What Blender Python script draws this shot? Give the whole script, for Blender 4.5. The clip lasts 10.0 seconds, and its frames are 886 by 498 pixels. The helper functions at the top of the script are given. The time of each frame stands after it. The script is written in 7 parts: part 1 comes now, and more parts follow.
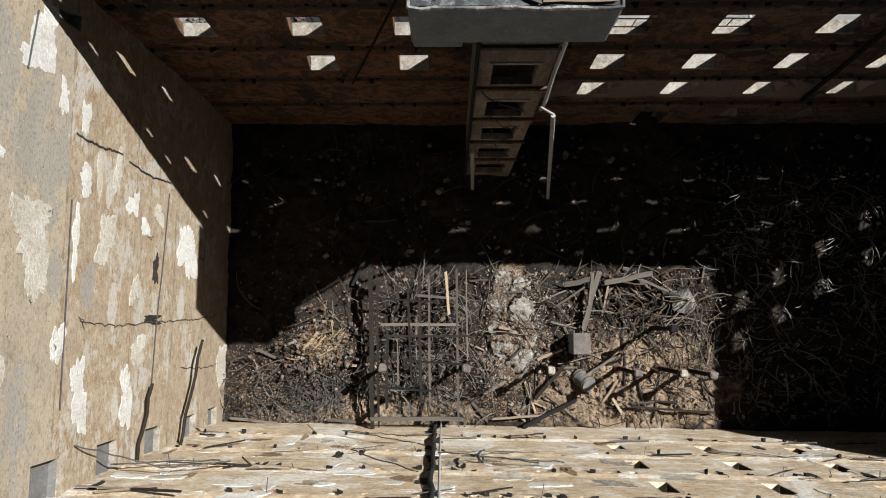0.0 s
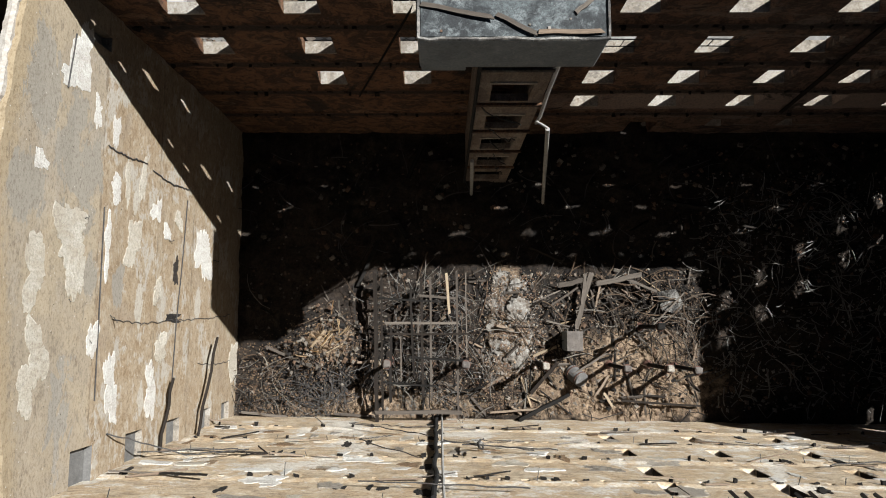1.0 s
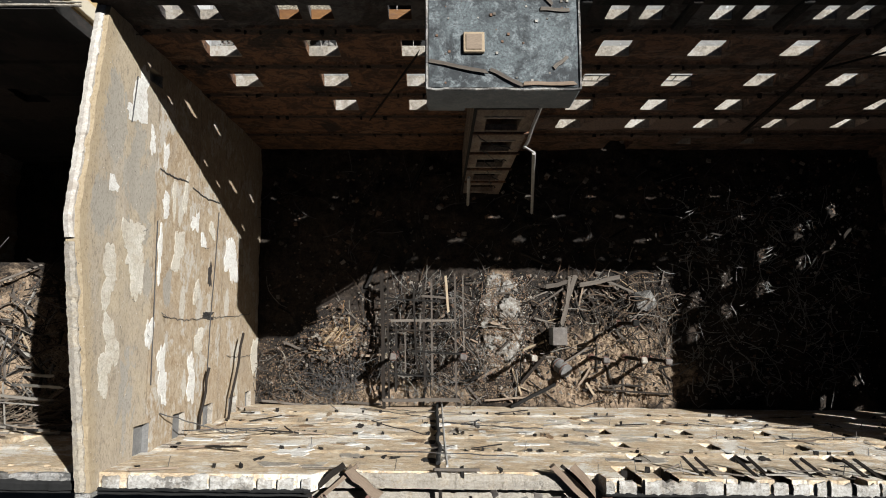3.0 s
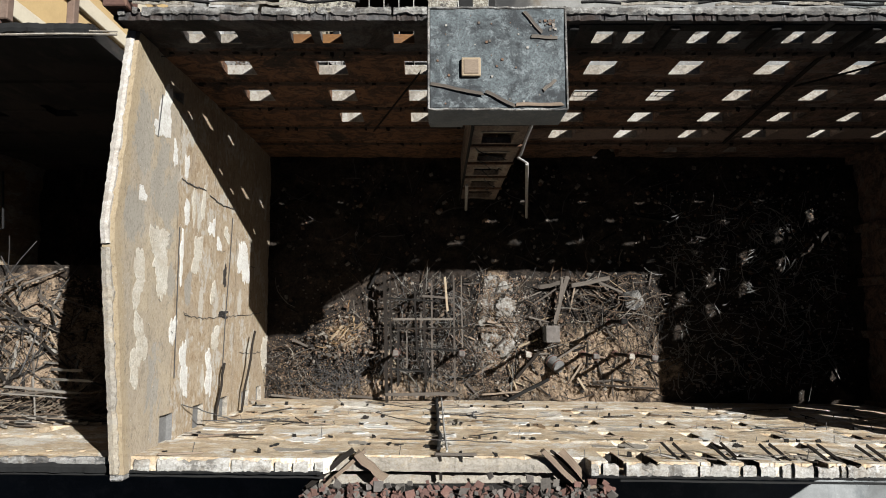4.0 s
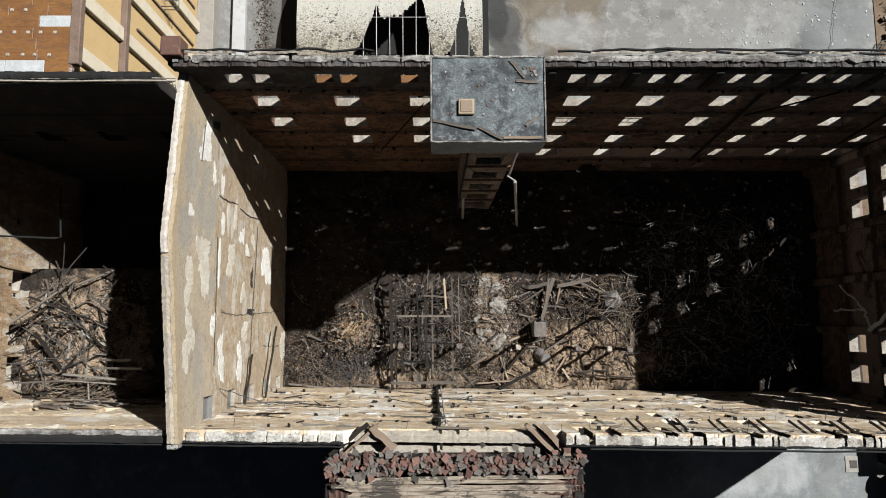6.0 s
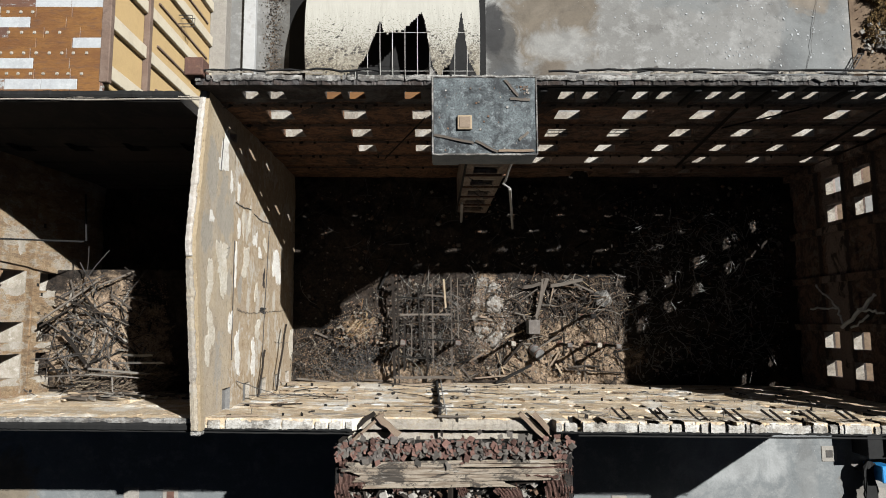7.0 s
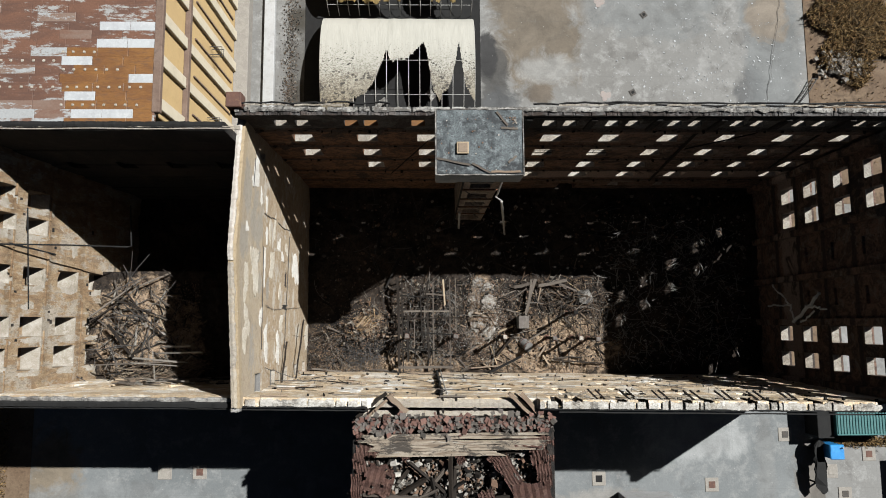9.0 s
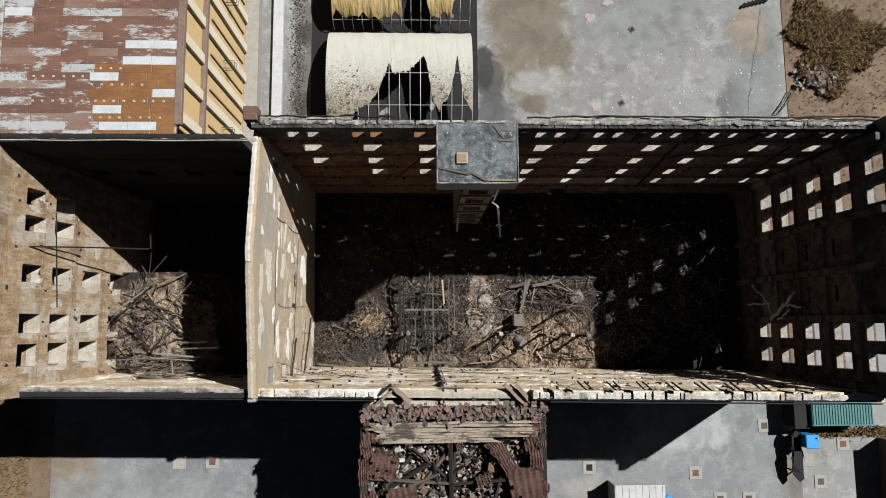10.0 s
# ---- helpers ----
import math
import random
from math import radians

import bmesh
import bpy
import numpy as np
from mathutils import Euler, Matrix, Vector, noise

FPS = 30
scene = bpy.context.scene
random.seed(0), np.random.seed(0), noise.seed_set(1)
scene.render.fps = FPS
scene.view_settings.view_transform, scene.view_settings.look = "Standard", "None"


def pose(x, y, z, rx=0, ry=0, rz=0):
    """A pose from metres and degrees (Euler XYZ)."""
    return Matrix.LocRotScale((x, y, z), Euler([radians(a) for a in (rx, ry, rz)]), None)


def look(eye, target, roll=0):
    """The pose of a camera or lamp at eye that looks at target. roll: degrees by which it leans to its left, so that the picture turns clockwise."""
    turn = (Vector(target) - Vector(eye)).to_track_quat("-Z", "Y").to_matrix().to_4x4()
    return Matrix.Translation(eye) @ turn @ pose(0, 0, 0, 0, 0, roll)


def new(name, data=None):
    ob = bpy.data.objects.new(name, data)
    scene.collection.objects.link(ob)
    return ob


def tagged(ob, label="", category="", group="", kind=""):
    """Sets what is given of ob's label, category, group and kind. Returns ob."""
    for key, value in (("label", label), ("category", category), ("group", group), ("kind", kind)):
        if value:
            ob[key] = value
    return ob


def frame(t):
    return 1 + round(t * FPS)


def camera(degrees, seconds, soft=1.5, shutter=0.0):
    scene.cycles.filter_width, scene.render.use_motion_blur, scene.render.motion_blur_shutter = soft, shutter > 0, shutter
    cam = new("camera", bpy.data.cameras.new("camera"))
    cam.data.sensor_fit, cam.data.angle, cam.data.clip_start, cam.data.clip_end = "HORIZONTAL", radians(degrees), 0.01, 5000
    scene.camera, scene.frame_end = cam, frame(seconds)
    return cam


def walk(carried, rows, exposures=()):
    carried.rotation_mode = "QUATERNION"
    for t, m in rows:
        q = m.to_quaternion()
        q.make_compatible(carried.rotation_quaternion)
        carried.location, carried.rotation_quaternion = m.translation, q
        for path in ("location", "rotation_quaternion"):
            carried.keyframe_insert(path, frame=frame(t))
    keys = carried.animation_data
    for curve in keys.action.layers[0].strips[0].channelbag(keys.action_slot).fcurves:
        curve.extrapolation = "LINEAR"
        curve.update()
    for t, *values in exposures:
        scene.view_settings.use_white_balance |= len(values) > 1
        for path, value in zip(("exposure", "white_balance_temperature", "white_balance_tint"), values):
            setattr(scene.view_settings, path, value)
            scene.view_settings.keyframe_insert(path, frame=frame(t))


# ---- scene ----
EXPOSURE = 1.5
ALBEDO_SCALE = 0.72  # scales every base colour down; less bounced light keeps the shade dark
cam = camera(68.0, 10.0, soft=1.0)
ROWS = [
    (0.0, 0.161, -0.353, 35.164, 6.428, 0.492, -0.066),
    (1.0, -0.113, -0.474, 37.045, 6.509, 0.08, -0.115),
    (2.0, -0.3, -0.571, 39.069, 6.543, -0.211, -0.156),
    (3.0, -0.423, -0.656, 41.234, 6.543, -0.411, -0.19),
    (4.0, -0.508, -0.737, 43.543, 6.52, -0.547, -0.219),
    (5.0, -0.581, -0.824, 45.996, 6.486, -0.65, -0.244),
    (6.0, -0.667, -0.928, 48.594, 6.452, -0.748, -0.267),
    (7.0, -0.792, -1.059, 51.337, 6.429, -0.872, -0.289),
    (8.0, -0.981, -1.226, 54.226, 6.429, -1.049, -0.311),
    (9.0, -1.26, -1.439, 57.262, 6.463, -1.31, -0.336),
    (10.0, -1.653, -1.709, 60.446, 6.544, -1.683, -0.363),
]
walk(cam, [(t, pose(x, y, z, rx, ry, rz)) for t, x, y, z, rx, ry, rz in ROWS], exposures=[(0.0, EXPOSURE + 0.05), (3.0, EXPOSURE + 0.02), (10.0, EXPOSURE - 0.1)])

# ---- light: clear sky, high sun from the north-east ----
SUN = Vector((0.68, 0.42, 1.0)).normalized()
world = bpy.data.worlds.new("sky")
scene.world = world
world.use_nodes = True
sky = world.node_tree.nodes.new("ShaderNodeTexSky")
sky.sky_type, sky.sun_disc = "NISHITA", False
sky.sun_elevation = math.asin(SUN.z)
sky.sun_rotation = math.atan2(SUN.x, SUN.y)
background = world.node_tree.nodes["Background"]
world.node_tree.links.new(sky.outputs[0], background.inputs[0])
background.inputs[1].default_value = 0.0055
sun = new("sun", bpy.data.lights.new("sun", "SUN"))
sun.data.energy, sun.data.angle, sun.data.color = 5.0, radians(0.5), (1.0, 1.0, 0.965)
sun.matrix_world = look(SUN * 90, (0, 0, 0))


# ---- materials ----
class Mat:
    """A node material with short calls."""

    def __init__(self, name, rough=0.9, metal=0.0, placed=False, coat=ALBEDO_SCALE):
        self.m = bpy.data.materials.new(name)
        self.coat = coat
        self.m.use_nodes = True
        self.t = self.m.node_tree
        self.b = self.t.nodes["Principled BSDF"]
        self.b.inputs["Roughness"].default_value = rough
        self.b.inputs["Metallic"].default_value = metal
        self.b.inputs["Specular IOR Level"].default_value = 0.25
        self.co = self.t.nodes.new("ShaderNodeTexCoord").outputs["Object"]
        if placed:
            self.co = self.t.nodes.new("ShaderNodeNewGeometry").outputs["Position"]

    def put(self, sock, v):
        if isinstance(v, bpy.types.NodeSocket):
            self.t.links.new(v, sock)
        elif isinstance(v, (tuple, list)) and len(v) == 3 and sock.type == "RGBA":
            sock.default_value = (*v, 1)
        else:
            sock.default_value = v

    def space(self, scale=(1, 1, 1), turn=(0, 0, 0)):
        n = self.t.nodes.new("ShaderNodeMapping")
        n.inputs["Scale"].default_value, n.inputs["Rotation"].default_value = scale, turn
        self.t.links.new(self.co, n.inputs[0])
        return n.outputs[0]

    def noise(self, scale, detail=5, rough=0.6, at=None, warp=0.0):
        n = self.t.nodes.new("ShaderNodeTexNoise")
        n.inputs["Scale"].default_value, n.inputs["Detail"].default_value, n.inputs["Roughness"].default_value = scale, detail, rough
        n.inputs["Distortion"].default_value = warp
        self.t.links.new(at or self.co, n.inputs[0])
        return n.outputs[0]

    def cells(self, scale, at=None, feature="F1"):
        n = self.t.nodes.new("ShaderNodeTexVoronoi")
        n.feature = feature
        n.inputs["Scale"].default_value = scale
        self.t.links.new(at or self.co, n.inputs["Vector"])
        return n.outputs["Color"], n.outputs["Distance"]

    def ramp(self, v, lo, hi, a=0.0, b=1.0):
        n = self.t.nodes.new("ShaderNodeMapRange")
        for k, w in zip((0, 1, 2, 3, 4), (v, lo, hi, a, b)):
            self.put(n.inputs[k], w)
        return n.outputs[0]

    def mix(self, f, a, b, mode="MIX"):
        n = self.t.nodes.new("ShaderNodeMix")
        n.data_type, n.blend_type = "RGBA", mode
        for k, w in zip((0, 6, 7), (f, a, b)):
            self.put(n.inputs[k], w)
        return n.outputs[2]

    def math(self, op, a, b=0.0):
        n = self.t.nodes.new("ShaderNodeMath")
        n.operation = op
        self.put(n.inputs[0], a), self.put(n.inputs[1], b)
        return n.outputs[0]

    def axis(self, k, at=None):
        n = self.t.nodes.new("ShaderNodeSeparateXYZ")
        self.t.links.new(at or self.co, n.inputs[0])
        return n.outputs[k]

    def random(self):
        return self.t.nodes.new("ShaderNodeObjectInfo").outputs["Random"]

    def island(self):
        return self.t.nodes.new("ShaderNodeNewGeometry").outputs["Random Per Island"]

    def colour(self, v):
        # coat scales the base colour, which weakens bounced light in shade
        self.put(self.b.inputs["Base Color"], self.mix(1.0, v, (self.coat, self.coat, self.coat), "MULTIPLY"))
        return self

    def rough(self, v):
        self.put(self.b.inputs["Roughness"], v)
        return self

    def bump(self, v, depth=0.02, strength=0.6):
        n = self.t.nodes.new("ShaderNodeBump")
        n.inputs["Strength"].default_value, n.inputs["Distance"].default_value = strength, depth
        self.put(n.inputs["Height"], v)
        self.t.links.new(n.outputs[0], self.b.inputs["Normal"])
        return self


def plaster(name, base, worn, pale, grey, streak=(1, 1, 0.25), force=1.0, coat=ALBEDO_SCALE):
    """Old lime plaster: tones, pale patches, weathering, streaks, soot and pitting."""
    m = Mat(name, 0.93, coat=coat)
    at = m.space(streak)
    big, mid = m.noise(0.3, 8, 0.68, warp=0.5), m.noise(1.0, 9, 0.74, warp=0.7)
    drip, thin = m.noise(1.5, 8, 0.72, at, 0.3), m.noise(5.0, 6, 0.74, at)
    fine = m.noise(12, 6, 0.8)
    c = m.mix(m.ramp(mid, 0.46, 0.54), base, worn)
    c = m.mix(m.ramp(drip, 0.53, 0.57, 0, 0.75 * force), c, grey)
    c = m.mix(m.ramp(drip, 0.40, 0.445, 0.8 * force, 0), c, pale)
    c = m.mix(m.ramp(m.math("ADD", big, m.math("MULTIPLY", m.math("SUBTRACT", thin, 0.5), 0.5)), 0.54, 0.58, 0, 0.85), c, pale)
    c = m.mix(m.ramp(thin, 0.52, 0.60, 0, 0.65 * force), c, m.mix(1.0, c, (0.52, 0.46, 0.4), "MULTIPLY"))
    c = m.mix(m.ramp(fine, 0.44, 0.64, 0.0, 0.7), c, m.mix(1.0, c, (0.5, 0.47, 0.43), "MULTIPLY"))
    c = m.mix(m.ramp(m.noise(0.8, 9, 0.76, warp=1.0), 0.60, 0.68, 0, 0.6), c, m.mix(1.0, c, (0.35, 0.32, 0.3), "MULTIPLY"))
    c = m.mix(m.ramp(m.cells(2.6)[1], 0.03, 0.06), (0.05, 0.04, 0.03), c)
    return m.colour(c).bump(m.math("ADD", m.math("MULTIPLY", mid, 0.6), m.math("MULTIPLY", fine, 0.6)), 0.08, 1.0)


def west_plaster(name, spots):
    """Brushed ochre plaster with a smooth grey attic, bleached strokes, white patches and pinholes."""
    m = Mat(name, 0.93, coat=0.52)
    run, long = m.space((1, 0.55, 1.25)), m.space((1, 0.6, 0.8))
    big, mid, fine = m.noise(0.28, 7, 0.6, warp=0.6), m.noise(0.9, 9, 0.72, warp=0.8), m.noise(16, 5, 0.7)
    brush, hair, wash = m.noise(3.6, 9, 0.78, run, 0.4), m.noise(13, 5, 0.7, run), m.noise(0.8, 7, 0.65, long, 0.4)
    c = m.mix(m.ramp(mid, 0.40, 0.60), (0.40, 0.322, 0.232), (0.335, 0.25, 0.163))
    c = m.mix(m.ramp(brush, 0.53, 0.58, 0, 0.9), c, (0.46, 0.40, 0.315))
    c = m.mix(m.ramp(brush, 0.40, 0.45, 0.85, 0), c, (0.26, 0.185, 0.117))
    c = m.mix(m.ramp(m.math("ADD", wash, m.math("MULTIPLY", m.math("SUBTRACT", brush, 0.5), 0.6)), 0.55, 0.60, 0, 0.85), c, (0.47, 0.44, 0.39))
    c = m.mix(m.ramp(wash, 0.36, 0.44, 0.6, 0), c, (0.33, 0.265, 0.20))
    edge = m.math("ADD", m.axis(2), m.math("MULTIPLY", m.math("SUBTRACT", mid, 0.5), 1.1))
    coat = m.mix(m.ramp(big, 0.46, 0.54), (0.385, 0.325, 0.25), (0.43, 0.36, 0.265))
    coat = m.mix(m.ramp(wash, 0.50, 0.66, 0, 0.7), coat, (0.38, 0.34, 0.29))
    coat = m.mix(m.ramp(brush, 0.38, 0.48, 0.6, 0), coat, (0.21, 0.175, 0.135))
    c = m.mix(m.ramp(edge, 14.6, 14.8, 0, 0.95), c, coat)
    # bleached rim below the crest
    rim = m.math("ADD", m.axis(2), m.math("MULTIPLY", m.math("ABSOLUTE", m.math("SUBTRACT", m.axis(1), 2.9)), 0.17))
    c = m.mix(m.ramp(m.math("ADD", rim, m.math("MULTIPLY", m.math("SUBTRACT", brush, 0.5), 2.2)), 19.2, 19.7, 0, 0.8), c, (0.40, 0.315, 0.205))
    # joints between the storeys
    for z in (14.66, 10.42, 7.0, 3.9):
        line = m.math("ADD", m.math("ABSOLUTE", m.math("SUBTRACT", m.axis(2), z)), m.math("MULTIPLY", m.math("SUBTRACT", m.noise(1.3, 6, 0.7), 0.45), 0.35))
        c = m.mix(m.ramp(line, 0.02, 0.06, 0.7, 0.0), c, (0.20, 0.155, 0.11))
    rag = m.math("MULTIPLY", m.math("SUBTRACT", m.noise(0.75, 8, 0.6, m.space((1, 0.6, 1.15)), 0.7), 0.5), 5.5)
    comb = m.math("MULTIPLY", m.math("SUBTRACT", m.noise(3.4, 5, 0.65, m.space((1, 0.6, 1.5))), 0.5), 1.6)
    for y, z, w, h, tone in spots:
        dy = m.math("POWER", m.math("ABSOLUTE", m.math("MULTIPLY", m.math("SUBTRACT", m.axis(1), y), 2 / w)), 1.5)
        dz = m.math("POWER", m.math("ABSOLUTE", m.math("MULTIPLY", m.math("SUBTRACT", m.axis(2), z), 2 / h)), 1.5)
        d = m.math("ADD", m.math("ADD", dy, dz), m.math("ADD", rag, comb))
        c = m.mix(m.ramp(d, 0.92, 1.02, 0.9, 0.0), c, tone)
    c = m.mix(m.ramp(hair, 0.50, 0.60, 0, 0.6), c, m.mix(1.0, c, (0.6, 0.54, 0.48), "MULTIPLY"))
    c = m.mix(m.ramp(fine, 0.52, 0.62, 0.0, 0.35), c, m.mix(1.0, c, (0.6, 0.57, 0.53), "MULTIPLY"))
    c = m.mix(m.ramp(m.noise(1.7, 9, 0.78, m.space((1, 0.6, 1.6)), 1.0), 0.60, 0.65, 0, 0.55), c, m.mix(1.0, c, (0.45, 0.4, 0.36), "MULTIPLY"))
    dots = m.math("MULTIPLY", m.math("LESS_THAN", m.cells(4.5)[1], 0.11), m.ramp(m.noise(0.8, 5, 0.7), 0.5, 0.56))
    c = m.mix(m.math("MULTIPLY", dots, 0.85), c, (0.56, 0.52, 0.46))
    c = m.mix(m.ramp(m.cells(1.9)[1], 0.03, 0.05), (0.05, 0.04, 0.03), c)
    return m.colour(c).bump(m.math("ADD", m.math("MULTIPLY", brush, 0.6), m.math("MULTIPLY", fine, 0.4)), 0.035, 0.8)


def burnt_plaster(name):
    """Soot over brown plaster: warm brown towards the west, blue-black to the east and in the top storey, smoky bands between."""
    m = Mat(name, 0.88)
    band = m.space((0.35, 1, 1.2))
    big, mid, fine, lay = m.noise(0.35, 8, 0.7, warp=0.8), m.noise(1.1, 10, 0.78, warp=1.0), m.noise(9, 6, 0.8), m.noise(1.0, 9, 0.72, band, 0.6)
    warm = m.mix(m.ramp(mid, 0.46, 0.54), (0.185, 0.094, 0.05), (0.065, 0.034, 0.021))
    warm = m.mix(m.ramp(lay, 0.58, 0.62, 0, 0.8), warm, (0.235, 0.145, 0.092))
    cold = m.mix(m.ramp(mid, 0.46, 0.54), (0.165, 0.102, 0.078), (0.062, 0.042, 0.034))
    cold = m.mix(m.ramp(lay, 0.55, 0.59, 0, 0.85), cold, (0.16, 0.135, 0.12))
    side = m.math("ADD", m.axis(0), m.math("MULTIPLY", m.math("SUBTRACT", big, 0.5), 26))
    c = m.mix(m.ramp(side, 4, 16), warm, cold)
    # paler storey low down, tarry black storey at the top
    low = m.math("ADD", m.axis(2), m.math("MULTIPLY", m.math("SUBTRACT", lay, 0.5), 1.5))
    c = m.mix(m.math("MULTIPLY", m.ramp(m.math("ABSOLUTE", m.math("SUBTRACT", low, 5.6)), 1.0, 1.2, 0.75, 0.0), m.ramp(side, 0, 8)), c, (0.27, 0.21, 0.185))
    high = m.math("ADD", m.axis(2), m.math("MULTIPLY", m.math("SUBTRACT", lay, 0.5), 1.5))
    c = m.mix(m.ramp(high, 17.0, 17.2, 0, 0.85), c, m.mix(m.ramp(big, 0.46, 0.54), (0.017, 0.018, 0.020), (0.085, 0.088, 0.092)))
    c = m.mix(m.ramp(mid, 0.62, 0.66, 0, 0.75), c, (0.23, 0.175, 0.14))
    c = m.mix(m.ramp(big, 0.38, 0.43, 0.85, 0), c, (0.016, 0.014, 0.013))
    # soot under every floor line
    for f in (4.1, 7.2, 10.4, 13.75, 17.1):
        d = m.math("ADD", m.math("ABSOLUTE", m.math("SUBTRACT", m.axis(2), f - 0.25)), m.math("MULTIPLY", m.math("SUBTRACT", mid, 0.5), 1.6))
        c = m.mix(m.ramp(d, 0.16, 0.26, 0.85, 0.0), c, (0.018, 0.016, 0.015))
    c = m.mix(m.ramp(fine, 0.48, 0.6, 0, 0.7), c, m.mix(1.0, c, (0.4, 0.38, 0.36), "MULTIPLY"))
    return m.colour(c).bump(m.math("ADD", mid, fine), 0.07, 1.0)


M = {}
M["ochre"] = plaster("ochre_plaster", (0.45, 0.335, 0.215), (0.36, 0.24, 0.14), (0.53, 0.48, 0.41), (0.26, 0.185, 0.125), coat=0.43).m
GREY, CREAM, DULL = (0.325, 0.298, 0.258), (0.50, 0.465, 0.405), (0.33, 0.305, 0.27)
M["west"] = west_plaster("peeling_plaster",
                         ((6.9, 18.0, 2.9, 1.9, GREY), (4.7, 15.9, 3.2, 2.6, GREY), (6.3, 16.0, 1.6, 1.7, GREY), (3.5, 18.3, 2.0, 1.8, GREY), (1.07, 14.9, 1.5, 0.9, GREY), (-3.4, 16.2, 3.0, 1.5, DULL), (0.9, 13.2, 2.2, 0.8, DULL),
                          (0.2, 11.6, 1.6, 0.6, CREAM), (4.3, 12.2, 1.2, 0.6, CREAM), (-3.4, 11.2, 1.5, 0.6, CREAM), (0.6, 6.2, 1.6, 0.7, CREAM), (-5.2, 9.5, 1.0, 1.0, CREAM), (-2.0, 4.5, 2.0, 1.2, CREAM))).m
M["patch_white"] = plaster("white_lime_patch", (0.63, 0.62, 0.595), (0.58, 0.56, 0.53), (0.70, 0.69, 0.67), (0.52, 0.49, 0.45), force=0.3, coat=0.68).m
M["patch_cream"] = plaster("cream_lime_patch", (0.52, 0.485, 0.42), (0.47, 0.425, 0.355), (0.58, 0.55, 0.49), (0.42, 0.37, 0.30), force=0.4, coat=0.66).m
M["bleached"] = plaster("bleached_wall_head", (0.50, 0.485, 0.46), (0.40, 0.37, 0.33), (0.62, 0.61, 0.59), (0.15, 0.14, 0.13), coat=0.55).m
M["ochre_dark"] = plaster("brown_ochre_plaster", (0.33, 0.22, 0.13), (0.27, 0.175, 0.10), (0.40, 0.30, 0.20), (0.17, 0.115, 0.075), coat=0.55).m
M["south"] = plaster("pale_plaster", (0.55, 0.455, 0.335), (0.48, 0.365, 0.24), (0.68, 0.65, 0.60), (0.36, 0.29, 0.21), (0.5, 1, 1), 1.0, coat=0.78).m
M["north"] = burnt_plaster("sooty_plaster").m
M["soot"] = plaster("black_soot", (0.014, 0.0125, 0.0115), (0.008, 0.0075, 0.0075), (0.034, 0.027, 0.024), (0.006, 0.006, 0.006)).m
M["shaft"] = plaster("smoked_plaster", (0.236, 0.186, 0.149), (0.189, 0.145, 0.117), (0.279, 0.239, 0.206), (0.145, 0.117, 0.1)).m
M["render"] = plaster("grey_render", (0.33, 0.30, 0.26), (0.30, 0.272, 0.235), (0.37, 0.325, 0.26), (0.245, 0.228, 0.205), force=0.6).m
M["sill"] = plaster("bleached_sill", (0.33, 0.30, 0.26), (0.27, 0.24, 0.205), (0.38, 0.365, 0.34), (0.19, 0.17, 0.15)).m
M["coping"] = plaster("bleached_coping", (0.21, 0.204, 0.195), (0.11, 0.104, 0.10), (0.34, 0.335, 0.327), (0.055, 0.055, 0.057)).m


def blotch(name, tones, scale, rough=0.9, metal=0.0, grain=(1, 1, 1), depth=0.02, dark=0.5):
    """Three tones laid over each other by noise, with fine grain."""
    m = Mat(name, rough, metal, True)
    at = m.space(grain)
    a, b, f = m.noise(scale, 6, 0.65, at, 0.4), m.noise(scale * 3.1, 6, 0.7, at), m.noise(scale * 14, 4, 0.7, at)
    c = m.mix(m.ramp(a, 0.4, 0.6), tones[0], tones[1])
    c = m.mix(m.ramp(b, 0.52, 0.66, 0, 0.85), c, tones[2])
    c = m.mix(m.ramp(f, 0.35, 0.7, 0, dark), c, m.mix(1.0, c, (0.45, 0.44, 0.43), "MULTIPLY"))
    return m.colour(c).bump(m.math("ADD", b, f), depth, 0.7)


M["grey_coat"] = blotch("smoke_grey_plaster", ((0.12, 0.105, 0.095), (0.085, 0.075, 0.07), (0.16, 0.145, 0.135)), 1.0).m
M["lime"] = blotch("weathered_lime_coping", ((0.42, 0.395, 0.365), (0.28, 0.245, 0.21), (0.50, 0.48, 0.455)), 1.1, dark=0.55).m
M["niche"] = blotch("dark_grey_niche", ((0.15, 0.147, 0.145), (0.11, 0.107, 0.105), (0.19, 0.185, 0.18)), 1.5).m
M["ash"] = blotch("pale_ash", ((0.24, 0.228, 0.21), (0.11, 0.088, 0.07), (0.36, 0.35, 0.335)), 2.4, depth=0.05).m
M["white_plaster"] = blotch("white_plaster", ((0.52, 0.505, 0.485), (0.43, 0.41, 0.38), (0.58, 0.575, 0.565)), 1.6, dark=0.35).m
M["cream_plaster"] = blotch("cream_plaster", ((0.34, 0.31, 0.27), (0.25, 0.22, 0.18), (0.41, 0.39, 0.355)), 1.1, dark=0.6).m


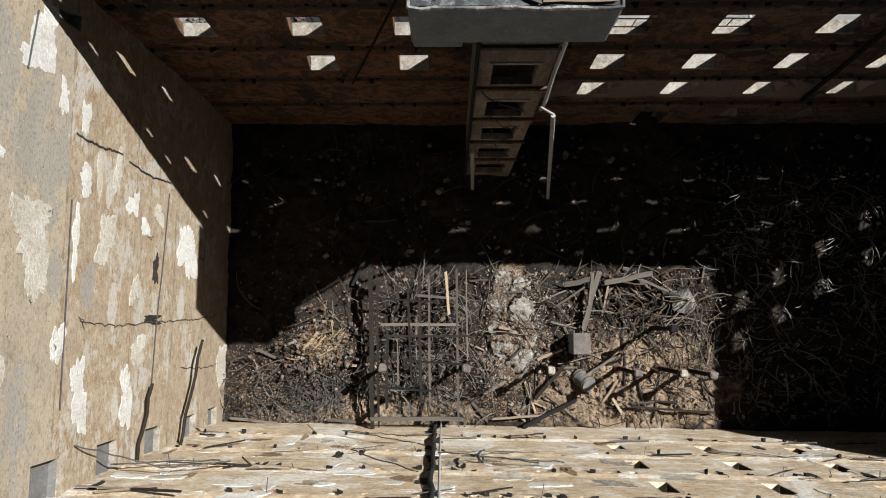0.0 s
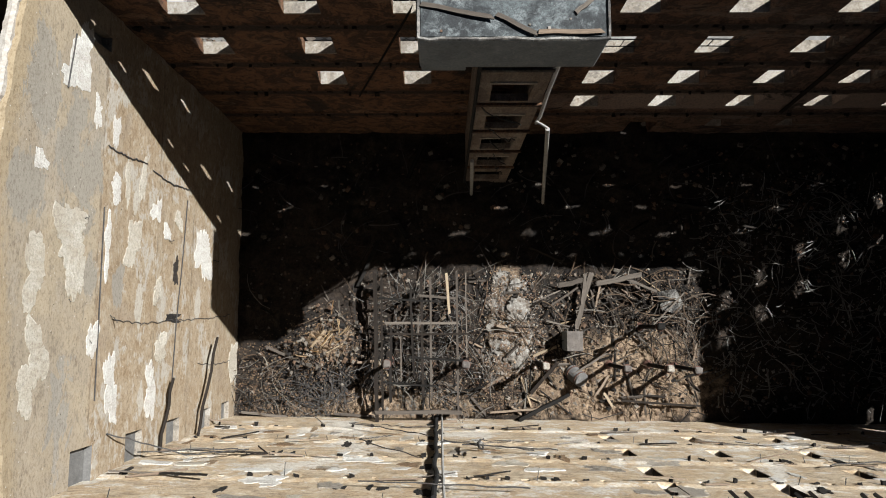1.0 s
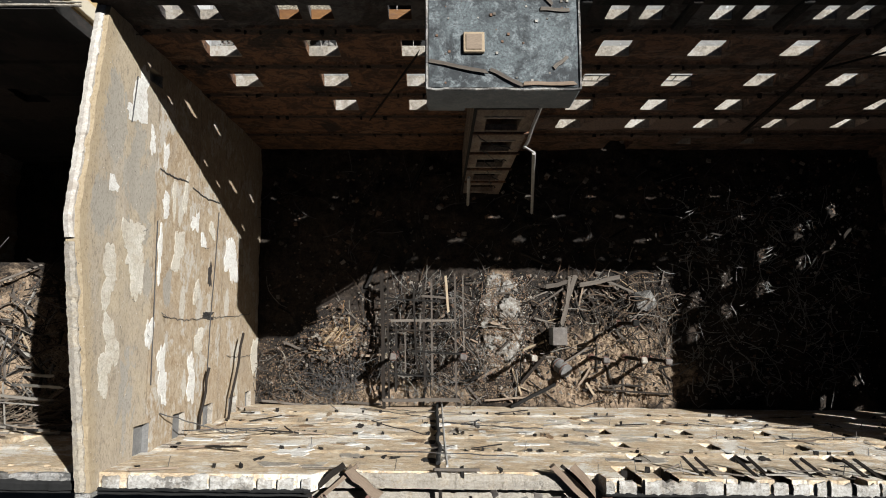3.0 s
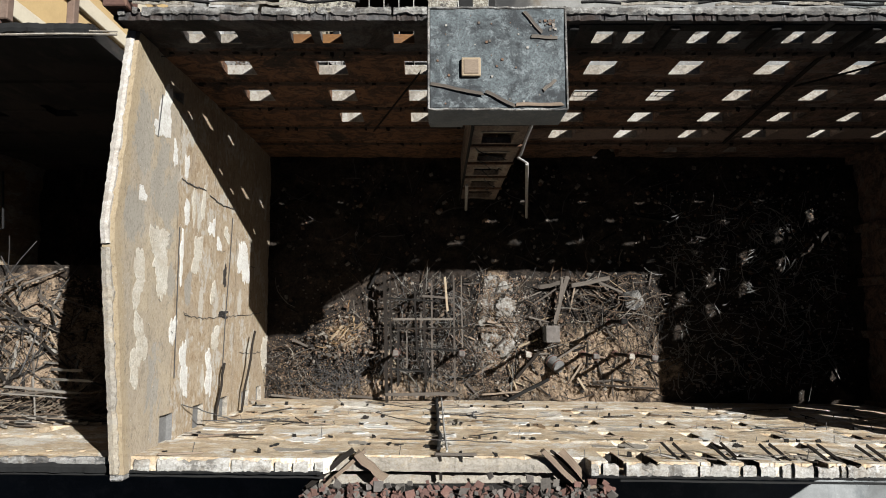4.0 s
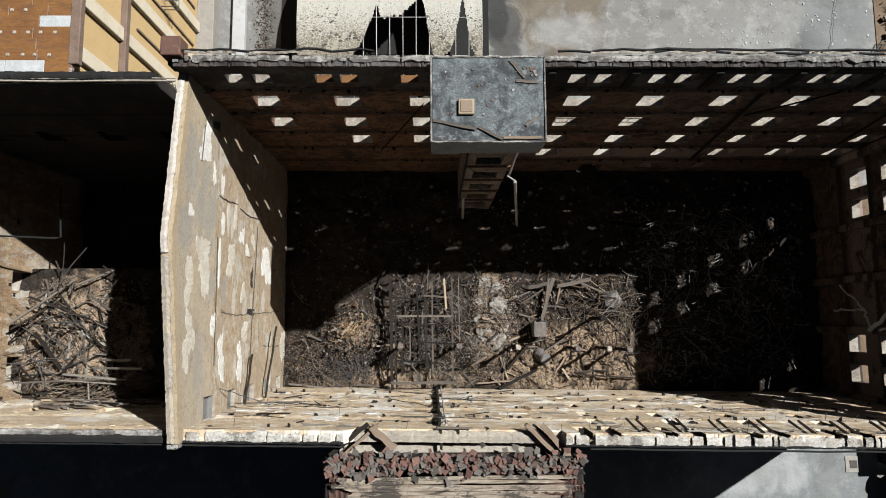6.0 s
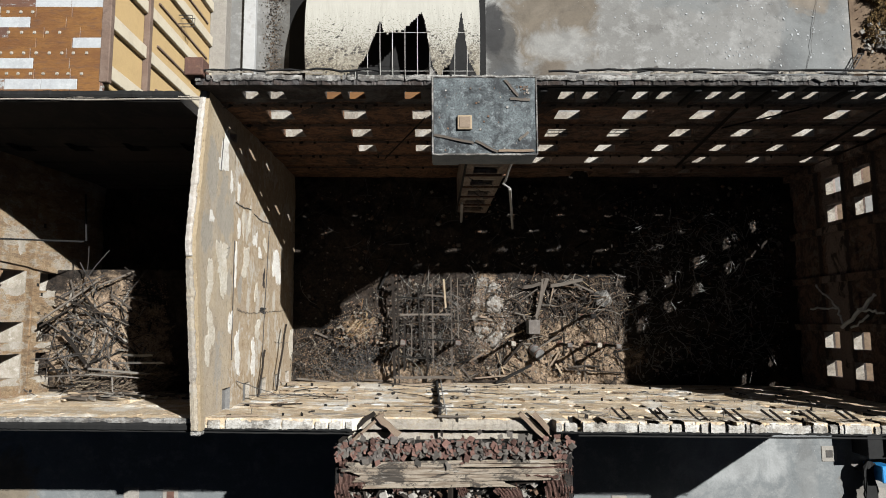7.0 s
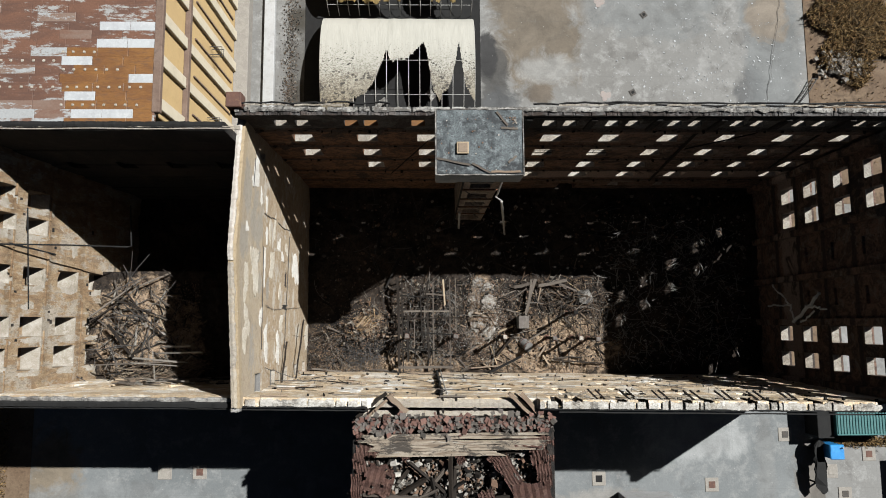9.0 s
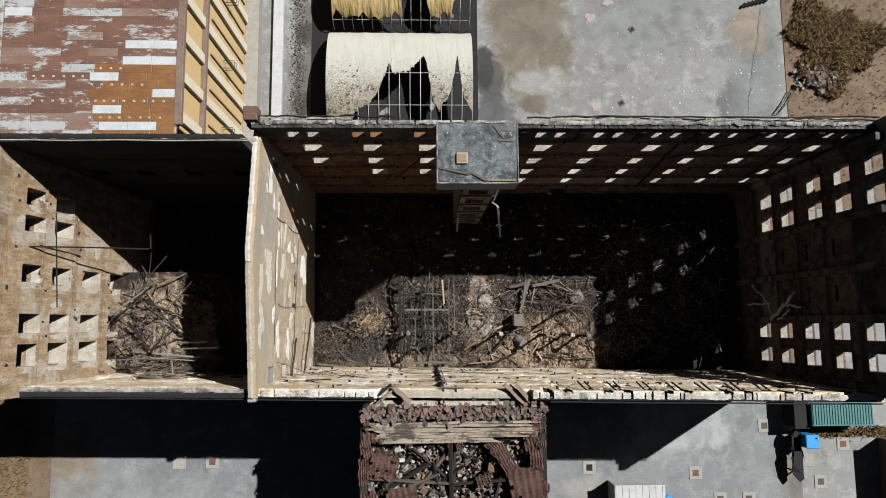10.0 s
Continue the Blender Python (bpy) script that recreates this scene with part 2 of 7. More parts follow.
def concrete_cap():
    m = Mat("bitumen_roof_concrete", 0.8)
    big, mid, fine, speck = m.noise(0.5, 8, 0.72, warp=0.8), m.noise(2.2, 8, 0.75, warp=0.4), m.noise(11, 6, 0.8), m.cells(7)[1]
    c = m.mix(m.ramp(big, 0.42, 0.52), (0.020, 0.023, 0.026), (0.085, 0.10, 0.107))
    c = m.mix(m.ramp(mid, 0.50, 0.62, 0, 0.85), c, (0.165, 0.185, 0.195))
    c = m.mix(m.ramp(fine, 0.46, 0.62, 0, 0.9), c, (0.03, 0.034, 0.038))
    c = m.mix(m.ramp(speck, 0.03, 0.07, 0.9, 0.0), c, (0.36, 0.36, 0.35))
    return m.colour(c).bump(fine, 0.03, 0.8).m


M["cap"] = concrete_cap()
M["cap_wall"] = blotch("blue_grey_concrete", ((0.24, 0.262, 0.272), (0.19, 0.21, 0.222), (0.29, 0.305, 0.31)), 1.1).m


def yard(name, a, b, stain, pale, spots=()):
    """Worn concrete. spots: (x, y, width, height, strength, colour) of large soft stains."""
    m = Mat(name, 0.88)
    big, mid, fine = m.noise(0.075, 6, 0.62, warp=0.5), m.noise(0.42, 8, 0.70, warp=0.4), m.noise(7, 6, 0.75)
    rag = m.noise(0.35, 9, 0.72, warp=0.6)
    c = m.mix(m.ramp(big, 0.40, 0.60), a, b)
    c = m.mix(m.ramp(mid, 0.53, 0.64, 0, 0.6), c, stain)
    c = m.mix(m.ramp(m.noise(0.6, 10, 0.8, warp=0.15), 0.50, 0.62, 0, 0.8), c, pale)
    for x, y, w, h, force, tone in spots:
        dx = m.math("POWER", m.math("ABSOLUTE", m.math("DIVIDE", m.math("SUBTRACT", m.axis(0), x), w / 2)), 2.5)
        dy = m.math("POWER", m.math("ABSOLUTE", m.math("DIVIDE", m.math("SUBTRACT", m.axis(1), y), h / 2)), 2.5)
        d = m.math("ADD", m.math("ADD", dx, dy), m.math("MULTIPLY", m.math("SUBTRACT", rag, 0.5), 5.5))
        c = m.mix(m.ramp(d, 0.5, 1.4, force, 0.0), c, m.mix(m.ramp(mid, 0.4, 0.6), tone, tuple(0.7 * v for v in tone)))
    c = m.mix(m.ramp(fine, 0.35, 0.7, 0, 0.45), c, m.mix(1.0, c, (0.6, 0.6, 0.6), "MULTIPLY"))
    c = m.mix(m.ramp(m.cells(1.7)[1], 0.03, 0.05, 0.8, 0), c, (0.36, 0.36, 0.355))
    joint = m.math("MINIMUM", m.math("PINGPONG", m.axis(0), 3.1), m.math("PINGPONG", m.axis(1), 2.6))
    c = m.mix(m.ramp(joint, 0.0, 0.025, 0.25, 0.0), c, (0.07, 0.07, 0.07))
    return m.colour(c).bump(fine, 0.02, 0.4).m


M["yard"] = yard("yard_concrete", (0.142, 0.139, 0.134), (0.168, 0.167, 0.164), (0.088, 0.084, 0.08), (0.24, 0.239, 0.236),
                 ((8.6, 26.0, 8.0, 13.0, 0.9, (0.12, 0.098, 0.074)), (4.9, 20.0, 2.6, 8.0, 0.9, (0.055, 0.054, 0.053)), (28.2, 19.4, 2.6, 4.6, 0.85, (0.075, 0.077, 0.08)), (30.5, 24.0, 5.0, 22.0, 0.75, (0.135, 0.143, 0.147)),
                  (-12.4, 23.0, 2.6, 12.0, 0.7, (0.06, 0.056, 0.05)), (9.0, 19.2, 2.3, 1.9, 0.9, (0.105, 0.086, 0.068)), (20.0, 28.0, 12.0, 7.0, 0.7, (0.14, 0.147, 0.15)), (30.2, 26.5, 3.6, 5.0, 0.8, (0.19, 0.155, 0.12)),
                  (4.2, 23.0, 1.6, 4.0, 0.95, (0.03, 0.03, 0.031)), (5.6, 17.5, 3.4, 4.0, 0.8, (0.07, 0.073, 0.077)), (9.5, 21.5, 5.0, 2.6, 0.85, (0.23, 0.228, 0.222)), (-13.0, 19.0, 2.2, 2.6, 0.9, (0.04, 0.036, 0.03)), (-12.8, 26.0, 2.0, 2.0, 0.9, (0.045, 0.04, 0.032)), (15.0, 14.5, 12.0, 3.2, 0.5, (0.23, 0.228, 0.224))))
M["asphalt"] = yard("grey_asphalt", (0.111, 0.12, 0.125), (0.143, 0.152, 0.157), (0.0884, 0.0897, 0.091), (0.195, 0.199, 0.2),
                    ((21.5, -10.6, 9.5, 5.0, 0.9, (0.25, 0.257, 0.26)), (33, -15.0, 5.0, 9.0, 0.8, (0.13, 0.112, 0.095)), (-32.5, -15.0, 5.0, 9.0, 0.85, (0.17, 0.135, 0.095)), (27.6, -13.5, 1.6, 8.0, 0.6, (0.176, 0.179, 0.179)), (13.5, -16.4, 8.0, 2.0, 0.7, (0.221, 0.208, 0.195)), (-27.5, -17.0, 16.0, 5.0, 0.7, (0.182, 0.19, 0.195))))
M["soil"] = blotch("dry_earth", ((0.10, 0.066, 0.042), (0.135, 0.096, 0.064), (0.058, 0.038, 0.024)), 0.35, depth=0.05).m


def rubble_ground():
    m = Mat("char_rubble_toned_for_shade", 0.95)
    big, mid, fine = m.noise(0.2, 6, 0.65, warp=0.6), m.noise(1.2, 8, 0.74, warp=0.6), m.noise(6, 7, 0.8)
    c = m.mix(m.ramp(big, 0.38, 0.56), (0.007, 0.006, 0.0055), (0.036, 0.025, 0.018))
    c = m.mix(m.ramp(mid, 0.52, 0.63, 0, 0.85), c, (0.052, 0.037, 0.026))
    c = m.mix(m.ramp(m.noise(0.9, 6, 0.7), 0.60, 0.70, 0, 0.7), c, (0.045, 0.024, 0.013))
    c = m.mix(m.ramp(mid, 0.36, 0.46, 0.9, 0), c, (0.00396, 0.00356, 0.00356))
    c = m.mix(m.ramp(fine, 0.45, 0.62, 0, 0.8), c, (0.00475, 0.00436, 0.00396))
    # lighter earth laid only in the sunlit part; bed darkened to deepen the shade
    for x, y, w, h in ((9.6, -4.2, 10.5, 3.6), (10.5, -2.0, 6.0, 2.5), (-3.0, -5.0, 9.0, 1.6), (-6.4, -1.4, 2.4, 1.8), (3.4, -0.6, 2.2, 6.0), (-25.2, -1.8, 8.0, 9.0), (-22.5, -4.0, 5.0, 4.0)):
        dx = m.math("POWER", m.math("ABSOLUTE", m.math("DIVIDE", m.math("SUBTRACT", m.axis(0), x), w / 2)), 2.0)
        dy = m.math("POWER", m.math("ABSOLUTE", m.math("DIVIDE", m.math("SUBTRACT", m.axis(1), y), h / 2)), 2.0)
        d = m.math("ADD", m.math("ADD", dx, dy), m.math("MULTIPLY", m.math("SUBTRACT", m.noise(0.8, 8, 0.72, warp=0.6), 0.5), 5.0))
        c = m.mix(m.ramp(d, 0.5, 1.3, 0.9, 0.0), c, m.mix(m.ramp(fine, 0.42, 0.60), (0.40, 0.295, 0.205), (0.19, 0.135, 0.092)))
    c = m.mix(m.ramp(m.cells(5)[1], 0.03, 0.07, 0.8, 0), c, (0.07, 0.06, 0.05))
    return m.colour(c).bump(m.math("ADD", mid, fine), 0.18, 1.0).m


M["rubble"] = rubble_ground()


def wood(name, a, b, c3, k=1.0):
    m = Mat(name, 0.85)
    at = m.space((1.5, 14, 14))
    g, f = m.noise(1.0, 6, 0.7, at), m.noise(5, 4, 0.7, at)
    c = m.mix(m.ramp(g, 0.35, 0.65), a, b)
    c = m.mix(m.ramp(m.random(), 0, 1, 0, 0.75), c, c3)
    c = m.mix(m.ramp(f, 0.4, 0.7, 0, 0.6), c, m.mix(1.0, c, (0.4, 0.4, 0.4), "MULTIPLY"))
    return m.colour(c).bump(f, 0.01, 0.8).m


M["char"] = wood("charred_timber", (0.007, 0.0065, 0.006), (0.019, 0.018, 0.017), (0.026, 0.02, 0.016))
M["char"].node_tree.nodes["Principled BSDF"].inputs["Specular IOR Level"].default_value = 0.08  # matt charcoal
M["ash_wood"] = wood("ash_grey_timber", (0.21, 0.195, 0.175), (0.27, 0.25, 0.225), (0.12, 0.105, 0.09))
M["grey_wood"] = wood("weathered_timber", (0.085, 0.070, 0.058), (0.145, 0.124, 0.105), (0.042, 0.033, 0.027))
M["pale_wood"] = wood("split_fresh_timber", (0.299, 0.227, 0.149), (0.246, 0.179, 0.118), (0.329, 0.273, 0.201))
M["brown_wood"] = wood("brown_timber", (0.19, 0.14, 0.102), (0.135, 0.096, 0.07), (0.22, 0.172, 0.13))
M["rod"] = blotch("burnt_iron", ((0.034, 0.033, 0.034), (0.06, 0.057, 0.055), (0.05, 0.033, 0.024)), 2.0, 0.7).m
M["ash_rod"] = blotch("ash_covered_iron", ((0.125, 0.123, 0.119), (0.18, 0.175, 0.167), (0.085, 0.068, 0.055)), 2.0, 0.8).m
M["galv"] = blotch("pale_galvanised_metal", ((0.339, 0.333, 0.322), (0.407, 0.401, 0.39), (0.256, 0.245, 0.234)), 2.0, 0.55).m
M["rust"] = blotch("rusty_steel", ((0.107, 0.054, 0.0401), (0.0821, 0.0431, 0.0347), (0.139, 0.078, 0.0529)), 1.5, 0.8).m
M["roof_orange"] = blotch("orange_rusted_sheet", ((0.175, 0.082, 0.026), (0.13, 0.058, 0.022), (0.095, 0.052, 0.034)), 0.9, 0.55, grain=(0.4, 1.4, 1)).m
M["roof_white"] = blotch("zinc_white_sheet", ((0.34, 0.355, 0.37), (0.29, 0.30, 0.315), (0.38, 0.39, 0.40)), 0.9, 0.7, dark=0.2).m
def flaking_sheet(name, rust, rust2, coat, share):
    """Rusted sheet on which the old white coat flakes off."""
    m = Mat(name, 0.75, placed=True)
    at = m.space((0.45, 1.5, 1))
    a, b, f = m.noise(0.5, 8, 0.7, at, 0.4), m.noise(1.5, 10, 0.8, at, 0.1), m.noise(9, 5, 0.7)
    c = m.mix(m.ramp(a, 0.42, 0.58), rust, rust2)
    c = m.mix(m.ramp(m.math("ADD", b, m.math("MULTIPLY", m.random(), share)), 0.60, 0.63, 0, 0.92), c, coat)
    c = m.mix(m.ramp(f, 0.4, 0.7, 0, 0.5), c, m.mix(1.0, c, (0.6, 0.58, 0.56), "MULTIPLY"))
    return m.colour(c).bump(b, 0.01, 0.6).m


M["roof_rust"] = flaking_sheet("rusted_roof_sheet", (0.115, 0.056, 0.036), (0.078, 0.041, 0.03), (0.25, 0.255, 0.255), 0.08)
M["roof_grey"] = flaking_sheet("flaking_grey_sheet", (0.125, 0.07, 0.05), (0.15, 0.105, 0.085), (0.26, 0.275, 0.285), 0.16)
M["facade"] = blotch("ochre_house_paint", ((0.40, 0.285, 0.14), (0.38, 0.27, 0.135), (0.36, 0.255, 0.125)), 0.5, dark=0.12).m
M["stripe"] = blotch("cream_house_paint", ((0.47, 0.42, 0.33), (0.44, 0.39, 0.305), (0.40, 0.355, 0.28)), 0.6, dark=0.12).m
M["cornice"] = blotch("brown_cornice", ((0.129, 0.0871, 0.0676), (0.156, 0.111, 0.0887), (0.0969, 0.0663, 0.0551)), 0.9).m
M["white_paint"] = blotch("white_paint", ((0.33, 0.333, 0.337), (0.30, 0.302, 0.305), (0.25, 0.245, 0.24)), 0.6, dark=0.15).m
M["brick_red"] = blotch("red_burnt_tile", ((0.127, 0.068, 0.0541), (0.102, 0.0571, 0.0487), (0.167, 0.105, 0.0859)), 2.0, dark=0.4).m
M["teal"] = blotch("teal_painted_steel", ((0.028, 0.112, 0.112), (0.024, 0.096, 0.1), (0.048, 0.136, 0.132)), 0.8, 0.5, dark=0.2).m
M["blue"] = blotch("blue_plastic", ((0.016, 0.16, 0.4), (0.024, 0.2, 0.464), (0.016, 0.128, 0.32)), 1.0, 0.4, dark=0.1).m
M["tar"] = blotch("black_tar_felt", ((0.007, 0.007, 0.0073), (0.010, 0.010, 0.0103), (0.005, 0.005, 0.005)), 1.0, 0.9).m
M["iron"] = blotch("dark_cast_iron", ((0.0415, 0.0391, 0.0366), (0.0582, 0.0484, 0.041), (0.03, 0.03, 0.03)), 3.0, 0.7).m
M["slab"] = blotch("pale_concrete_slab", ((0.241, 0.225, 0.202), (0.208, 0.191, 0.174), (0.269, 0.252, 0.23)), 1.5).m


def island_mix(name, dark, light, warm):
    m = Mat(name, 0.92)
    r = m.island()
    c = m.mix(m.ramp(r, 0.3, 0.95), dark, light)
    c = m.mix(m.ramp(m.math("FRACT", m.math("MULTIPLY", r, 17.3)), 0.6, 0.75), c, warm)
    c = m.mix(m.ramp(m.noise(9, 5, 0.7), 0.4, 0.7, 0, 0.6), c, m.mix(1.0, c, (0.4, 0.39, 0.38), "MULTIPLY"))
    return m.colour(c).m


M["chips"] = island_mix("mixed_rubble", (0.012, 0.0105, 0.0095), (0.20, 0.176, 0.15), (0.11, 0.07, 0.047))
M["pale_chips"] = island_mix("plaster_rubble", (0.08, 0.07, 0.062), (0.33, 0.31, 0.285), (0.13, 0.08, 0.055))
M["clods"] = island_mix("burnt_clay", (0.13, 0.093, 0.064), (0.27, 0.20, 0.14), (0.21, 0.14, 0.088))
M["twigs"] = island_mix("burnt_laths", (0.0095, 0.0085, 0.008), (0.18, 0.163, 0.143), (0.085, 0.06, 0.042))
M["twigs"].node_tree.nodes["Principled BSDF"].inputs["Specular IOR Level"].default_value = 0.12
M["cinders"] = island_mix("dark_cinders", (0.012, 0.010, 0.0085), (0.085, 0.060, 0.042), (0.13, 0.085, 0.05))
# raised albedo stands in for sunlight that misses the end-wall pipes
M["zinc"] = blotch("zinc_brightened_for_sun", ((0.62, 0.63, 0.64), (0.52, 0.53, 0.54), (0.7, 0.7, 0.7)), 2.0, 0.5).m
M["laths"] = island_mix("split_laths", (0.05, 0.04, 0.032), (0.26, 0.21, 0.155), (0.14, 0.10, 0.07))
M["splinters"] = island_mix("fresh_splinters", (0.08, 0.05, 0.026), (0.30, 0.215, 0.125), (0.2, 0.115, 0.05))
M["grass"] = island_mix("dry_grass", (0.04, 0.026, 0.011), (0.25, 0.165, 0.07), (0.15, 0.088, 0.033))


def tent_cloth(name, base, soot):
    """Tarpaulin, clean along its ridge and speckled with soot lower down."""
    m = Mat(name, 0.75)
    low = m.math("ADD", m.axis(1), m.math("MULTIPLY", m.math("SUBTRACT", m.noise(0.5, 5, 0.7), 0.5), 2.4))
    dense = m.ramp(low, -1.5, 3.0, 0.5, 0.0)
    dots = m.math("LESS_THAN", m.cells(3.4, m.space((1, 1.5, 1)))[1], dense)
    tiny = m.math("LESS_THAN", m.cells(8.5, m.space((1, 1.4, 1)))[1], m.math("MULTIPLY", dense, 1.15))
    some = m.math("MULTIPLY", dots, m.ramp(m.noise(1.6, 6, 0.75), 0.50, 0.56))
    c = m.mix(m.ramp(low, -3.6, -0.6, 0.8, 0.0), base, tuple(v * k for v, k in zip(base, (0.78, 0.66, 0.5))))
    c = m.mix(m.ramp(m.noise(0.5, 5, 0.6), 0.35, 0.7, 0, 0.5), c, m.mix(1.0, c, (0.86, 0.86, 0.86), "MULTIPLY"))
    c = m.mix(m.math("MULTIPLY", m.math("MULTIPLY", tiny, m.ramp(m.noise(0.9, 6, 0.7), 0.36, 0.46)), 0.75 * soot), c, (0.09, 0.075, 0.055))
    return m.colour(m.mix(m.math("MULTIPLY", some, soot), c, (0.05, 0.045, 0.04))).m


M["tent"] = tent_cloth("cream_tarpaulin", (0.30, 0.293, 0.264), 1.0)
M["tent_yellow"] = tent_cloth("yellow_tarpaulin", (0.34, 0.275, 0.14), 0.0)


# ---- building blocks ----
def box(bm, x0, x1, y0, y1, z0, z1):
    v = [bm.verts.new(p) for p in ((x0, y0, z0), (x1, y0, z0), (x1, y1, z0), (x0, y1, z0), (x0, y0, z1), (x1, y0, z1), (x1, y1, z1), (x0, y1, z1))]
    for f in ((3, 2, 1, 0), (4, 5, 6, 7), (0, 1, 5, 4), (1, 2, 6, 5), (2, 3, 7, 6), (3, 0, 4, 7)):
        bm.faces.new([v[k] for k in f])
    return v


def slab_mesh(x0, x1, y0, y1, z0, z1, bevel=0.03):
    bm = bmesh.new()
    box(bm, x0, x1, y0, y1, z0, z1)
    bmesh.ops.bevel(bm, geom=bm.edges[:], offset=bevel, segments=1, affect="EDGES")
    return bm


def mesh_of(name, bm, material, smooth=False):
    me = bpy.data.meshes.new(name)
    bmesh.ops.recalc_face_normals(bm, faces=bm.faces[:])
    bm.to_mesh(me)
    bm.free()
    for mt in material if isinstance(material, (list, tuple)) else [material]:
        me.materials.append(mt)
    if smooth:
        for p in me.polygons:
            p.use_smooth = True
    return me


def thing(name, bm, material, label, category, kind="", group="", smooth=False):
    return tagged(new(name, mesh_of(name, bm, material, smooth)), label, category, group, kind)


def part(name, bm, material, parent, label="", smooth=False):
    ob = new(name, mesh_of(name, bm, material, smooth))
    ob.parent = parent
    return tagged(ob, label) if label else ob


def again(name, me, parent, m):
    """One more piece on a shared mesh."""
    ob = new(name, me)
    ob.parent = parent
    ob.matrix_basis = m
    return ob


def root(name, label, category, at=(0, 0, 0), group=""):
    ob = tagged(new(name), label, category, group)
    ob.location = at
    return ob


def tube(bm, pts, r, sides=6):
    """A tube of radius r through the points, closed at both ends."""
    pts = [Vector(p) for p in pts]
    rings = []
    for k, p in enumerate(pts):
        d = (pts[min(k + 1, len(pts) - 1)] - pts[max(k - 1, 0)]).normalized()
        a = d.orthogonal().normalized()
        b = d.cross(a)
        rings.append([bm.verts.new(p + r * (math.cos(2 * math.pi * q / sides) * a + math.sin(2 * math.pi * q / sides) * b)) for q in range(sides)])
    for ra, rb in zip(rings, rings[1:]):
        for q in range(sides):
            bm.faces.new((ra[q], ra[(q + 1) % sides], rb[(q + 1) % sides], rb[q]))
    bm.faces.new(rings[0][::-1])
    bm.faces.new(rings[-1])


def sag(a, b, n, drop, wob, rnd):
    """Points of a slack line from a to b."""
    a, b = Vector(a), Vector(b)
    out = []
    for k in range(n + 1):
        s = k / n
        w = 0 if k in (0, n) else wob
        out.append(a.lerp(b, s) + Vector((rnd.uniform(-w, w), rnd.uniform(-w, w), rnd.uniform(-w, w) - drop * 4 * s * (1 - s))))
    return out


def bar_matrix(a, b, spin=0.0):
    """Lays a mesh of unit length along x from a to b."""
    a, b = Vector(a), Vector(b)
    q = (b - a).to_track_quat("X", "Z")
    return Matrix.Translation(a) @ q.to_matrix().to_4x4() @ Matrix.Rotation(spin, 4, "X") @ Matrix.Diagonal(((b - a).length, 1, 1, 1))


def timber_mesh(name, w, h, material, seed, n=4):
    """A timber 1 m long with worn, uneven faces and a splintered end."""
    rnd = random.Random(seed)
    bm = bmesh.new()
    rings = []
    for k in range(n + 1):
        s = k / n
        j = lambda v: v * rnd.uniform(0.82, 1.08)
        cy, cz = rnd.uniform(-0.15, 0.15) * w, rnd.uniform(-0.1, 0.1) * h
        rings.append([bm.verts.new((s + (rnd.uniform(-0.04, 0.04) if k in (0, n) else 0), cy + a * j(w) / 2, cz + b * j(h) / 2)) for a, b in ((-1, -1), (1, -1), (1, 1), (-1, 1))])
    for ra, rb in zip(rings, rings[1:]):
        for q in range(4):
            bm.faces.new((ra[q], ra[(q + 1) % 4], rb[(q + 1) % 4], rb[q]))
    bm.faces.new(rings[0][::-1])
    bm.faces.new(rings[-1])
    return mesh_of(name, bm, material)


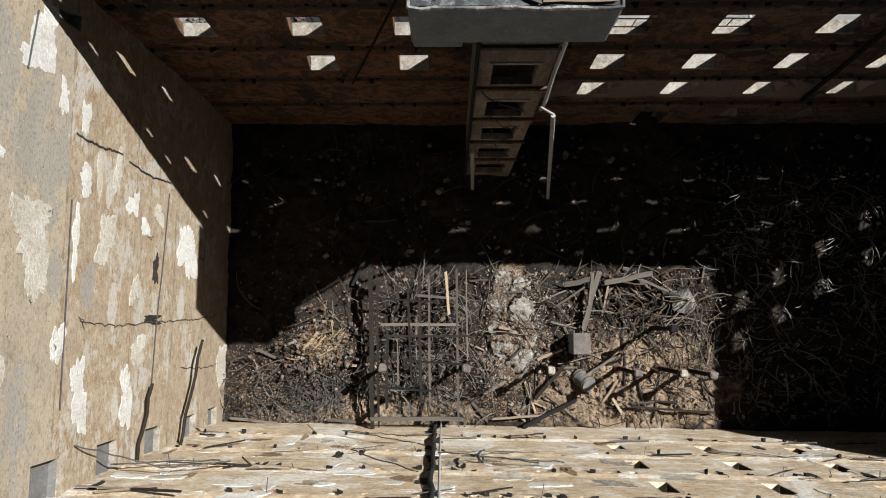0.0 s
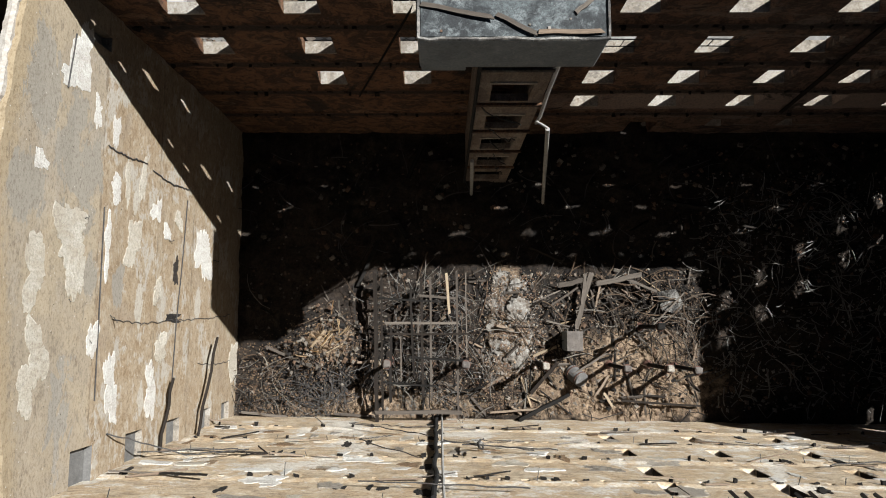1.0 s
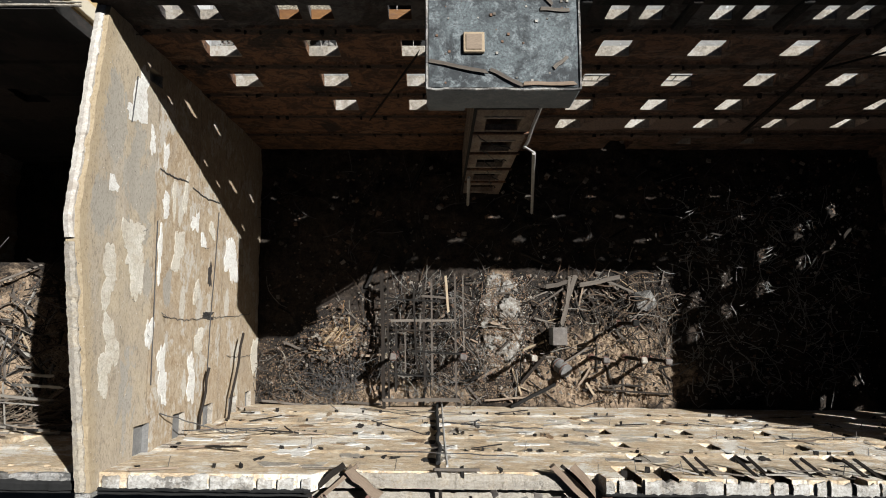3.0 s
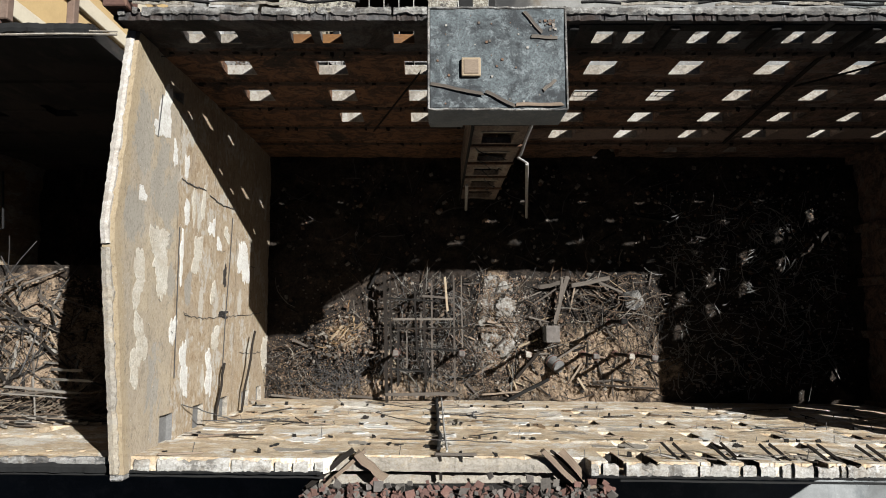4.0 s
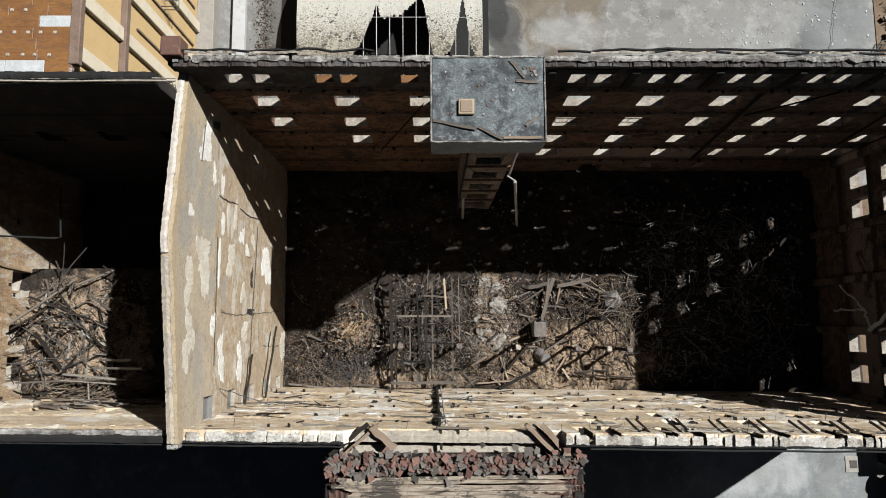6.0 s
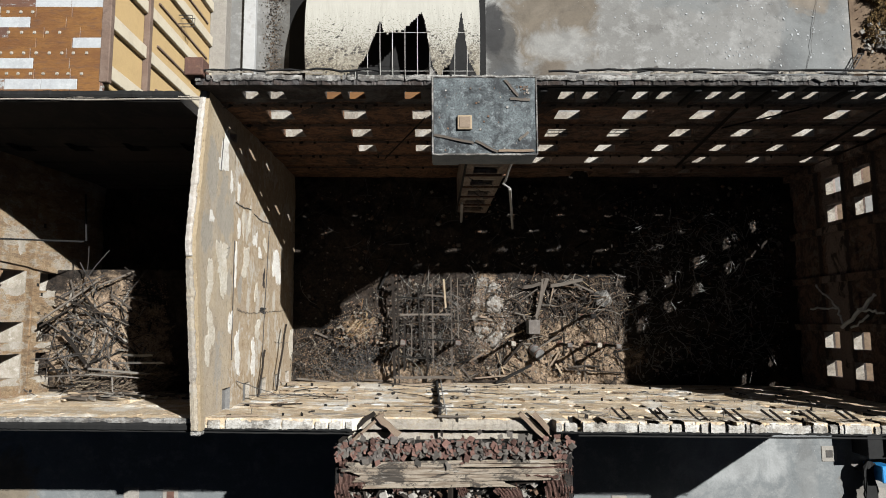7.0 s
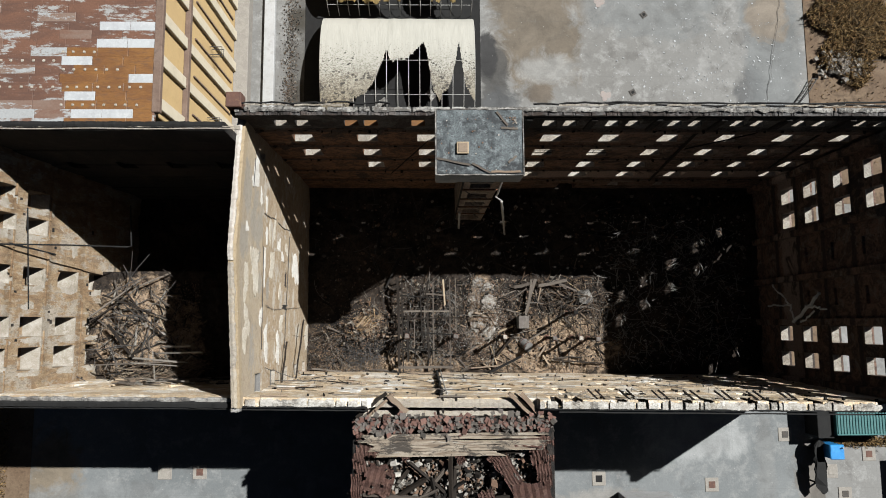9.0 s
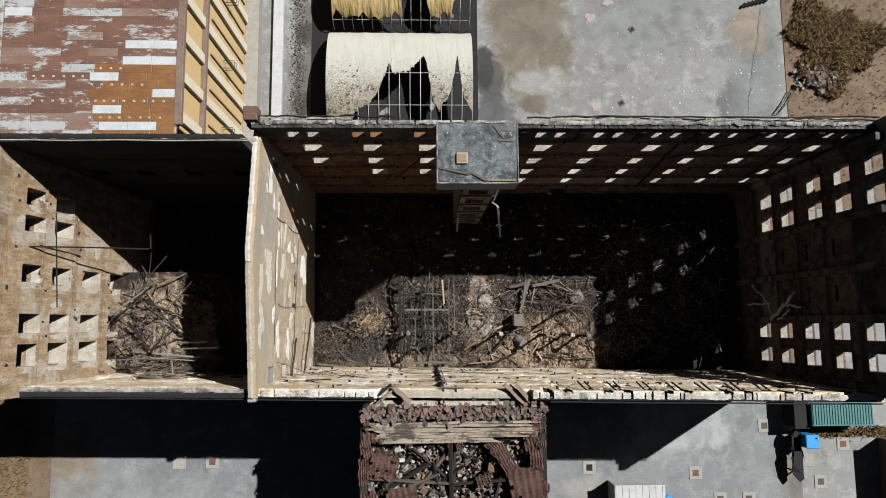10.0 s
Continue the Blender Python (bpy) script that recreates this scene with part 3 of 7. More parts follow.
def wall(along, face, outward, u0, u1, z0, top, thick, openings=(), setback=lambda z: 0.0, cuts=(), step=0.5, ragged=0.0, seed=0):
    """A wall as a field of cells. along: 'x' or 'y'; face: where its inner face stands at the top; outward: the sign of the way out.
    top: height as a function of u. openings: (ua, ub, za, zb, depth), depth None: through the wall. setback: how far the inner face stands proud at z."""
    rnd = random.Random(seed)
    us = {u0, u1} | {u for o in openings for u in o[:2]} | {u0 + (u1 - u0) * k / round((u1 - u0) / step) for k in range(round((u1 - u0) / step))}
    us = sorted(us)
    us = [u for k, u in enumerate(us) if k == 0 or u - us[k - 1] > 1e-4]
    low = min(top(u) for u in us) - 0.35
    zs = sorted({z0, low} | {z for o in openings for z in o[2:4] if z < low} | {z for z in cuts if z0 < z < low})
    tops = [top(u) + (rnd.uniform(-ragged, ragged) if 0 < k < len(us) - 1 else 0) for k, u in enumerate(us)]
    bm = bmesh.new()
    cache = {}

    def vert(u, d, z):
        key = (round(u, 4), round(d, 4), round(z, 4))
        if key not in cache:
            w = face + outward * d
            cache[key] = bm.verts.new((u, w, z) if along == "x" else (w, u, z))
        return cache[key]

    def hole(i, j):
        u, z = (us[i] + us[i + 1]) / 2, (zs[j] + zs[j + 1]) / 2
        for ua, ub, za, zb, depth in openings:
            if ua < u < ub and za < z < zb:
                return thick if depth is None else min(depth - setback(z), thick - 0.08)
        return None

    kinds = [[hole(i, j) for j in range(len(zs) - 1)] for i in range(len(us) - 1)]

    def at(i, j, z):
        k = kinds[i][j]
        return -setback(z) if k is None else k

    def quad(*p):
        seen = []
        for q in p:
            v = vert(*q)
            if v not in seen:
                seen.append(v)
        if len(seen) > 2 and not bm.faces.get(seen):
            bm.faces.new(seen)

    n, m = len(us) - 1, len(zs) - 1
    for i in range(n):
        for j in range(m):
            a, b, z, w, d, e = us[i], us[i + 1], zs[j], zs[j + 1], at(i, j, zs[j]), at(i, j, zs[j + 1])
            if d < thick:
                quad((a, d, z), (b, d, z), (b, e, w), (a, e, w))
                quad((a, thick, z), (a, thick, w), (b, thick, w), (b, thick, z))
            p, q = (at(i + 1, j, z), at(i + 1, j, w)) if i < n - 1 else (thick, thick)
            if (p, q) != (d, e):
                quad((b, d, z), (b, p, z), (b, q, w), (b, e, w))
            if i == 0 and d < thick:
                quad((a, d, z), (a, thick, z), (a, thick, w), (a, e, w))
            if j < m - 1:
                p = at(i, j + 1, w)
                if p != e:
                    quad((a, e, w), (b, e, w), (b, p, w), (a, p, w))
        d = at(i, m - 1, zs[m])
        a, b, z, p, q = us[i], us[i + 1], zs[m], tops[i], tops[i + 1]
        quad((a, d, z), (b, d, z), (b, d, q), (a, d, p))
        quad((a, thick, z), (a, thick, p), (b, thick, q), (b, thick, z))
        quad((a, d, p), (b, d, q), (b, thick, q), (a, thick, p))
        if i == 0:
            quad((a, d, z), (a, thick, z), (a, thick, p), (a, d, p))
        if i == n - 1:
            quad((b, d, z), (b, thick, z), (b, thick, q), (b, d, q))
    return bm


FLOORS = (0.9, 4.1, 7.2, 10.4, 13.75, 17.1)
SILLS = (1.6, 4.94, 7.92, 11.18, 14.53, 17.75)


def stepped(each, run):
    """The wall thickens inward by each at every floor on the way down, over a run of that height."""
    return lambda z: each * sum(min(1.0, max(0.0, (f + run - z) / run)) for f in FLOORS[1:])


def bends(run):
    return [z for f in FLOORS[1:] for z in (f, f + run)]


def ridge(along, u0, u1, inner, outer, height, seed, wob=0.06, gap=0.0):
    """The broken, weathered top course of a wall as one uneven strip. height(u): its foot."""
    rnd = random.Random(seed)
    bm = bmesh.new()
    u, last = u0, None
    while u < u1:
        n = noise.fractal(Vector((u * 0.9, seed, 0)), 0.9, 2.1, 4)
        a, b = inner + wob * n + rnd.uniform(-0.5, 0.5) * wob, outer + rnd.uniform(-0.3, 0.3) * wob
        h = height(u)
        t = h + 0.06 + 0.05 * n + rnd.uniform(0, 0.02)
        p = lambda w, z: bm.verts.new((u, w, z) if along == "x" else (w, u, z))
        ring = [p(a, h - 0.16), p(a, t - 0.03), p(a * 0.6 + b * 0.4, t + 0.015), p(b, t - 0.02), p(b, h - 0.16)]
        if last and rnd.random() > gap:
            for k in range(5):
                bm.faces.new((last[k], ring[k], ring[(k + 1) % 5], last[(k + 1) % 5]))
        last = ring
        u += rnd.uniform(0.07, 0.2)
    return bm


PITCH, COL = 3.92, 6.97
WEST, EAST, W2 = -12.2, 27.8, -27.2
BAY = -28.8  # the far wall in the plan of the yards

# ---- ground ----
# the yards lie 2.2 m and the western bay 7.4 m above the cellar floor of the hall; both are drawn a little larger in plan than they are
LEVEL = Matrix.Translation((-0.05, -0.06, 2.2)) @ Matrix.Scale(0.9616, 4)
BAY_LEVEL = Matrix.Translation((-0.20, -0.54, 7.4)) @ Matrix.Scale(0.878, 4)


TURN = Matrix.Translation((10, -6.1, 0)) @ Matrix.Rotation(-0.016, 4, "Z") @ Matrix.Translation((-10, 6.1, 0))  # the south walls run a little askew


def settle(known, level=LEVEL):
    """Lifts the things made since then to the level of the yards or of the bay."""
    for ob in scene.objects:
        if ob.parent is None and ob not in known:
            ob.matrix_basis = level @ ob.matrix_basis


known = set(scene.objects)
bm = bmesh.new()
back = LEVEL.inverted()
xs = [-900, -300, -80, (back @ Vector((-12.5, 0, 0))).x, (back @ Vector((EAST + 0.35, 0, 0))).x, 100, 300, 900]
ys = [-900, -300, -60, (back @ Vector((0, -6.5, 0))).y, (back @ Vector((0, 11.0, 0))).y, 60, 300, 900]
grid = [[bm.verts.new((x, y, 0)) for y in ys] for x in xs]
for i in range(7):
    for j in range(7):
        if (i, j) != (3, 3):
            bm.faces.new((grid[i][j], grid[i + 1][j], grid[i + 1][j + 1], grid[i][j + 1]))
ground = thing("ground", bm, M["yard"], "pale weathered concrete yard with stains", "ground", "structure")
thing("asphalt_yard", slab_mesh(-34.4, 32.6, -70, -6.85, -0.1, 0.012, 0.005), M["asphalt"], "smooth grey asphalt yard in front of the mill", "pavement", "structure")
thing("earth_strip", slab_mesh(33.6, 120, 9, 120, -0.1, 0.06, 0.01), M["soil"], "bare brown earth beside the concrete yard", "ground", "structure")
thing("east_earth", slab_mesh(29.6, 33.5, -6.0, 9.0, -0.1, 0.05, 0.01), M["soil"], "strip of bare brown earth behind the end wall", "ground", "structure")
thing("earth_border", slab_mesh(-120, -34.42, -70, -8, -0.1, 0.05, 0.01), M["soil"], "dry earth at the edge of the asphalt", "ground", "structure")
settle(known)


# ---- main walls ----
def row_windows(cols, z, w, h):
    return [(c - w / 2, c + w / 2, z, z + h, None) for c in cols]


def pockets(first, last, gap=0.87):
    """Holes that the burnt floor joists left, below every floor."""
    r = random.Random(int(first * 10))
    out = []
    for f in FLOORS[1:]:
        for k in range(int((last - first) / gap)):
            u, w, h = first + gap * k + r.uniform(-0.12, 0.12), r.uniform(0.06, 0.16), r.uniform(0.16, 0.3)
            if r.random() < 0.5:
                out.append((u - w, u + w, f - 0.06 - h, f - 0.06, r.uniform(0.2, 0.34)))
    return out


east_cols = [COL + PITCH * k for k in range(6) if COL + PITCH * k < EAST - 0.9]
north_windows = []
for z in SILLS[1:5]:
    north_windows += row_windows(east_cols, z, 1.45, 1.5)
for c in [COL - 0.05 + PITCH * k for k in range(6) if COL + PITCH * k < EAST - 1]:
    north_windows += row_windows([c - 0.64, c + 0.64], SILLS[5], 0.86, 1.05)
north_windows += row_windows([-9.35, -5.18, -1.25], SILLS[4], 1.35, 1.5) + row_windows([-9.3, -5.13, -1.22], SILLS[3], 1.3, 1.5) + row_windows([-5.13, -1.28], SILLS[2], 1.25, 1.5)
north_windows += row_windows([-10.14, -8.85, -5.9, -4.71, -1.81], SILLS[5], 0.86, 1.05) + row_windows([10.75], 0.3, 1.5, 2.2)
north_windows += row_windows([14.7, 18.6], 1.9, 0.9, 1.1)
deep = stepped(0.07, 0.12)
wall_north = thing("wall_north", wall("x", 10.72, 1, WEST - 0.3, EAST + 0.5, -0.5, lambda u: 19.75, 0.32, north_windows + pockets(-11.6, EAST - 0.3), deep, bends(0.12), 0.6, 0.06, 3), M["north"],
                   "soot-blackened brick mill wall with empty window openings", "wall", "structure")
# pale stone sill in every opening, sloping inward
for ua, ub, za, zb, _ in north_windows:
    bm = bmesh.new()
    v = box(bm, ua + 0.01, ub - 0.01, 10.72 - deep(za) - 0.02, 11.03, za - 0.05, za + 0.03)
    for p in v[6:8]:
        p.co.z += 0.10
    if ua in [c - 0.43 for c in (-5.9, -4.71, -1.81)]:
        part("sill", bm, M["roof_orange"], wall_north, "rust-stained orange window sill")
    else:
        part("sill", bm, M["sill"], wall_north, "bleached stone window sill")
def coat(at, across, up, cx, cz, w, h, seed, parent, material, lift=0.014, name="plaster_patch"):
    """An irregular thin coat. at(u, z): the wall's face; across, up: sizes."""
    rnd = random.Random(seed)
    n = 56
    k1, k2, k3 = rnd.uniform(0, 6), rnd.uniform(0, 6), rnd.uniform(0, 99)
    rim = []
    for k in range(n):
        t = 2 * math.pi * k / n
        c, s = math.cos(t), math.sin(t)
        r = 0.95 + 0.2 * math.sin(2 * t + k1) + 0.14 * math.sin(3 * t + k2) + 0.42 * noise.fractal(Vector((1.7 * c + k3, 1.7 * s, k3)), 0.7, 2.2, 5) + rnd.uniform(-0.05, 0.05)
        f = 1 / max(abs(c), abs(s)) ** 0.5
        rim.append((cx + across * 0.5 * w * r * f * c, cz + up * 0.5 * h * r * f * s))
    bm = bmesh.new()
    top = [bm.verts.new(at(u, z, lift)) for u, z in rim]
    low = [bm.verts.new(at(u, z, -0.01)) for u, z in rim]
    mid = bm.verts.new(at(cx, cz, lift + 0.004))
    for k in range(n):
        q = (k + 1) % n
        bm.faces.new((top[k], top[q], mid))
        bm.faces.new((top[k], low[k], low[q], top[q]))
    return part(name, bm, material, parent)


# scorched dark bands of the upper storey east of the lift
for k in range(7):
    bm = slab_mesh(5.0 + 3.3 * k, 7.9 + 3.3 * k, 10.66, 10.715, 18.96, 19.5, 0.02)
    part("lintel", bm, M["soot"], wall_north, "charred timber lintel")
for k in range(8):
    bm = slab_mesh(8.55 + PITCH * k - PITCH, 8.95 + PITCH * k - PITCH, 10.52, 10.716, 17.15, 19.4, 0.03)
    part("pilaster", bm, M["soot"], wall_north, "charred wall post")
rnd = random.Random(21)
bm = ridge("x", WEST - 0.3, EAST + 0.5, 10.93, 11.2, lambda u: 19.8, 21, 0.09, 0.05)
part("coping", bm, M["coping"], wall_north, "bleached crumbling coping")
bm = bmesh.new()
for a, b, y in ((-12.2, -3.4, 11.42), (5.0, 12.0, 11.40), (8.6, 27.9, 11.46), (11.0, 28.0, 11.30)):
    pts = [(a + (b - a) * k / 14, y + rnd.uniform(-0.08, 0.06), 19.93 + rnd.uniform(-0.05, 0.06)) for k in range(15)]
    tube(bm, pts, 0.06, 5)
part("gutter", bm, M["tar"], wall_north, "buckled black roof gutter")
bm = bmesh.new()
for a, b in ((-11.9, -9.6), (-9.0, -6.2), (6.5, 9.4), (10.1, 12.2), (12.9, 15.0), (16.5, 18.8), (20.0, 23.6), (24.1, 27.5)):
    pts = [(a + (b - a) * k / 12, 11.28 + rnd.uniform(-0.035, 0.035), 19.96 + rnd.uniform(-0.03, 0.05)) for k in range(13)]
    for p, q in zip(pts, pts[1:]):
        v = [bm.verts.new(c) for c in ((p[0], p[1] - 0.04, p[2]), (q[0], q[1] - 0.04, q[2]), (q[0], q[1] + 0.05, q[2] + 0.03), (p[0], p[1] + 0.05, p[2] + 0.03))]
        w = [bm.verts.new(c.co - Vector((0, 0, 0.03))) for c in v]
        bm.faces.new(v), bm.faces.new(w[::-1])
        for k in range(4):
            bm.faces.new((v[k], w[k], w[(k + 1) % 4], v[(k + 1) % 4]))
part("flashing", bm, M["sill"], wall_north, "bent pale metal flashing")
# collapsed braces hanging on the wall
for a, b, w in (((15.8, 10.45, 17.0), (16.75, 10.0, 5.2), 0.15), ((-1.2, 10.45, 15.3), (-4.0, 10.1, 7.5), 0.07), ((19.6, 10.4, 17.3), (16.2, 10.2, 14.2), 0.08), ((23.8, 10.4, 16.9), (24.6, 10.1, 9.0), 0.1)):
    ob = new("fallen_brace", timber_mesh("fallen_brace", w, w, M["char"], 5))
    ob.matrix_basis = bar_matrix(a, b)
    tagged(ob, "charred timber brace hanging against the sooty wall", "timber", "fallen braces")
bm = bmesh.new()
for z in (11.7, 12.35):
    tube(bm, [(6.3, 10.62, z), (8.4, 10.6, z), (10.4, 10.62, z), (12.2, 10.61, z - 0.05)], 0.025, 5)
for k in range(9):
    tube(bm, [(6.3 + 0.7 * k, 10.61, 11.7), (6.3 + 0.7 * k, 10.6, 12.35)], 0.02, 4)
thing("window_railing", bm, M["rod"], "burnt iron railing fixed across the window openings", "railing")

known = set(scene.objects)
south_windows = []
for z in SILLS[1:5]:
    south_windows += row_windows([7.5 + PITCH * k for k in range(6) if 7.5 + PITCH * k < EAST - 1], min(z, 13.6), 0.62, 1.5)
for c in [6.95 + PITCH * k for k in range(6) if 6.95 + PITCH * k < EAST - 1.2]:
    south_windows += row_windows([c - 0.64, c + 0.64], 15.85, 0.6, 1.2)
south_step = stepped(0.07, 0.3)
wall_south = thing("wall_south", wall("x", -6.1, -1, WEST - 0.3, EAST + 0.5, -0.5, lambda u: 17.05 if -4.6 < u < 5.3 else 17.8, 0.5, south_windows + pockets(-11.2, EAST - 0.3), south_step, bends(0.3), 0.55, 0.02, 4), M["south"],
                   "sunlit plastered mill wall with ledges and joist holes", "wall", "structure")
for ua, ub, za, zb, _ in south_windows:
    y0, y1 = -6.59, -6.11 + south_step(za)
    bm = bmesh.new()
    v = box(bm, ua + 0.01, ub - 0.01, y0, y1, za - 0.05, za + 0.03)
    for p in v[4:6]:
        p.co.z += 0.16
    part("sill", bm, M["south"], wall_south, "worn plastered window sill")
    # near-black strip stands in for the shade on the east jamb
    bm = bmesh.new()
    box(bm, ub - 0.035, ub - 0.005, y0, y1 - 0.02, za + 0.2, zb)
    part("window_lining", bm, M["char"], wall_south, "dark strip added on the shaded window jamb")
rnd = random.Random(33)
for a, b in ((WEST - 0.2, -4.75), (5.35, EAST + 0.4)):
    bm = ridge("x", a, b, -6.52, -6.63, lambda u: 17.82, 33, 0.06, 0.0)
    part("coping", bm, M["tar"], wall_south, "tarred crumbling coping")
    part("coping", ridge("x", a, b, -6.14, -6.54, lambda u: 17.84, 34, 0.12, 0.14), M["bleached"], wall_south, "bleached crumbling coping")
part("coping", ridge("x", -4.58, 5.28, -6.1, -6.62, lambda u: 17.1, 36, 0.05, 0.0), M["render"], wall_south, "worn plaster over the broken wall head")
bm = bmesh.new()
for a, b in ((WEST - 0.2, -4.8), (6.5, EAST + 0.4)):
    tube(bm, [(a + (b - a) * k / 14, -6.76 + rnd.uniform(-0.02, 0.02), 17.7 + rnd.uniform(-0.03, 0.03)) for k in range(15)], 0.05, 5)
part("gutter", bm, M["tar"], wall_south, "black roof gutter along the wall top")


# pale and peeled areas of plaster, as thin irregular coats on the wall
def on_south(u, z, d):
    return (u, -6.1 + south_step(z) + d, z)


rnd = random.Random(61)
for target, side, step_of, first in ((wall_south, -6.1, south_step, -11.2), (wall_north, 10.72, deep, -11.6)):
    bm = bmesh.new()
    for f in FLOORS[1:]:
        u = first
        while u < EAST - 0.5:
            if rnd.random() < 0.6 and not (-5 < u < 5.5 and f > 16 and side < 0):
                w, o = rnd.uniform(0.04, 0.12), rnd.uniform(0.0, 0.16)
                y = side + step_of(f - 0.2) * (1 if side < 0 else -1)
                ya, yb = (y - 0.2, y + o) if side < 0 else (y - o, y + 0.2)
                for v in box(bm, u - w * 0.8, u + w * 0.8, ya, yb, f - 0.26, f - 0.12 + rnd.uniform(-0.06, 0.02)):
                    v.co += Vector((rnd.uniform(-0.05, 0.05), rnd.uniform(-0.07, 0.07), rnd.uniform(-0.05, 0.03)))
            u += rnd.uniform(0.45, 1.3)
    part("joist_end", bm, M["char"], target, "charred joist ends left in the wall")
for k in range(120):
    u, f = rnd.uniform(-11.6, 20), rnd.choice(FLOORS[1:5]) + rnd.uniform(0.2, 3.0)
    tone = ("patch_white", "ochre_dark", "render", "patch_cream", "sill", "patch_white", "soot")[k % 7]
    w = rnd.uniform(0.2, 1.3) * (0.35 if tone == "soot" else 1)
    coat(on_south, 1, 1, u, f, w, rnd.uniform(0.25, 1.0), 900 + k, wall_south, M[tone], 0.006 + 0.0003 * k)
rnd = random.Random(62)
for k in range(64):
    f = rnd.choice(FLOORS[1:])
    u, l = rnd.uniform(-11.4, 24), rnd.uniform(0.5, 2.0)
    if f > 16 and -5.2 < u < 5.6:
        continue
    z = f + rnd.uniform(-0.05, 0.3)
    a = Vector((u, -6.06 + south_step(z) + rnd.uniform(0.0, 0.12), z))
    b = a + Vector((l * rnd.choice((-1, 1)), rnd.uniform(0.0, 0.25), rnd.gauss(0.15, 0.45)))
    b.y = max(b.y, -6.06 + south_step(b.z))
    b.x = max(b.x, -11.6)
    w = rnd.uniform(0.03, 0.08)
    ob = new("fallen_lath", timber_mesh("fallen_lath", w, w * 0.7, M[rnd.choice(("char", "grey_wood", "brown_wood", "ash_wood"))], k))
    ob.matrix_basis = bar_matrix(a, b)
    tagged(ob, "burnt lath caught on a ledge of the plastered wall", "timber", "laths on the ledges")
# short iron ties standing out of the south wall
rnd = random.Random(8)
bm = bmesh.new()
for f in FLOORS[2:]:
    for k in range(22):
        u = -10.5 + 1.75 * k + rnd.uniform(-0.7, 0.7)
        if u < EAST - 1 and rnd.random() < 0.55:
            y = -6.1 + south_step(f)
            tube(bm, [(u, y - 0.05, f - 0.1), (u + rnd.uniform(-0.1, 0.1), y + rnd.uniform(0.15, 0.5), f - 0.1 + rnd.uniform(-0.2, 0.3))], 0.016, 4)
part("iron_tie", bm, M["rod"], wall_south, "short burnt iron ties")
# old riser pipe with soot round it
riser = root("riser_pipe", "blackened riser pipe with a pale conduit on the plastered wall", "pipe")
bm = bmesh.new()
tube(bm, [(-0.55 + 0.01 * k + rnd.uniform(-0.06, 0.06), -5.58 - 0.3 * k / 16 + rnd.uniform(-0.04, 0.04), 0.3 + k) for k in range(17)], 0.09, 8)
part("pipe", bm, M["tar"], riser)
bm = bmesh.new()
tube(bm, [(-0.25, -5.5, 0.3), (-0.22, -5.55, 6), (-0.18, -5.75, 12), (-0.12, -5.82, 17.2)], 0.05, 6)
part("conduit", bm, M["galv"], riser, "pale metal conduit")
for k in range(9):
    coat(on_south, 1, 1, -0.55 + rnd.uniform(-0.25, 0.2), 1.2 + 1.75 * k, 0.5, 0.9, 700 + k, wall_south, M["soot"], 0.02, "soot_stain")
# slack cables along the south wall
for k, (a, b, d) in enumerate((((-11.7, -5.6, 11.6), (-8.2, -5.6, 10.6), 0.15), ((-4.7, -5.45, 4.6), (-0.8, -5.45, 7.9), 0.2), ((-3.7, -5.5, 8.7), (-0.9, -5.6, 11.9), -0.1), ((-3.7, -5.5, 8.7), (-2.4, -5.5, 7.6), 0.05),
                               ((-0.3, -5.55, 8.8), (3.4, -5.5, 10.6), 0.2), ((0.6, -5.5, 9.6), (4.4, -5.55, 10.2), 0.1), ((-2.9, -5.7, 15.2), (2.6, -5.75, 15.6), 0.05), ((14.5, -5.75, 11.4), (18.8, -5.7, 10.6), 0.2),
                               ((-11.9, -4.6, 13.6), (-9.7, -5.6, 12.0), 0.1), ((-9.7, -5.6, 12.0), (-7.6, -5.5, 11.2), 0.05))):
    bm = bmesh.new()
    tube(bm, sag(a, b, 12, d, 0.03, random.Random(50 + k)), 0.026, 5)
    if k in (1, 4, 5):
        tube(bm, sag(a, Vector(b) + Vector((-0.8, 0.2, -0.9)), 10, d * 0.6, 0.04, random.Random(80 + k)), 0.018, 4)
    thing("slack_cable", bm, M["rod"], "slack burnt cable against the plastered wall", "cable", group="slack cables")
bm = bmesh.new()
tube(bm, [(1.25 + 0.16 * math.cos(t * 0.7) + 0.03 * t, -5.45 + 0.02 * t, 10.2 + 0.8 * math.sin(t * 0.7)) for t in range(8)], 0.05, 6)
thing("cable_loop", bm, M["rod"], "hanging loop of burnt hose on the wall", "cable")

settle(known, TURN)

# ---- west cross wall ----
def crest(y):
    return 20.0 - (abs(y - 2.9) * (0.185 if y < 2.9 else 0.16))


west_step = stepped(0.13, 2.6)
niches = [(-5.7, -4.5, z, z + 1.25, 0.3) for z in (14.3, 10.9, 7.6, 4.2, 1.4)] + [(9.2, 9.75, 14.5, 15.6, 0.4)]
wall_west = thing("wall_west", wall("y", WEST, -1, -6.25, 11.3, -0.5, crest, 0.38, niches, west_step, bends(2.6), 0.45, 0.05, 5), M["west"],
                  "tall ochre plaster cross wall with peeling patches", "wall", "structure")


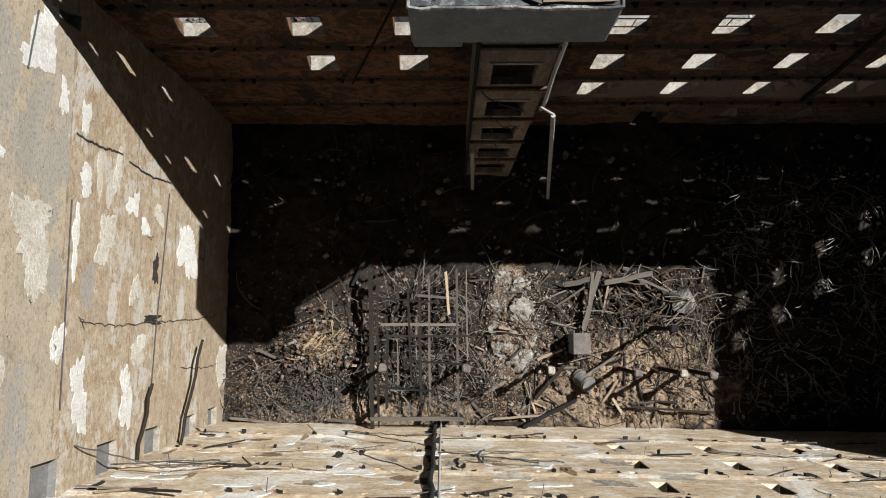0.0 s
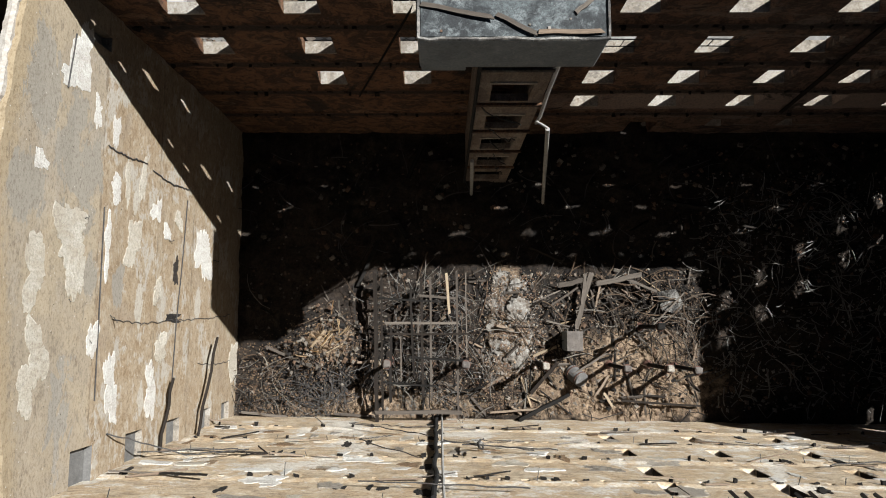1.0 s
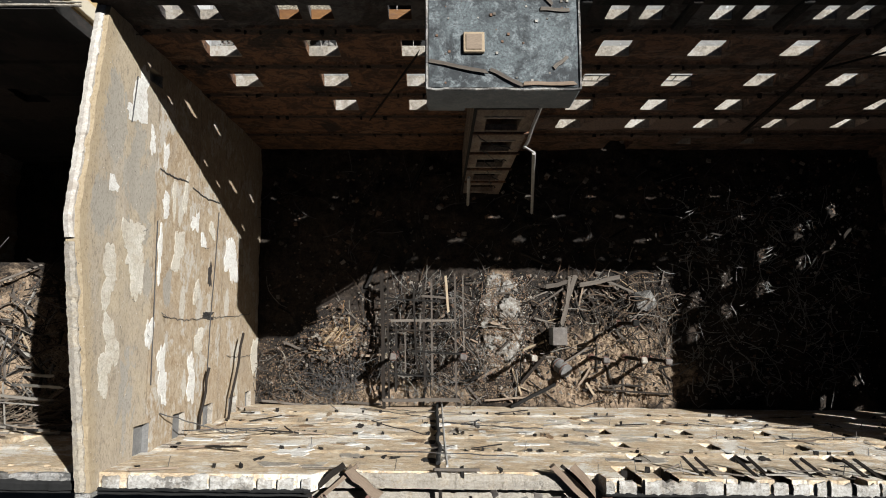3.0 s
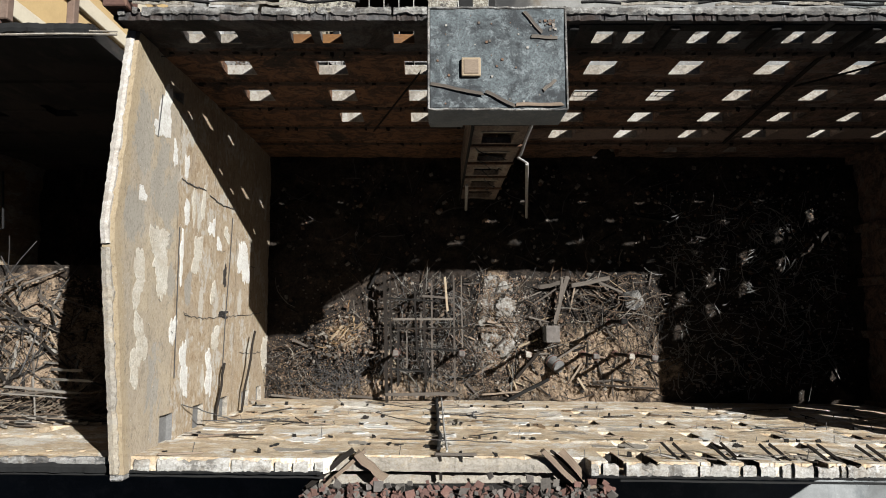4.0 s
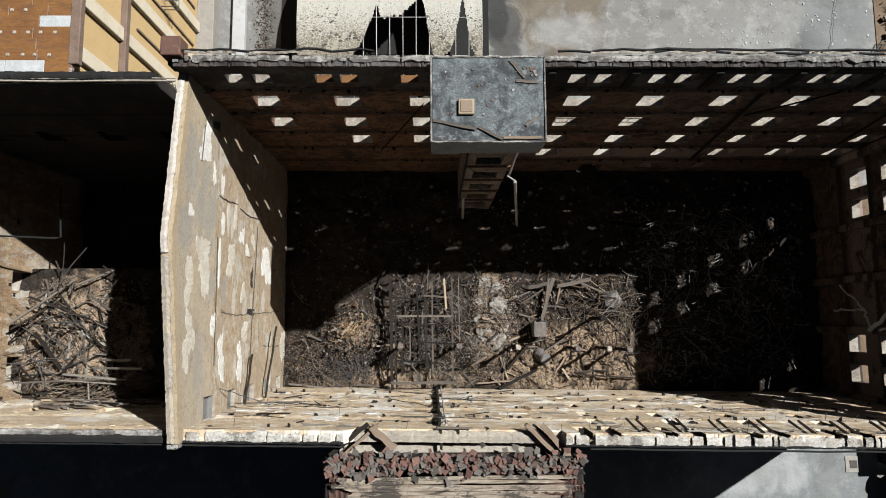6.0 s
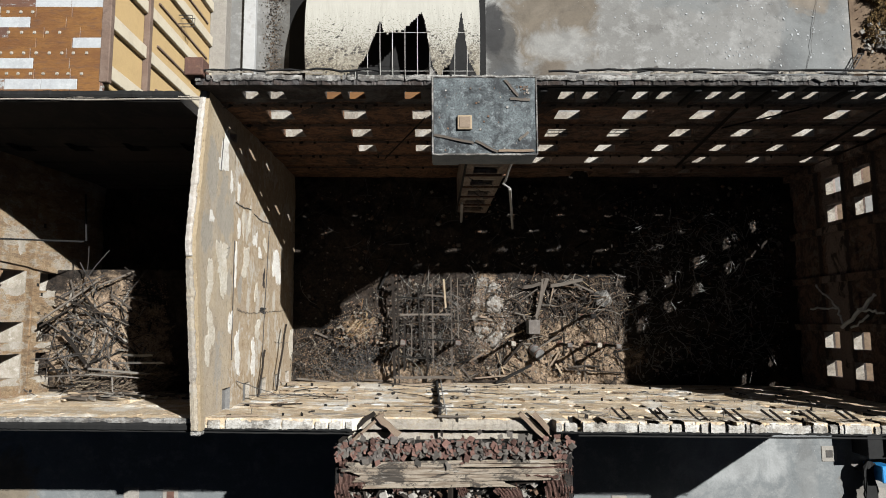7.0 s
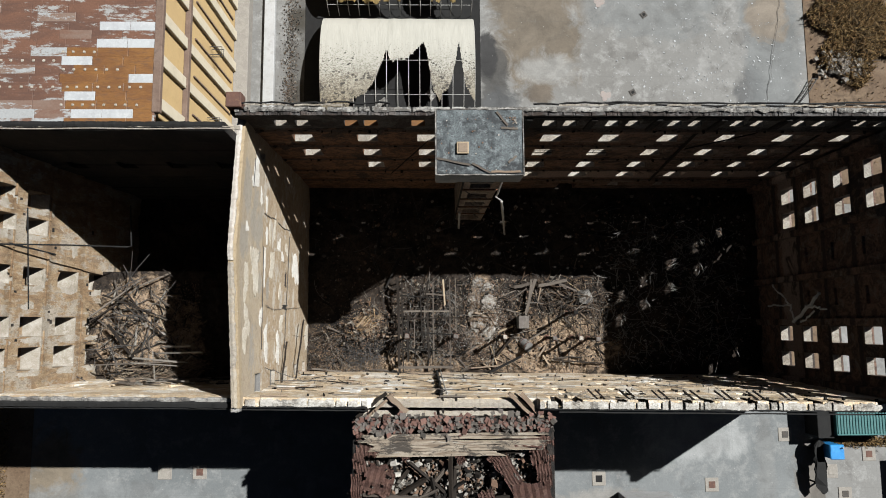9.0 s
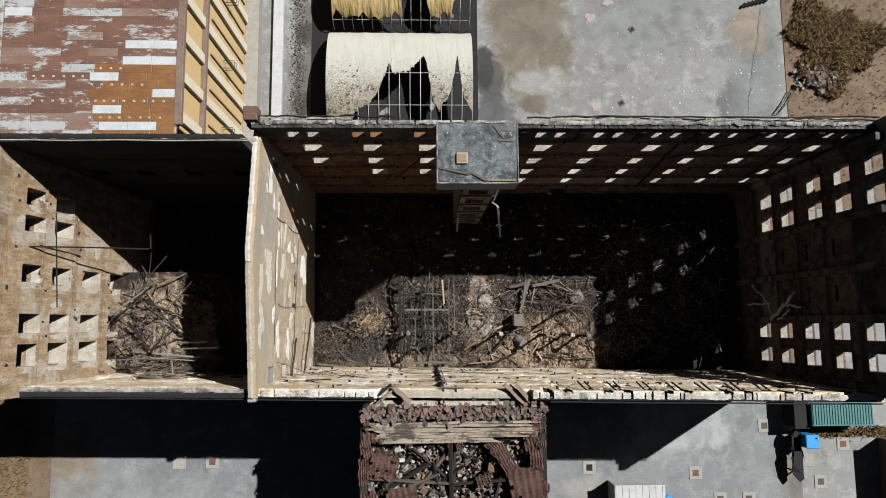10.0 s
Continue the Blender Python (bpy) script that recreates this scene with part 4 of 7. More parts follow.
for k, (ya, yb, za, zb, d) in enumerate(niches):
    x = WEST + west_step(za)
    part("niche_sill", slab_mesh(x - d + 0.02, x - 0.02, ya + 0.01, yb - 0.01, za - 0.03, za + 0.012, 0.004), M["niche" if k == 0 else "sill"], wall_west, "grey sill of a blocked niche")
    part("niche_back", slab_mesh(x - d - 0.02, x - d + 0.03, ya + 0.012, yb - 0.01, za + 0.015, zb - 0.02, 0.004), M["niche"], wall_west, "dark grey back of a blocked niche")
    part("niche_lining", slab_mesh(x - d + 0.02, x - 0.02, ya - 0.02, ya + 0.012, za + 0.02, zb - 0.02, 0.004), M["niche"], wall_west, "grey lining of a blocked niche")


def on_west(u, z, d):
    return (WEST + west_step(z) + d, u, z)


rnd = random.Random(19)
part("coping", ridge("y", 2.2, 11.25, WEST - 0.08, WEST - 0.39, lambda y: crest(y) + 0.06, 19, 0.06), M["lime"], wall_west, "bleached crumbling coping")
part("coping", ridge("y", -6.2, 2.2, WEST - 0.06, WEST - 0.39, lambda y: crest(y) + 0.06, 18, 0.07), M["render"], wall_west, "dull weathered coping")
for k, (y, z, w, h, tone) in enumerate(((8.5, 16.15, 2.3, 1.0, "white"), (7.5, 16.4, 0.9, 1.3, "white"), (6.83, 15.1, 0.9, 0.45, "white"), (4.44, 17.96, 0.55, 0.85, "white"), (6.48, 13.9, 1.1, 0.45, "white"), (4.45, 13.7, 1.0, 0.7, "white"), (4.9, 12.9, 1.5, 0.4, "cream"), (5.06, 11.8, 1.3, 0.5, "cream"),
                                        (4.15, 10.55, 0.9, 0.75, "white"), (2.9, 16.3, 1.0, 1.5, "cream"), (2.2, 16.2, 1.5, 1.6, "cream"), (1.1, 17.9, 2.0, 1.1, "cream"), (1.0, 15.8, 1.4, 0.8, "cream"), (2.6, 12.3, 1.7, 1.1, "cream"), (2.9, 5.7, 2.6, 1.7, "white"), (-1.3, 17.5, 1.8, 1.0, "cream"), (-2.3, 17.9, 1.3, 0.8, "cream"),
                                        (-0.95, 14.7, 1.2, 0.6, "white"), (-2.4, 13.5, 1.6, 0.9, "white"), (-3.2, 13.2, 1.3, 0.6, "white"), (-3.0, 10.5, 1.9, 0.85, "white"), (-1.4, 9.7, 1.0, 1.0, "cream"), (2.3, 14.1, 2.0, 0.35, "white"), (-2.4, 0.9, 2.4, 1.4, "cream"), (4.1, 8.6, 0.8, 0.7, "cream"), (3.4, 9.6, 0.6, 0.6, "white"), (0.9, 10.2, 1.0, 0.6, "cream"))):
    coat(on_west, 1, 1, y, z, w, h, 300 + 7 * k, wall_west, M["patch_" + tone], 0.008 + 0.0011 * k)
coat(on_west, 1, 1, 1.8, 8.66, 1.0, 0.5, 620, wall_west, M["soot"], 0.012, "soot_stain")
coat(on_west, 1, 1, -0.2, 8.7, 0.35, 1.5, 621, wall_west, M["soot"], 0.012, "soot_stain")
part("corner_pier", slab_mesh(WEST - 0.5, WEST + 0.02, -6.5, -6.1, 12.0, 18.25, 0.06), M["coping"], wall_west, "whitewashed corner pier")
# dark pipes fixed across the cross wall
for (a, b) in (((-11.55, -2.7, 9.1), (-11.75, -6.0, 9.9)), ((-11.1, -1.1, 5.2), (-11.35, -5.8, 6.8))):
    bm = bmesh.new()
    tube(bm, [Vector(a).lerp(Vector(b), k / 6) + Vector((0.1, 0.05 * math.sin(k * 3.1), 0.12 * math.sin(k * 2))) for k in range(7)], 0.065, 6)
    thing("wall_pipe", bm, M["char"], "scorched iron pipe fixed across the ochre wall", "pipe", group="wall pipes")
# bent iron rods standing out of the cross wall
rnd = random.Random(4)
for y, z, out, dy, r in ((10.5, 16.9, 0.4, 0.05, 0.03), (-0.1, 13.7, 0.3, -0.3, 0.018), (-0.9, 15.0, 0.14, -0.2, 0.014), (3.0, 15.6, 0.14, 0.1, 0.014), (0.4, 16.2, 0.12, -0.15, 0.014), (3.0, 9.4, 0.2, 0.1, 0.016), (2.7, 4.6, 0.3, -0.1, 0.018)):
    x = WEST + west_step(z)
    bm = bmesh.new()
    tube(bm, sag((x - 0.05, y, z), (x + out, y + dy, z + rnd.uniform(-0.1, 0.1)), 6, 0.06, 0.03, rnd), r, 5)
    thing("iron_rod", bm, M["rod"], "bent iron rod standing out of the ochre wall", "rod", group="rods of the cross wall")
for k, pts in enumerate((((-0.3, 13.6), (-0.45, 11.5), (-0.3, 8.8), (-0.2, 5.0), (0.05, 1.9)), ((-2.3, 6.0), (-2.45, 3.6), (-2.4, 1.6)), ((5.1, 7.8), (2.0, 8.1), (-0.2, 8.4), (-3.2, 8.6)), ((3.6, 14.45), (-3.0, 14.4)), ((5.8, 14.4), (5.75, 13.0), (5.9, 11.6)), ((5.65, 11.1), (5.5, 9.4), (5.6, 7.7)), ((8.9, 16.6), (7.0, 16.9)))):
    bm = bmesh.new()
    for p, q in zip(pts, pts[1:]):
        n = 10
        tube(bm, [(WEST + west_step(p[1] + (q[1] - p[1]) * i / n) + 0.03, p[0] + (q[0] - p[0]) * i / n + rnd.uniform(-0.05, 0.05), p[1] + (q[1] - p[1]) * i / n) for i in range(n + 1)], 0.015 if k < 2 else 0.028, 5)
    thing("wall_cable", bm, M["rod"], "burnt cable clipped along the ochre wall", "cable", group="cables of the cross wall")

# ---- east end wall ----
east_windows = []
for zn, zs in ((5.0, 3.7), (8.1, 6.9), (11.8, 10.4), (15.1, 13.9), (18.4, 17.3)):
    east_windows += [(y - 0.62, y + 0.62, zn, zn + 1.7, None) for y in (8.6, 6.62)] + [(y - 0.58, y + 0.58, zs, zs + 1.7, None) for y in (-2.4, -4.4)]
blind = [(y - 0.6, y + 0.6, z - 0.2, z + 1.4, 0.2) for z in SILLS[2:5] for y in (0.3, 3.6)]
wall_east = thing("wall_east", wall("y", EAST, 1, -6.6, 11.3, -0.5, lambda u: 20.8, 0.6, east_windows + blind, stepped(0.03, 0.12), bends(0.12), 0.6, 0.0, 6), M["north"],
                  "dark sooty end wall with paired window openings", "wall", "structure")
for ya, yb, za, zb, _ in east_windows:
    bm = bmesh.new()
    v = box(bm, EAST - stepped(0.03, 0.12)(za) - 0.03, EAST + 0.34, ya + 0.01, yb - 0.01, za - 0.04, za + 0.04)
    for p in (v[5], v[6]):
        p.co.z += 0.12
    part("sill", bm, M["sill"], wall_east, "bleached stone window sill")
for y in (10.1, 5.4, 1.9, -1.5, -6.0):
    part("pilaster", slab_mesh(EAST - 0.55, EAST + 0.02, y - 0.25, y + 0.25, 0, 20.4, 0.04), M["north"], wall_east, "sooty wall pier")

# ---- west bay ----
far_windows = []
for z, h in ((7.55, 1.7), (10.55, 1.9), (13.8, 1.8), (16.45, 1.9)):
    far_windows += [(y - w / 2, y + w / 2, z, z + h, None) for y, w in ((-3.52, 1.45), (-1.5, 1.25), (1.7, 1.15), (4.91, 1.05), (6.63, 1.1)) if y < 4.8 or z > 13]
far_step = stepped(0.45, 2.6)
wall_far = thing("wall_far_west", wall("y", W2, -1, -6.08, 9.4, -0.5, lambda u: 22.8, 0.6, far_windows, far_step, bends(2.6), 0.6, 0.08, 7), M["ochre"],
                 "sunlit ochre end wall with square window openings", "wall", "structure")
for ya, yb, za, zb, _ in far_windows:
    bm = bmesh.new()
    box(bm, W2 - 0.3, W2 + far_step(za) + 0.02, ya + 0.01, yb - 0.01, za - 0.05, za + 0.03)
    part("sill", bm, M["cream_plaster"], wall_far, "bleached stone window sill")
rnd = random.Random(88)
for z in (9.9, 13.6, 16.6, 19.8):
    bm = bmesh.new()
    y = -6.0
    while y < 8.6:
        l = rnd.uniform(0.3, 2.2)
        if rnd.random() < 0.7:
            o = rnd.uniform(0.02, 0.1)
            box(bm, W2 + far_step(z) - 0.05, W2 + far_step(z) + o, y, min(y + l, 8.7), z - rnd.uniform(0.05, 0.14), z + rnd.uniform(-0.02, 0.03))
        y += l + rnd.uniform(0, 0.5)
    part("floor_ledge", bm, M["ochre_dark"], wall_far, "broken ledge of a burnt floor")
    # flush black blocks, painted as the shade inside joist holes
    bm = bmesh.new()
    for k in range(5):
        u, w = rnd.uniform(-5.6, 8.0), rnd.uniform(0.05, 0.14)
        c = z - rnd.uniform(0.3, 0.9)
        box(bm, W2 + far_step(c) - 0.05, W2 + far_step(c) + 0.02, u - w, u + w, c - 0.15, c + 0.1)
    part("joist_hole", bm, M["soot"], wall_far, "black block painted as the shade of a joist hole")


def on_far(u, z, d):
    return (W2 + far_step(z) + d, u, z)


# bleached plaster round the openings
for k, (ya, yb, za, zb, _) in enumerate(far_windows):
    coat(on_far, 1, 1, ya - 0.2, za + 0.8, 0.4, 1.7, 500 + k, wall_far, M["cream_plaster"], 0.008)
for k in range(16):
    coat(on_far, 1, 1, rnd.uniform(-5.5, 7), rnd.uniform(9, 21), rnd.uniform(0.3, 0.9), rnd.uniform(0.4, 1.1), 580 + k, wall_far, M["ochre_dark" if k % 2 else "cream_plaster"], 0.006)
# near-black, far darker than the other walls of the bay
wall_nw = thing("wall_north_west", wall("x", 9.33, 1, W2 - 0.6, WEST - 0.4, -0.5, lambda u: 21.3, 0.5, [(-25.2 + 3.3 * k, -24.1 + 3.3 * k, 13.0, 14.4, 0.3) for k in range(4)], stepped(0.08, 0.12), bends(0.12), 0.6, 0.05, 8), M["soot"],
                "near-black wall of the neighbouring burnt bay", "wall", "structure")
bm = bmesh.new()
for y, r, z in ((9.41, 0.045, 21.38), (9.53, 0.03, 21.36)):
    tube(bm, [(W2 - 0.5 + 16 * k / 16, y + 0.02 * math.sin(k), z) for k in range(17)], r, 5)
part("gutter", bm, M["sill"], wall_nw, "pale edged roof gutter")
part("coping", ridge("x", W2 - 0.5, WEST - 0.45, 9.49, 9.82, lambda u: 21.35, 38, 0.05, 0.0), M["tar"], wall_nw, "tarred wall head")
known = set(scene.objects)
wall_sw = thing("wall_south_west", wall("x", -6.1, -1, -31.5, WEST - 0.4, -0.5, lambda u: 17.8, 0.5, row_windows([-24.9, -22.3, -18.5], SILLS[3], 0.9, 2.0) + [(W2 + 0.8 + 1.31 * k, W2 + 1.06 + 1.31 * k, f - 0.36, f - 0.08, 0.3) for f in FLOORS[1:] for k in range(11)], south_step, bends(0.3), 0.6, 0.06, 9), M["south"],
                "sunlit plastered wall of the neighbouring burnt bay", "wall", "structure")
for c in (-24.9, -22.3, -18.5):
    bm = bmesh.new()
    v = box(bm, c - 0.44, c + 0.44, -6.59, -6.11 + south_step(SILLS[3]), SILLS[3] - 0.05, SILLS[3] + 0.03)
    for p in v[4:6]:
        p.co.z += 0.12
    part("sill", bm, M["south"], wall_sw, "worn plastered window sill")
bm = bmesh.new()
tube(bm, [(-31.5 + 18.6 * k / 16, -6.72, 17.7 + 0.03 * math.sin(2.2 * k)) for k in range(17)], 0.05, 5)
part("gutter", bm, M["tar"], wall_sw, "black roof gutter along the wall top")
part("coping", ridge("x", -31.5, WEST - 0.55, -6.08, -6.3, lambda u: 17.86, 37, 0.06, 0.0), M["coping"], wall_sw, "bleached crumbling coping")
part("coping", ridge("x", -31.5, WEST - 0.55, -6.28, -6.63, lambda u: 17.84, 35, 0.05, 0.0), M["tar"], wall_sw, "tarred crumbling coping")
settle(known, TURN)

# ---- rubble floor ----
def bed(x, y):
    """The height of the rubble."""
    n = noise.fractal(Vector((x * 0.45, y * 0.45, 0)), 1.0, 2.0, 5)
    h = 0.45 + 0.42 * n + 0.22 * noise.noise(Vector((x * 3.1, y * 3.1, 7)))
    h += 0.9 * math.exp(-((x + 6.3) ** 2 / 5 + (y + 1.5) ** 2 / 3)) + 0.7 * math.exp(-((x - 3.6) ** 2 / 2.4 + (y + 0.4) ** 2 / 9))
    if x < BAY + 16.4:
        h += 1.1 * math.exp(-((x + 25) ** 2 / 14 + (y + 3.6) ** 2 / 8))
    return h


def rubble(x0, x1, columns, label, brink=20.0):
    """brink: beyond this line the floor is set lower, an assumed drop that puts it in shade."""
    bm = bmesh.new()
    bmesh.ops.create_grid(bm, x_segments=columns, y_segments=96, size=1)
    for v in bm.verts:
        x, y = (x0 + x1) / 2 + v.co.x * (x1 - x0) / 2, 2.2 + v.co.y * 8.9
        v.co = (x, y, bed(x, y) - (0 if y < brink else 5.2))
    return thing("rubble_floor", bm, M["rubble"], label, "floor", "structure", smooth=True)


rubble(-12.6, 28.2, 214, "charred rubble and ash on the mill floor, toned darker for shade")
known = set(scene.objects)
rubble(-29.6, -14.1, 86, "charred rubble and timber covering the floor of the burnt bay", 3.6)
settle(known, BAY_LEVEL)
# ---- lift tower ----
lift = root("lift_tower", "plastered lift shaft under a dark flat-roofed concrete machine room", "tower", (2.3, 8.8, 0))
base = Matrix.Translation((-2.3, -8.8, 0))


def under(name, bm, material, parent, label=""):
    """A part of the lift tower, given in world places."""
    bmesh.ops.transform(bm, matrix=base, verts=bm.verts[:])
    return part(name, bm, material, parent, label)


head = under("machine_room", slab_mesh(-0.8, 4.3, 6.98, 10.9, 18.55, 20.42, 0.05), M["cap_wall"], lift, "blue-grey concrete machine room")
under("roof_deck", slab_mesh(-0.72, 4.22, 7.06, 10.84, 20.40, 20.46, 0.01), M["cap"], lift, "blistered black bitumen roof")
under("step_block", slab_mesh(-0.76, 0.55, 7.0, 7.5, 18.25, 18.56, 0.03), M["cap_wall"], lift)
rnd = random.Random(2)
bm = bmesh.new()
for a, b in (((-0.78, 6.99), (4.28, 6.99)), ((4.27, 6.99), (4.27, 10.9)), ((-0.78, 6.99), (-0.78, 10.9)), ((-0.78, 10.86), (4.28, 10.86))):
    n = 16
    tube(bm, [(a[0] + (b[0] - a[0]) * k / n, a[1] + (b[1] - a[1]) * k / n + rnd.uniform(-0.02, 0.02), 20.46 + rnd.uniform(-0.02, 0.03)) for k in range(n + 1)], 0.055, 5)
under("roof_edge", bm, M["coping"], lift, "flaking pale roof edge")
hatch = under("hatch", slab_mesh(0.42, 1.12, 8.2, 8.9, 20.44, 20.62, 0.03), M["pale_wood"], lift, "weathered tan square hatch")
under("hatch_lid", slab_mesh(0.50, 1.04, 8.28, 8.82, 20.6, 20.65, 0.02), M["brown_wood"], hatch)
for a, b, mt in (((-0.7, 7.95, 20.5), (1.2, 7.55, 20.56), "grey_wood"), ((1.3, 7.65, 20.52), (2.35, 7.1, 20.55), "grey_wood"), ((2.4, 7.16, 20.52), (4.1, 7.18, 20.52), "brown_wood"), ((3.4, 7.7, 20.5), (3.85, 8.1, 20.5), "grey_wood"),
                 ((2.75, 10.7, 20.5), (3.4, 9.9, 20.5), "grey_wood"), ((3.0, 9.75, 20.5), (3.95, 9.7, 20.5), "grey_wood")):
    ob = new("roof_board", timber_mesh("roof_board", 0.13, 0.05, M[mt], 9))
    ob.matrix_basis = bar_matrix(a, b)
    tagged(ob, "loose weathered board lying on the lift roof", "board", "boards on the lift roof")
bm = bmesh.new()
for k in range(60):
    x, y, s = rnd.uniform(-0.5, 4.1), rnd.uniform(7.2, 10.7), rnd.uniform(0.015, 0.045)
    if rnd.random() < 0.5:
        x, y = 3.9 - abs(rnd.gauss(0, 0.25)), 10.4 - abs(rnd.gauss(0, 0.25))
    box(bm, x - s, x + s, y - s, y + s, 20.45, 20.46 + s)
tagged(thing("roof_rubble", bm, M["pale_chips"], "pale rubble crumbs on the lift roof", "rubble", "stuff"))
bm = wall("x", 7.55, 1, 1.12, 3.42, -0.5, lambda u: 18.5, 0.28, [(1.55, 2.95, f + 0.25, f + 2.0, None) for f in FLOORS], lambda z: 0, (), 0.6, 0.0, 1)
box(bm, 1.12, 1.37, 7.83, 10.6, -0.5, 18.5)
box(bm, 3.17, 3.42, 7.83, 10.6, -0.5, 18.5)
shaft = under("shaft", bm, M["shaft"], lift, "smoke-stained plaster shaft with open doorways")
for f in FLOORS[1:]:
    bm = slab_mesh(1.05, 3.5, 7.44, 7.56, f - 0.12, f + 0.06, 0.02)
    under("floor_band", bm, M["north"], lift)
    under("lintel", slab_mesh(1.45, 3.05, 7.50, 7.6, f + 2.0, f + 2.16, 0.02), M["cream_plaster"], lift)
bm = bmesh.new()
tube(bm, [(1.05, 7.5, 0), (1.03, 7.5, 18.3)], 0.07, 5)
under("corner_pipe", bm, M["tar"], lift)
bm = bmesh.new()
tube(bm, [(3.46, 7.5, 18.3), (3.5, 7.46, 15), (3.6, 7.44, 12.6), (3.55, 7.4, 11.8)], 0.07, 6)
under("downpipe", bm, M["galv"], lift, "pale broken downpipe")
for k, (a, b, r) in enumerate((((3.85, 6.9, 12.7), (5.4, 6.2, 1.0), 0.085), ((1.2, 7.0, 7.4), (1.45, 6.8, 0.6), 0.09))):
    bm = bmesh.new()
    tube(bm, [Vector(a).lerp(Vector(b), s / 5) for s in range(6)], r, 8)
    thing("leaning_duct", bm, M["galv"], "pale metal duct leaning beside the lift shaft", "duct", group="leaning ducts")
bm = bmesh.new()
tube(bm, [(3.45, 7.3, 12.4), (3.87, 6.92, 12.7)], 0.06, 6)
thing("duct_elbow", bm, M["galv"], "short pale duct elbow at the lift shaft", "duct")
for k in range(5):
    bm = bmesh.new()
    tube(bm, sag((1.3 + 0.3 * k, 7.45, 13.6 - 2.2 * k), (2.9, 7.2, 12.2 - 2.1 * k), 8, 0.5, 0.1, random.Random(k)), 0.03, 4)
    thing("shaft_cable", bm, M["rod"], "slack burnt cable on the lift shaft", "cable", group="shaft cables")

# ---- south stair block with burnt roof ----
PX0, PX1, PY0 = -5.75, 6.25, -7.05
block = root("stair_block", "burnt stair block with a collapsed red sheet roof", "building", (0, 0, 0))
for nm, bm in (("wall", slab_mesh(PX0, PX0 + 0.45, -24, PY0, -0.3, 17.15, 0.04)), ("wall", slab_mesh(PX1 - 0.45, PX1, -24, PY0, -0.3, 17.15, 0.04)), ("wall", slab_mesh(PX0, PX1, -24.4, -24, -0.3, 17.15, 0.04)),
               ("wall", slab_mesh(PX0 + 0.46, PX1 - 0.46, PY0 - 0.4, PY0, -0.3, 17.5, 0.04))):
    part(nm, bm, M["soot"], block, "sooty masonry wall")
part("floor_slab", slab_mesh(PX0 + 0.46, PX1 - 0.46, -23.9, PY0 - 0.42, 15.2, 15.5, 0.02), M["rubble"], block, "scorched floor slab")
part("landing", slab_mesh(-5.2, 5.9, PY0 + 0.02, -6.62, 15.9, 16.6, 0.03), M["render"], block, "pale plastered landing between the walls")
# the strip of broken red tiles over the wall
rnd = random.Random(14)
for mt, count, nm in (("brick_red", 260, "tile"), ("pale_chips", 150, "tile"), ("grey_coat", 110, "tile")):
    shapes = []
    for k in range(5):
        bm = bmesh.new()
        s = rnd.uniform(0.8, 1.2)
        v = box(bm, -0.17 * s, 0.17 * s, -0.2 * s, 0.2 * s, -0.015, 0.015)
        for p in v:
            p.co += Vector((rnd.uniform(-0.06, 0.06), rnd.uniform(-0.06, 0.06), 0))
        shapes.append(mesh_of("tile", bm, M[mt]))
    for k in range(count):
        m = Matrix.Translation((rnd.uniform(PX0 + 0.1, PX1 - 0.1), PY0 - 0.3 + rnd.gauss(0, 0.26), 17.55 + rnd.uniform(0, 0.28))) @ Euler((rnd.gauss(0, 0.5), rnd.gauss(0, 0.5), rnd.uniform(0, 6))).to_matrix().to_4x4()
        again("tile", shapes[k % 5], block, m @ Matrix.Scale(rnd.uniform(0.3, 0.85), 4))
# weathered boarding of the roof that is left
m = Mat("bleached_boarding", 0.9, placed=True)
grain = m.space((0.35, 3, 1))
c = m.mix(m.ramp(m.noise(2.0, 7, 0.7, grain), 0.38, 0.6), (0.25, 0.215, 0.175), (0.13, 0.10, 0.075))
c = m.mix(m.ramp(m.noise(0.9, 8, 0.75, m.space((0.6, 1.3, 1)), 0.6), 0.51, 0.56, 0, 0.92), c, (0.028, 0.024, 0.021))
c = m.mix(m.ramp(m.noise(1.4, 7, 0.7, grain, 0.4), 0.60, 0.68, 0, 0.7), c, (0.32, 0.30, 0.27))
M["boarding"] = m.colour(c).bump(m.noise(6, 5, 0.7, grain), 0.02, 0.8).m
for k in range(8):
    y = PY0 - 0.95 - 0.17 * k
    ob = again("roof_plank", timber_mesh("roof_plank", 0.17, 0.04, M["boarding"], 60 + k, 14), block, bar_matrix((PX0 + 0.5 + rnd.uniform(0, 0.7) + (0.8 if k > 5 else 0), y, 17.62 - 0.05 * k), (PX1 - 0.5 - rnd.uniform(0, 0.9) - (2.2 if k > 5 else 0), y + rnd.uniform(-0.07, 0.07), 17.62 - 0.05 * k + rnd.uniform(-0.05, 0.05))))
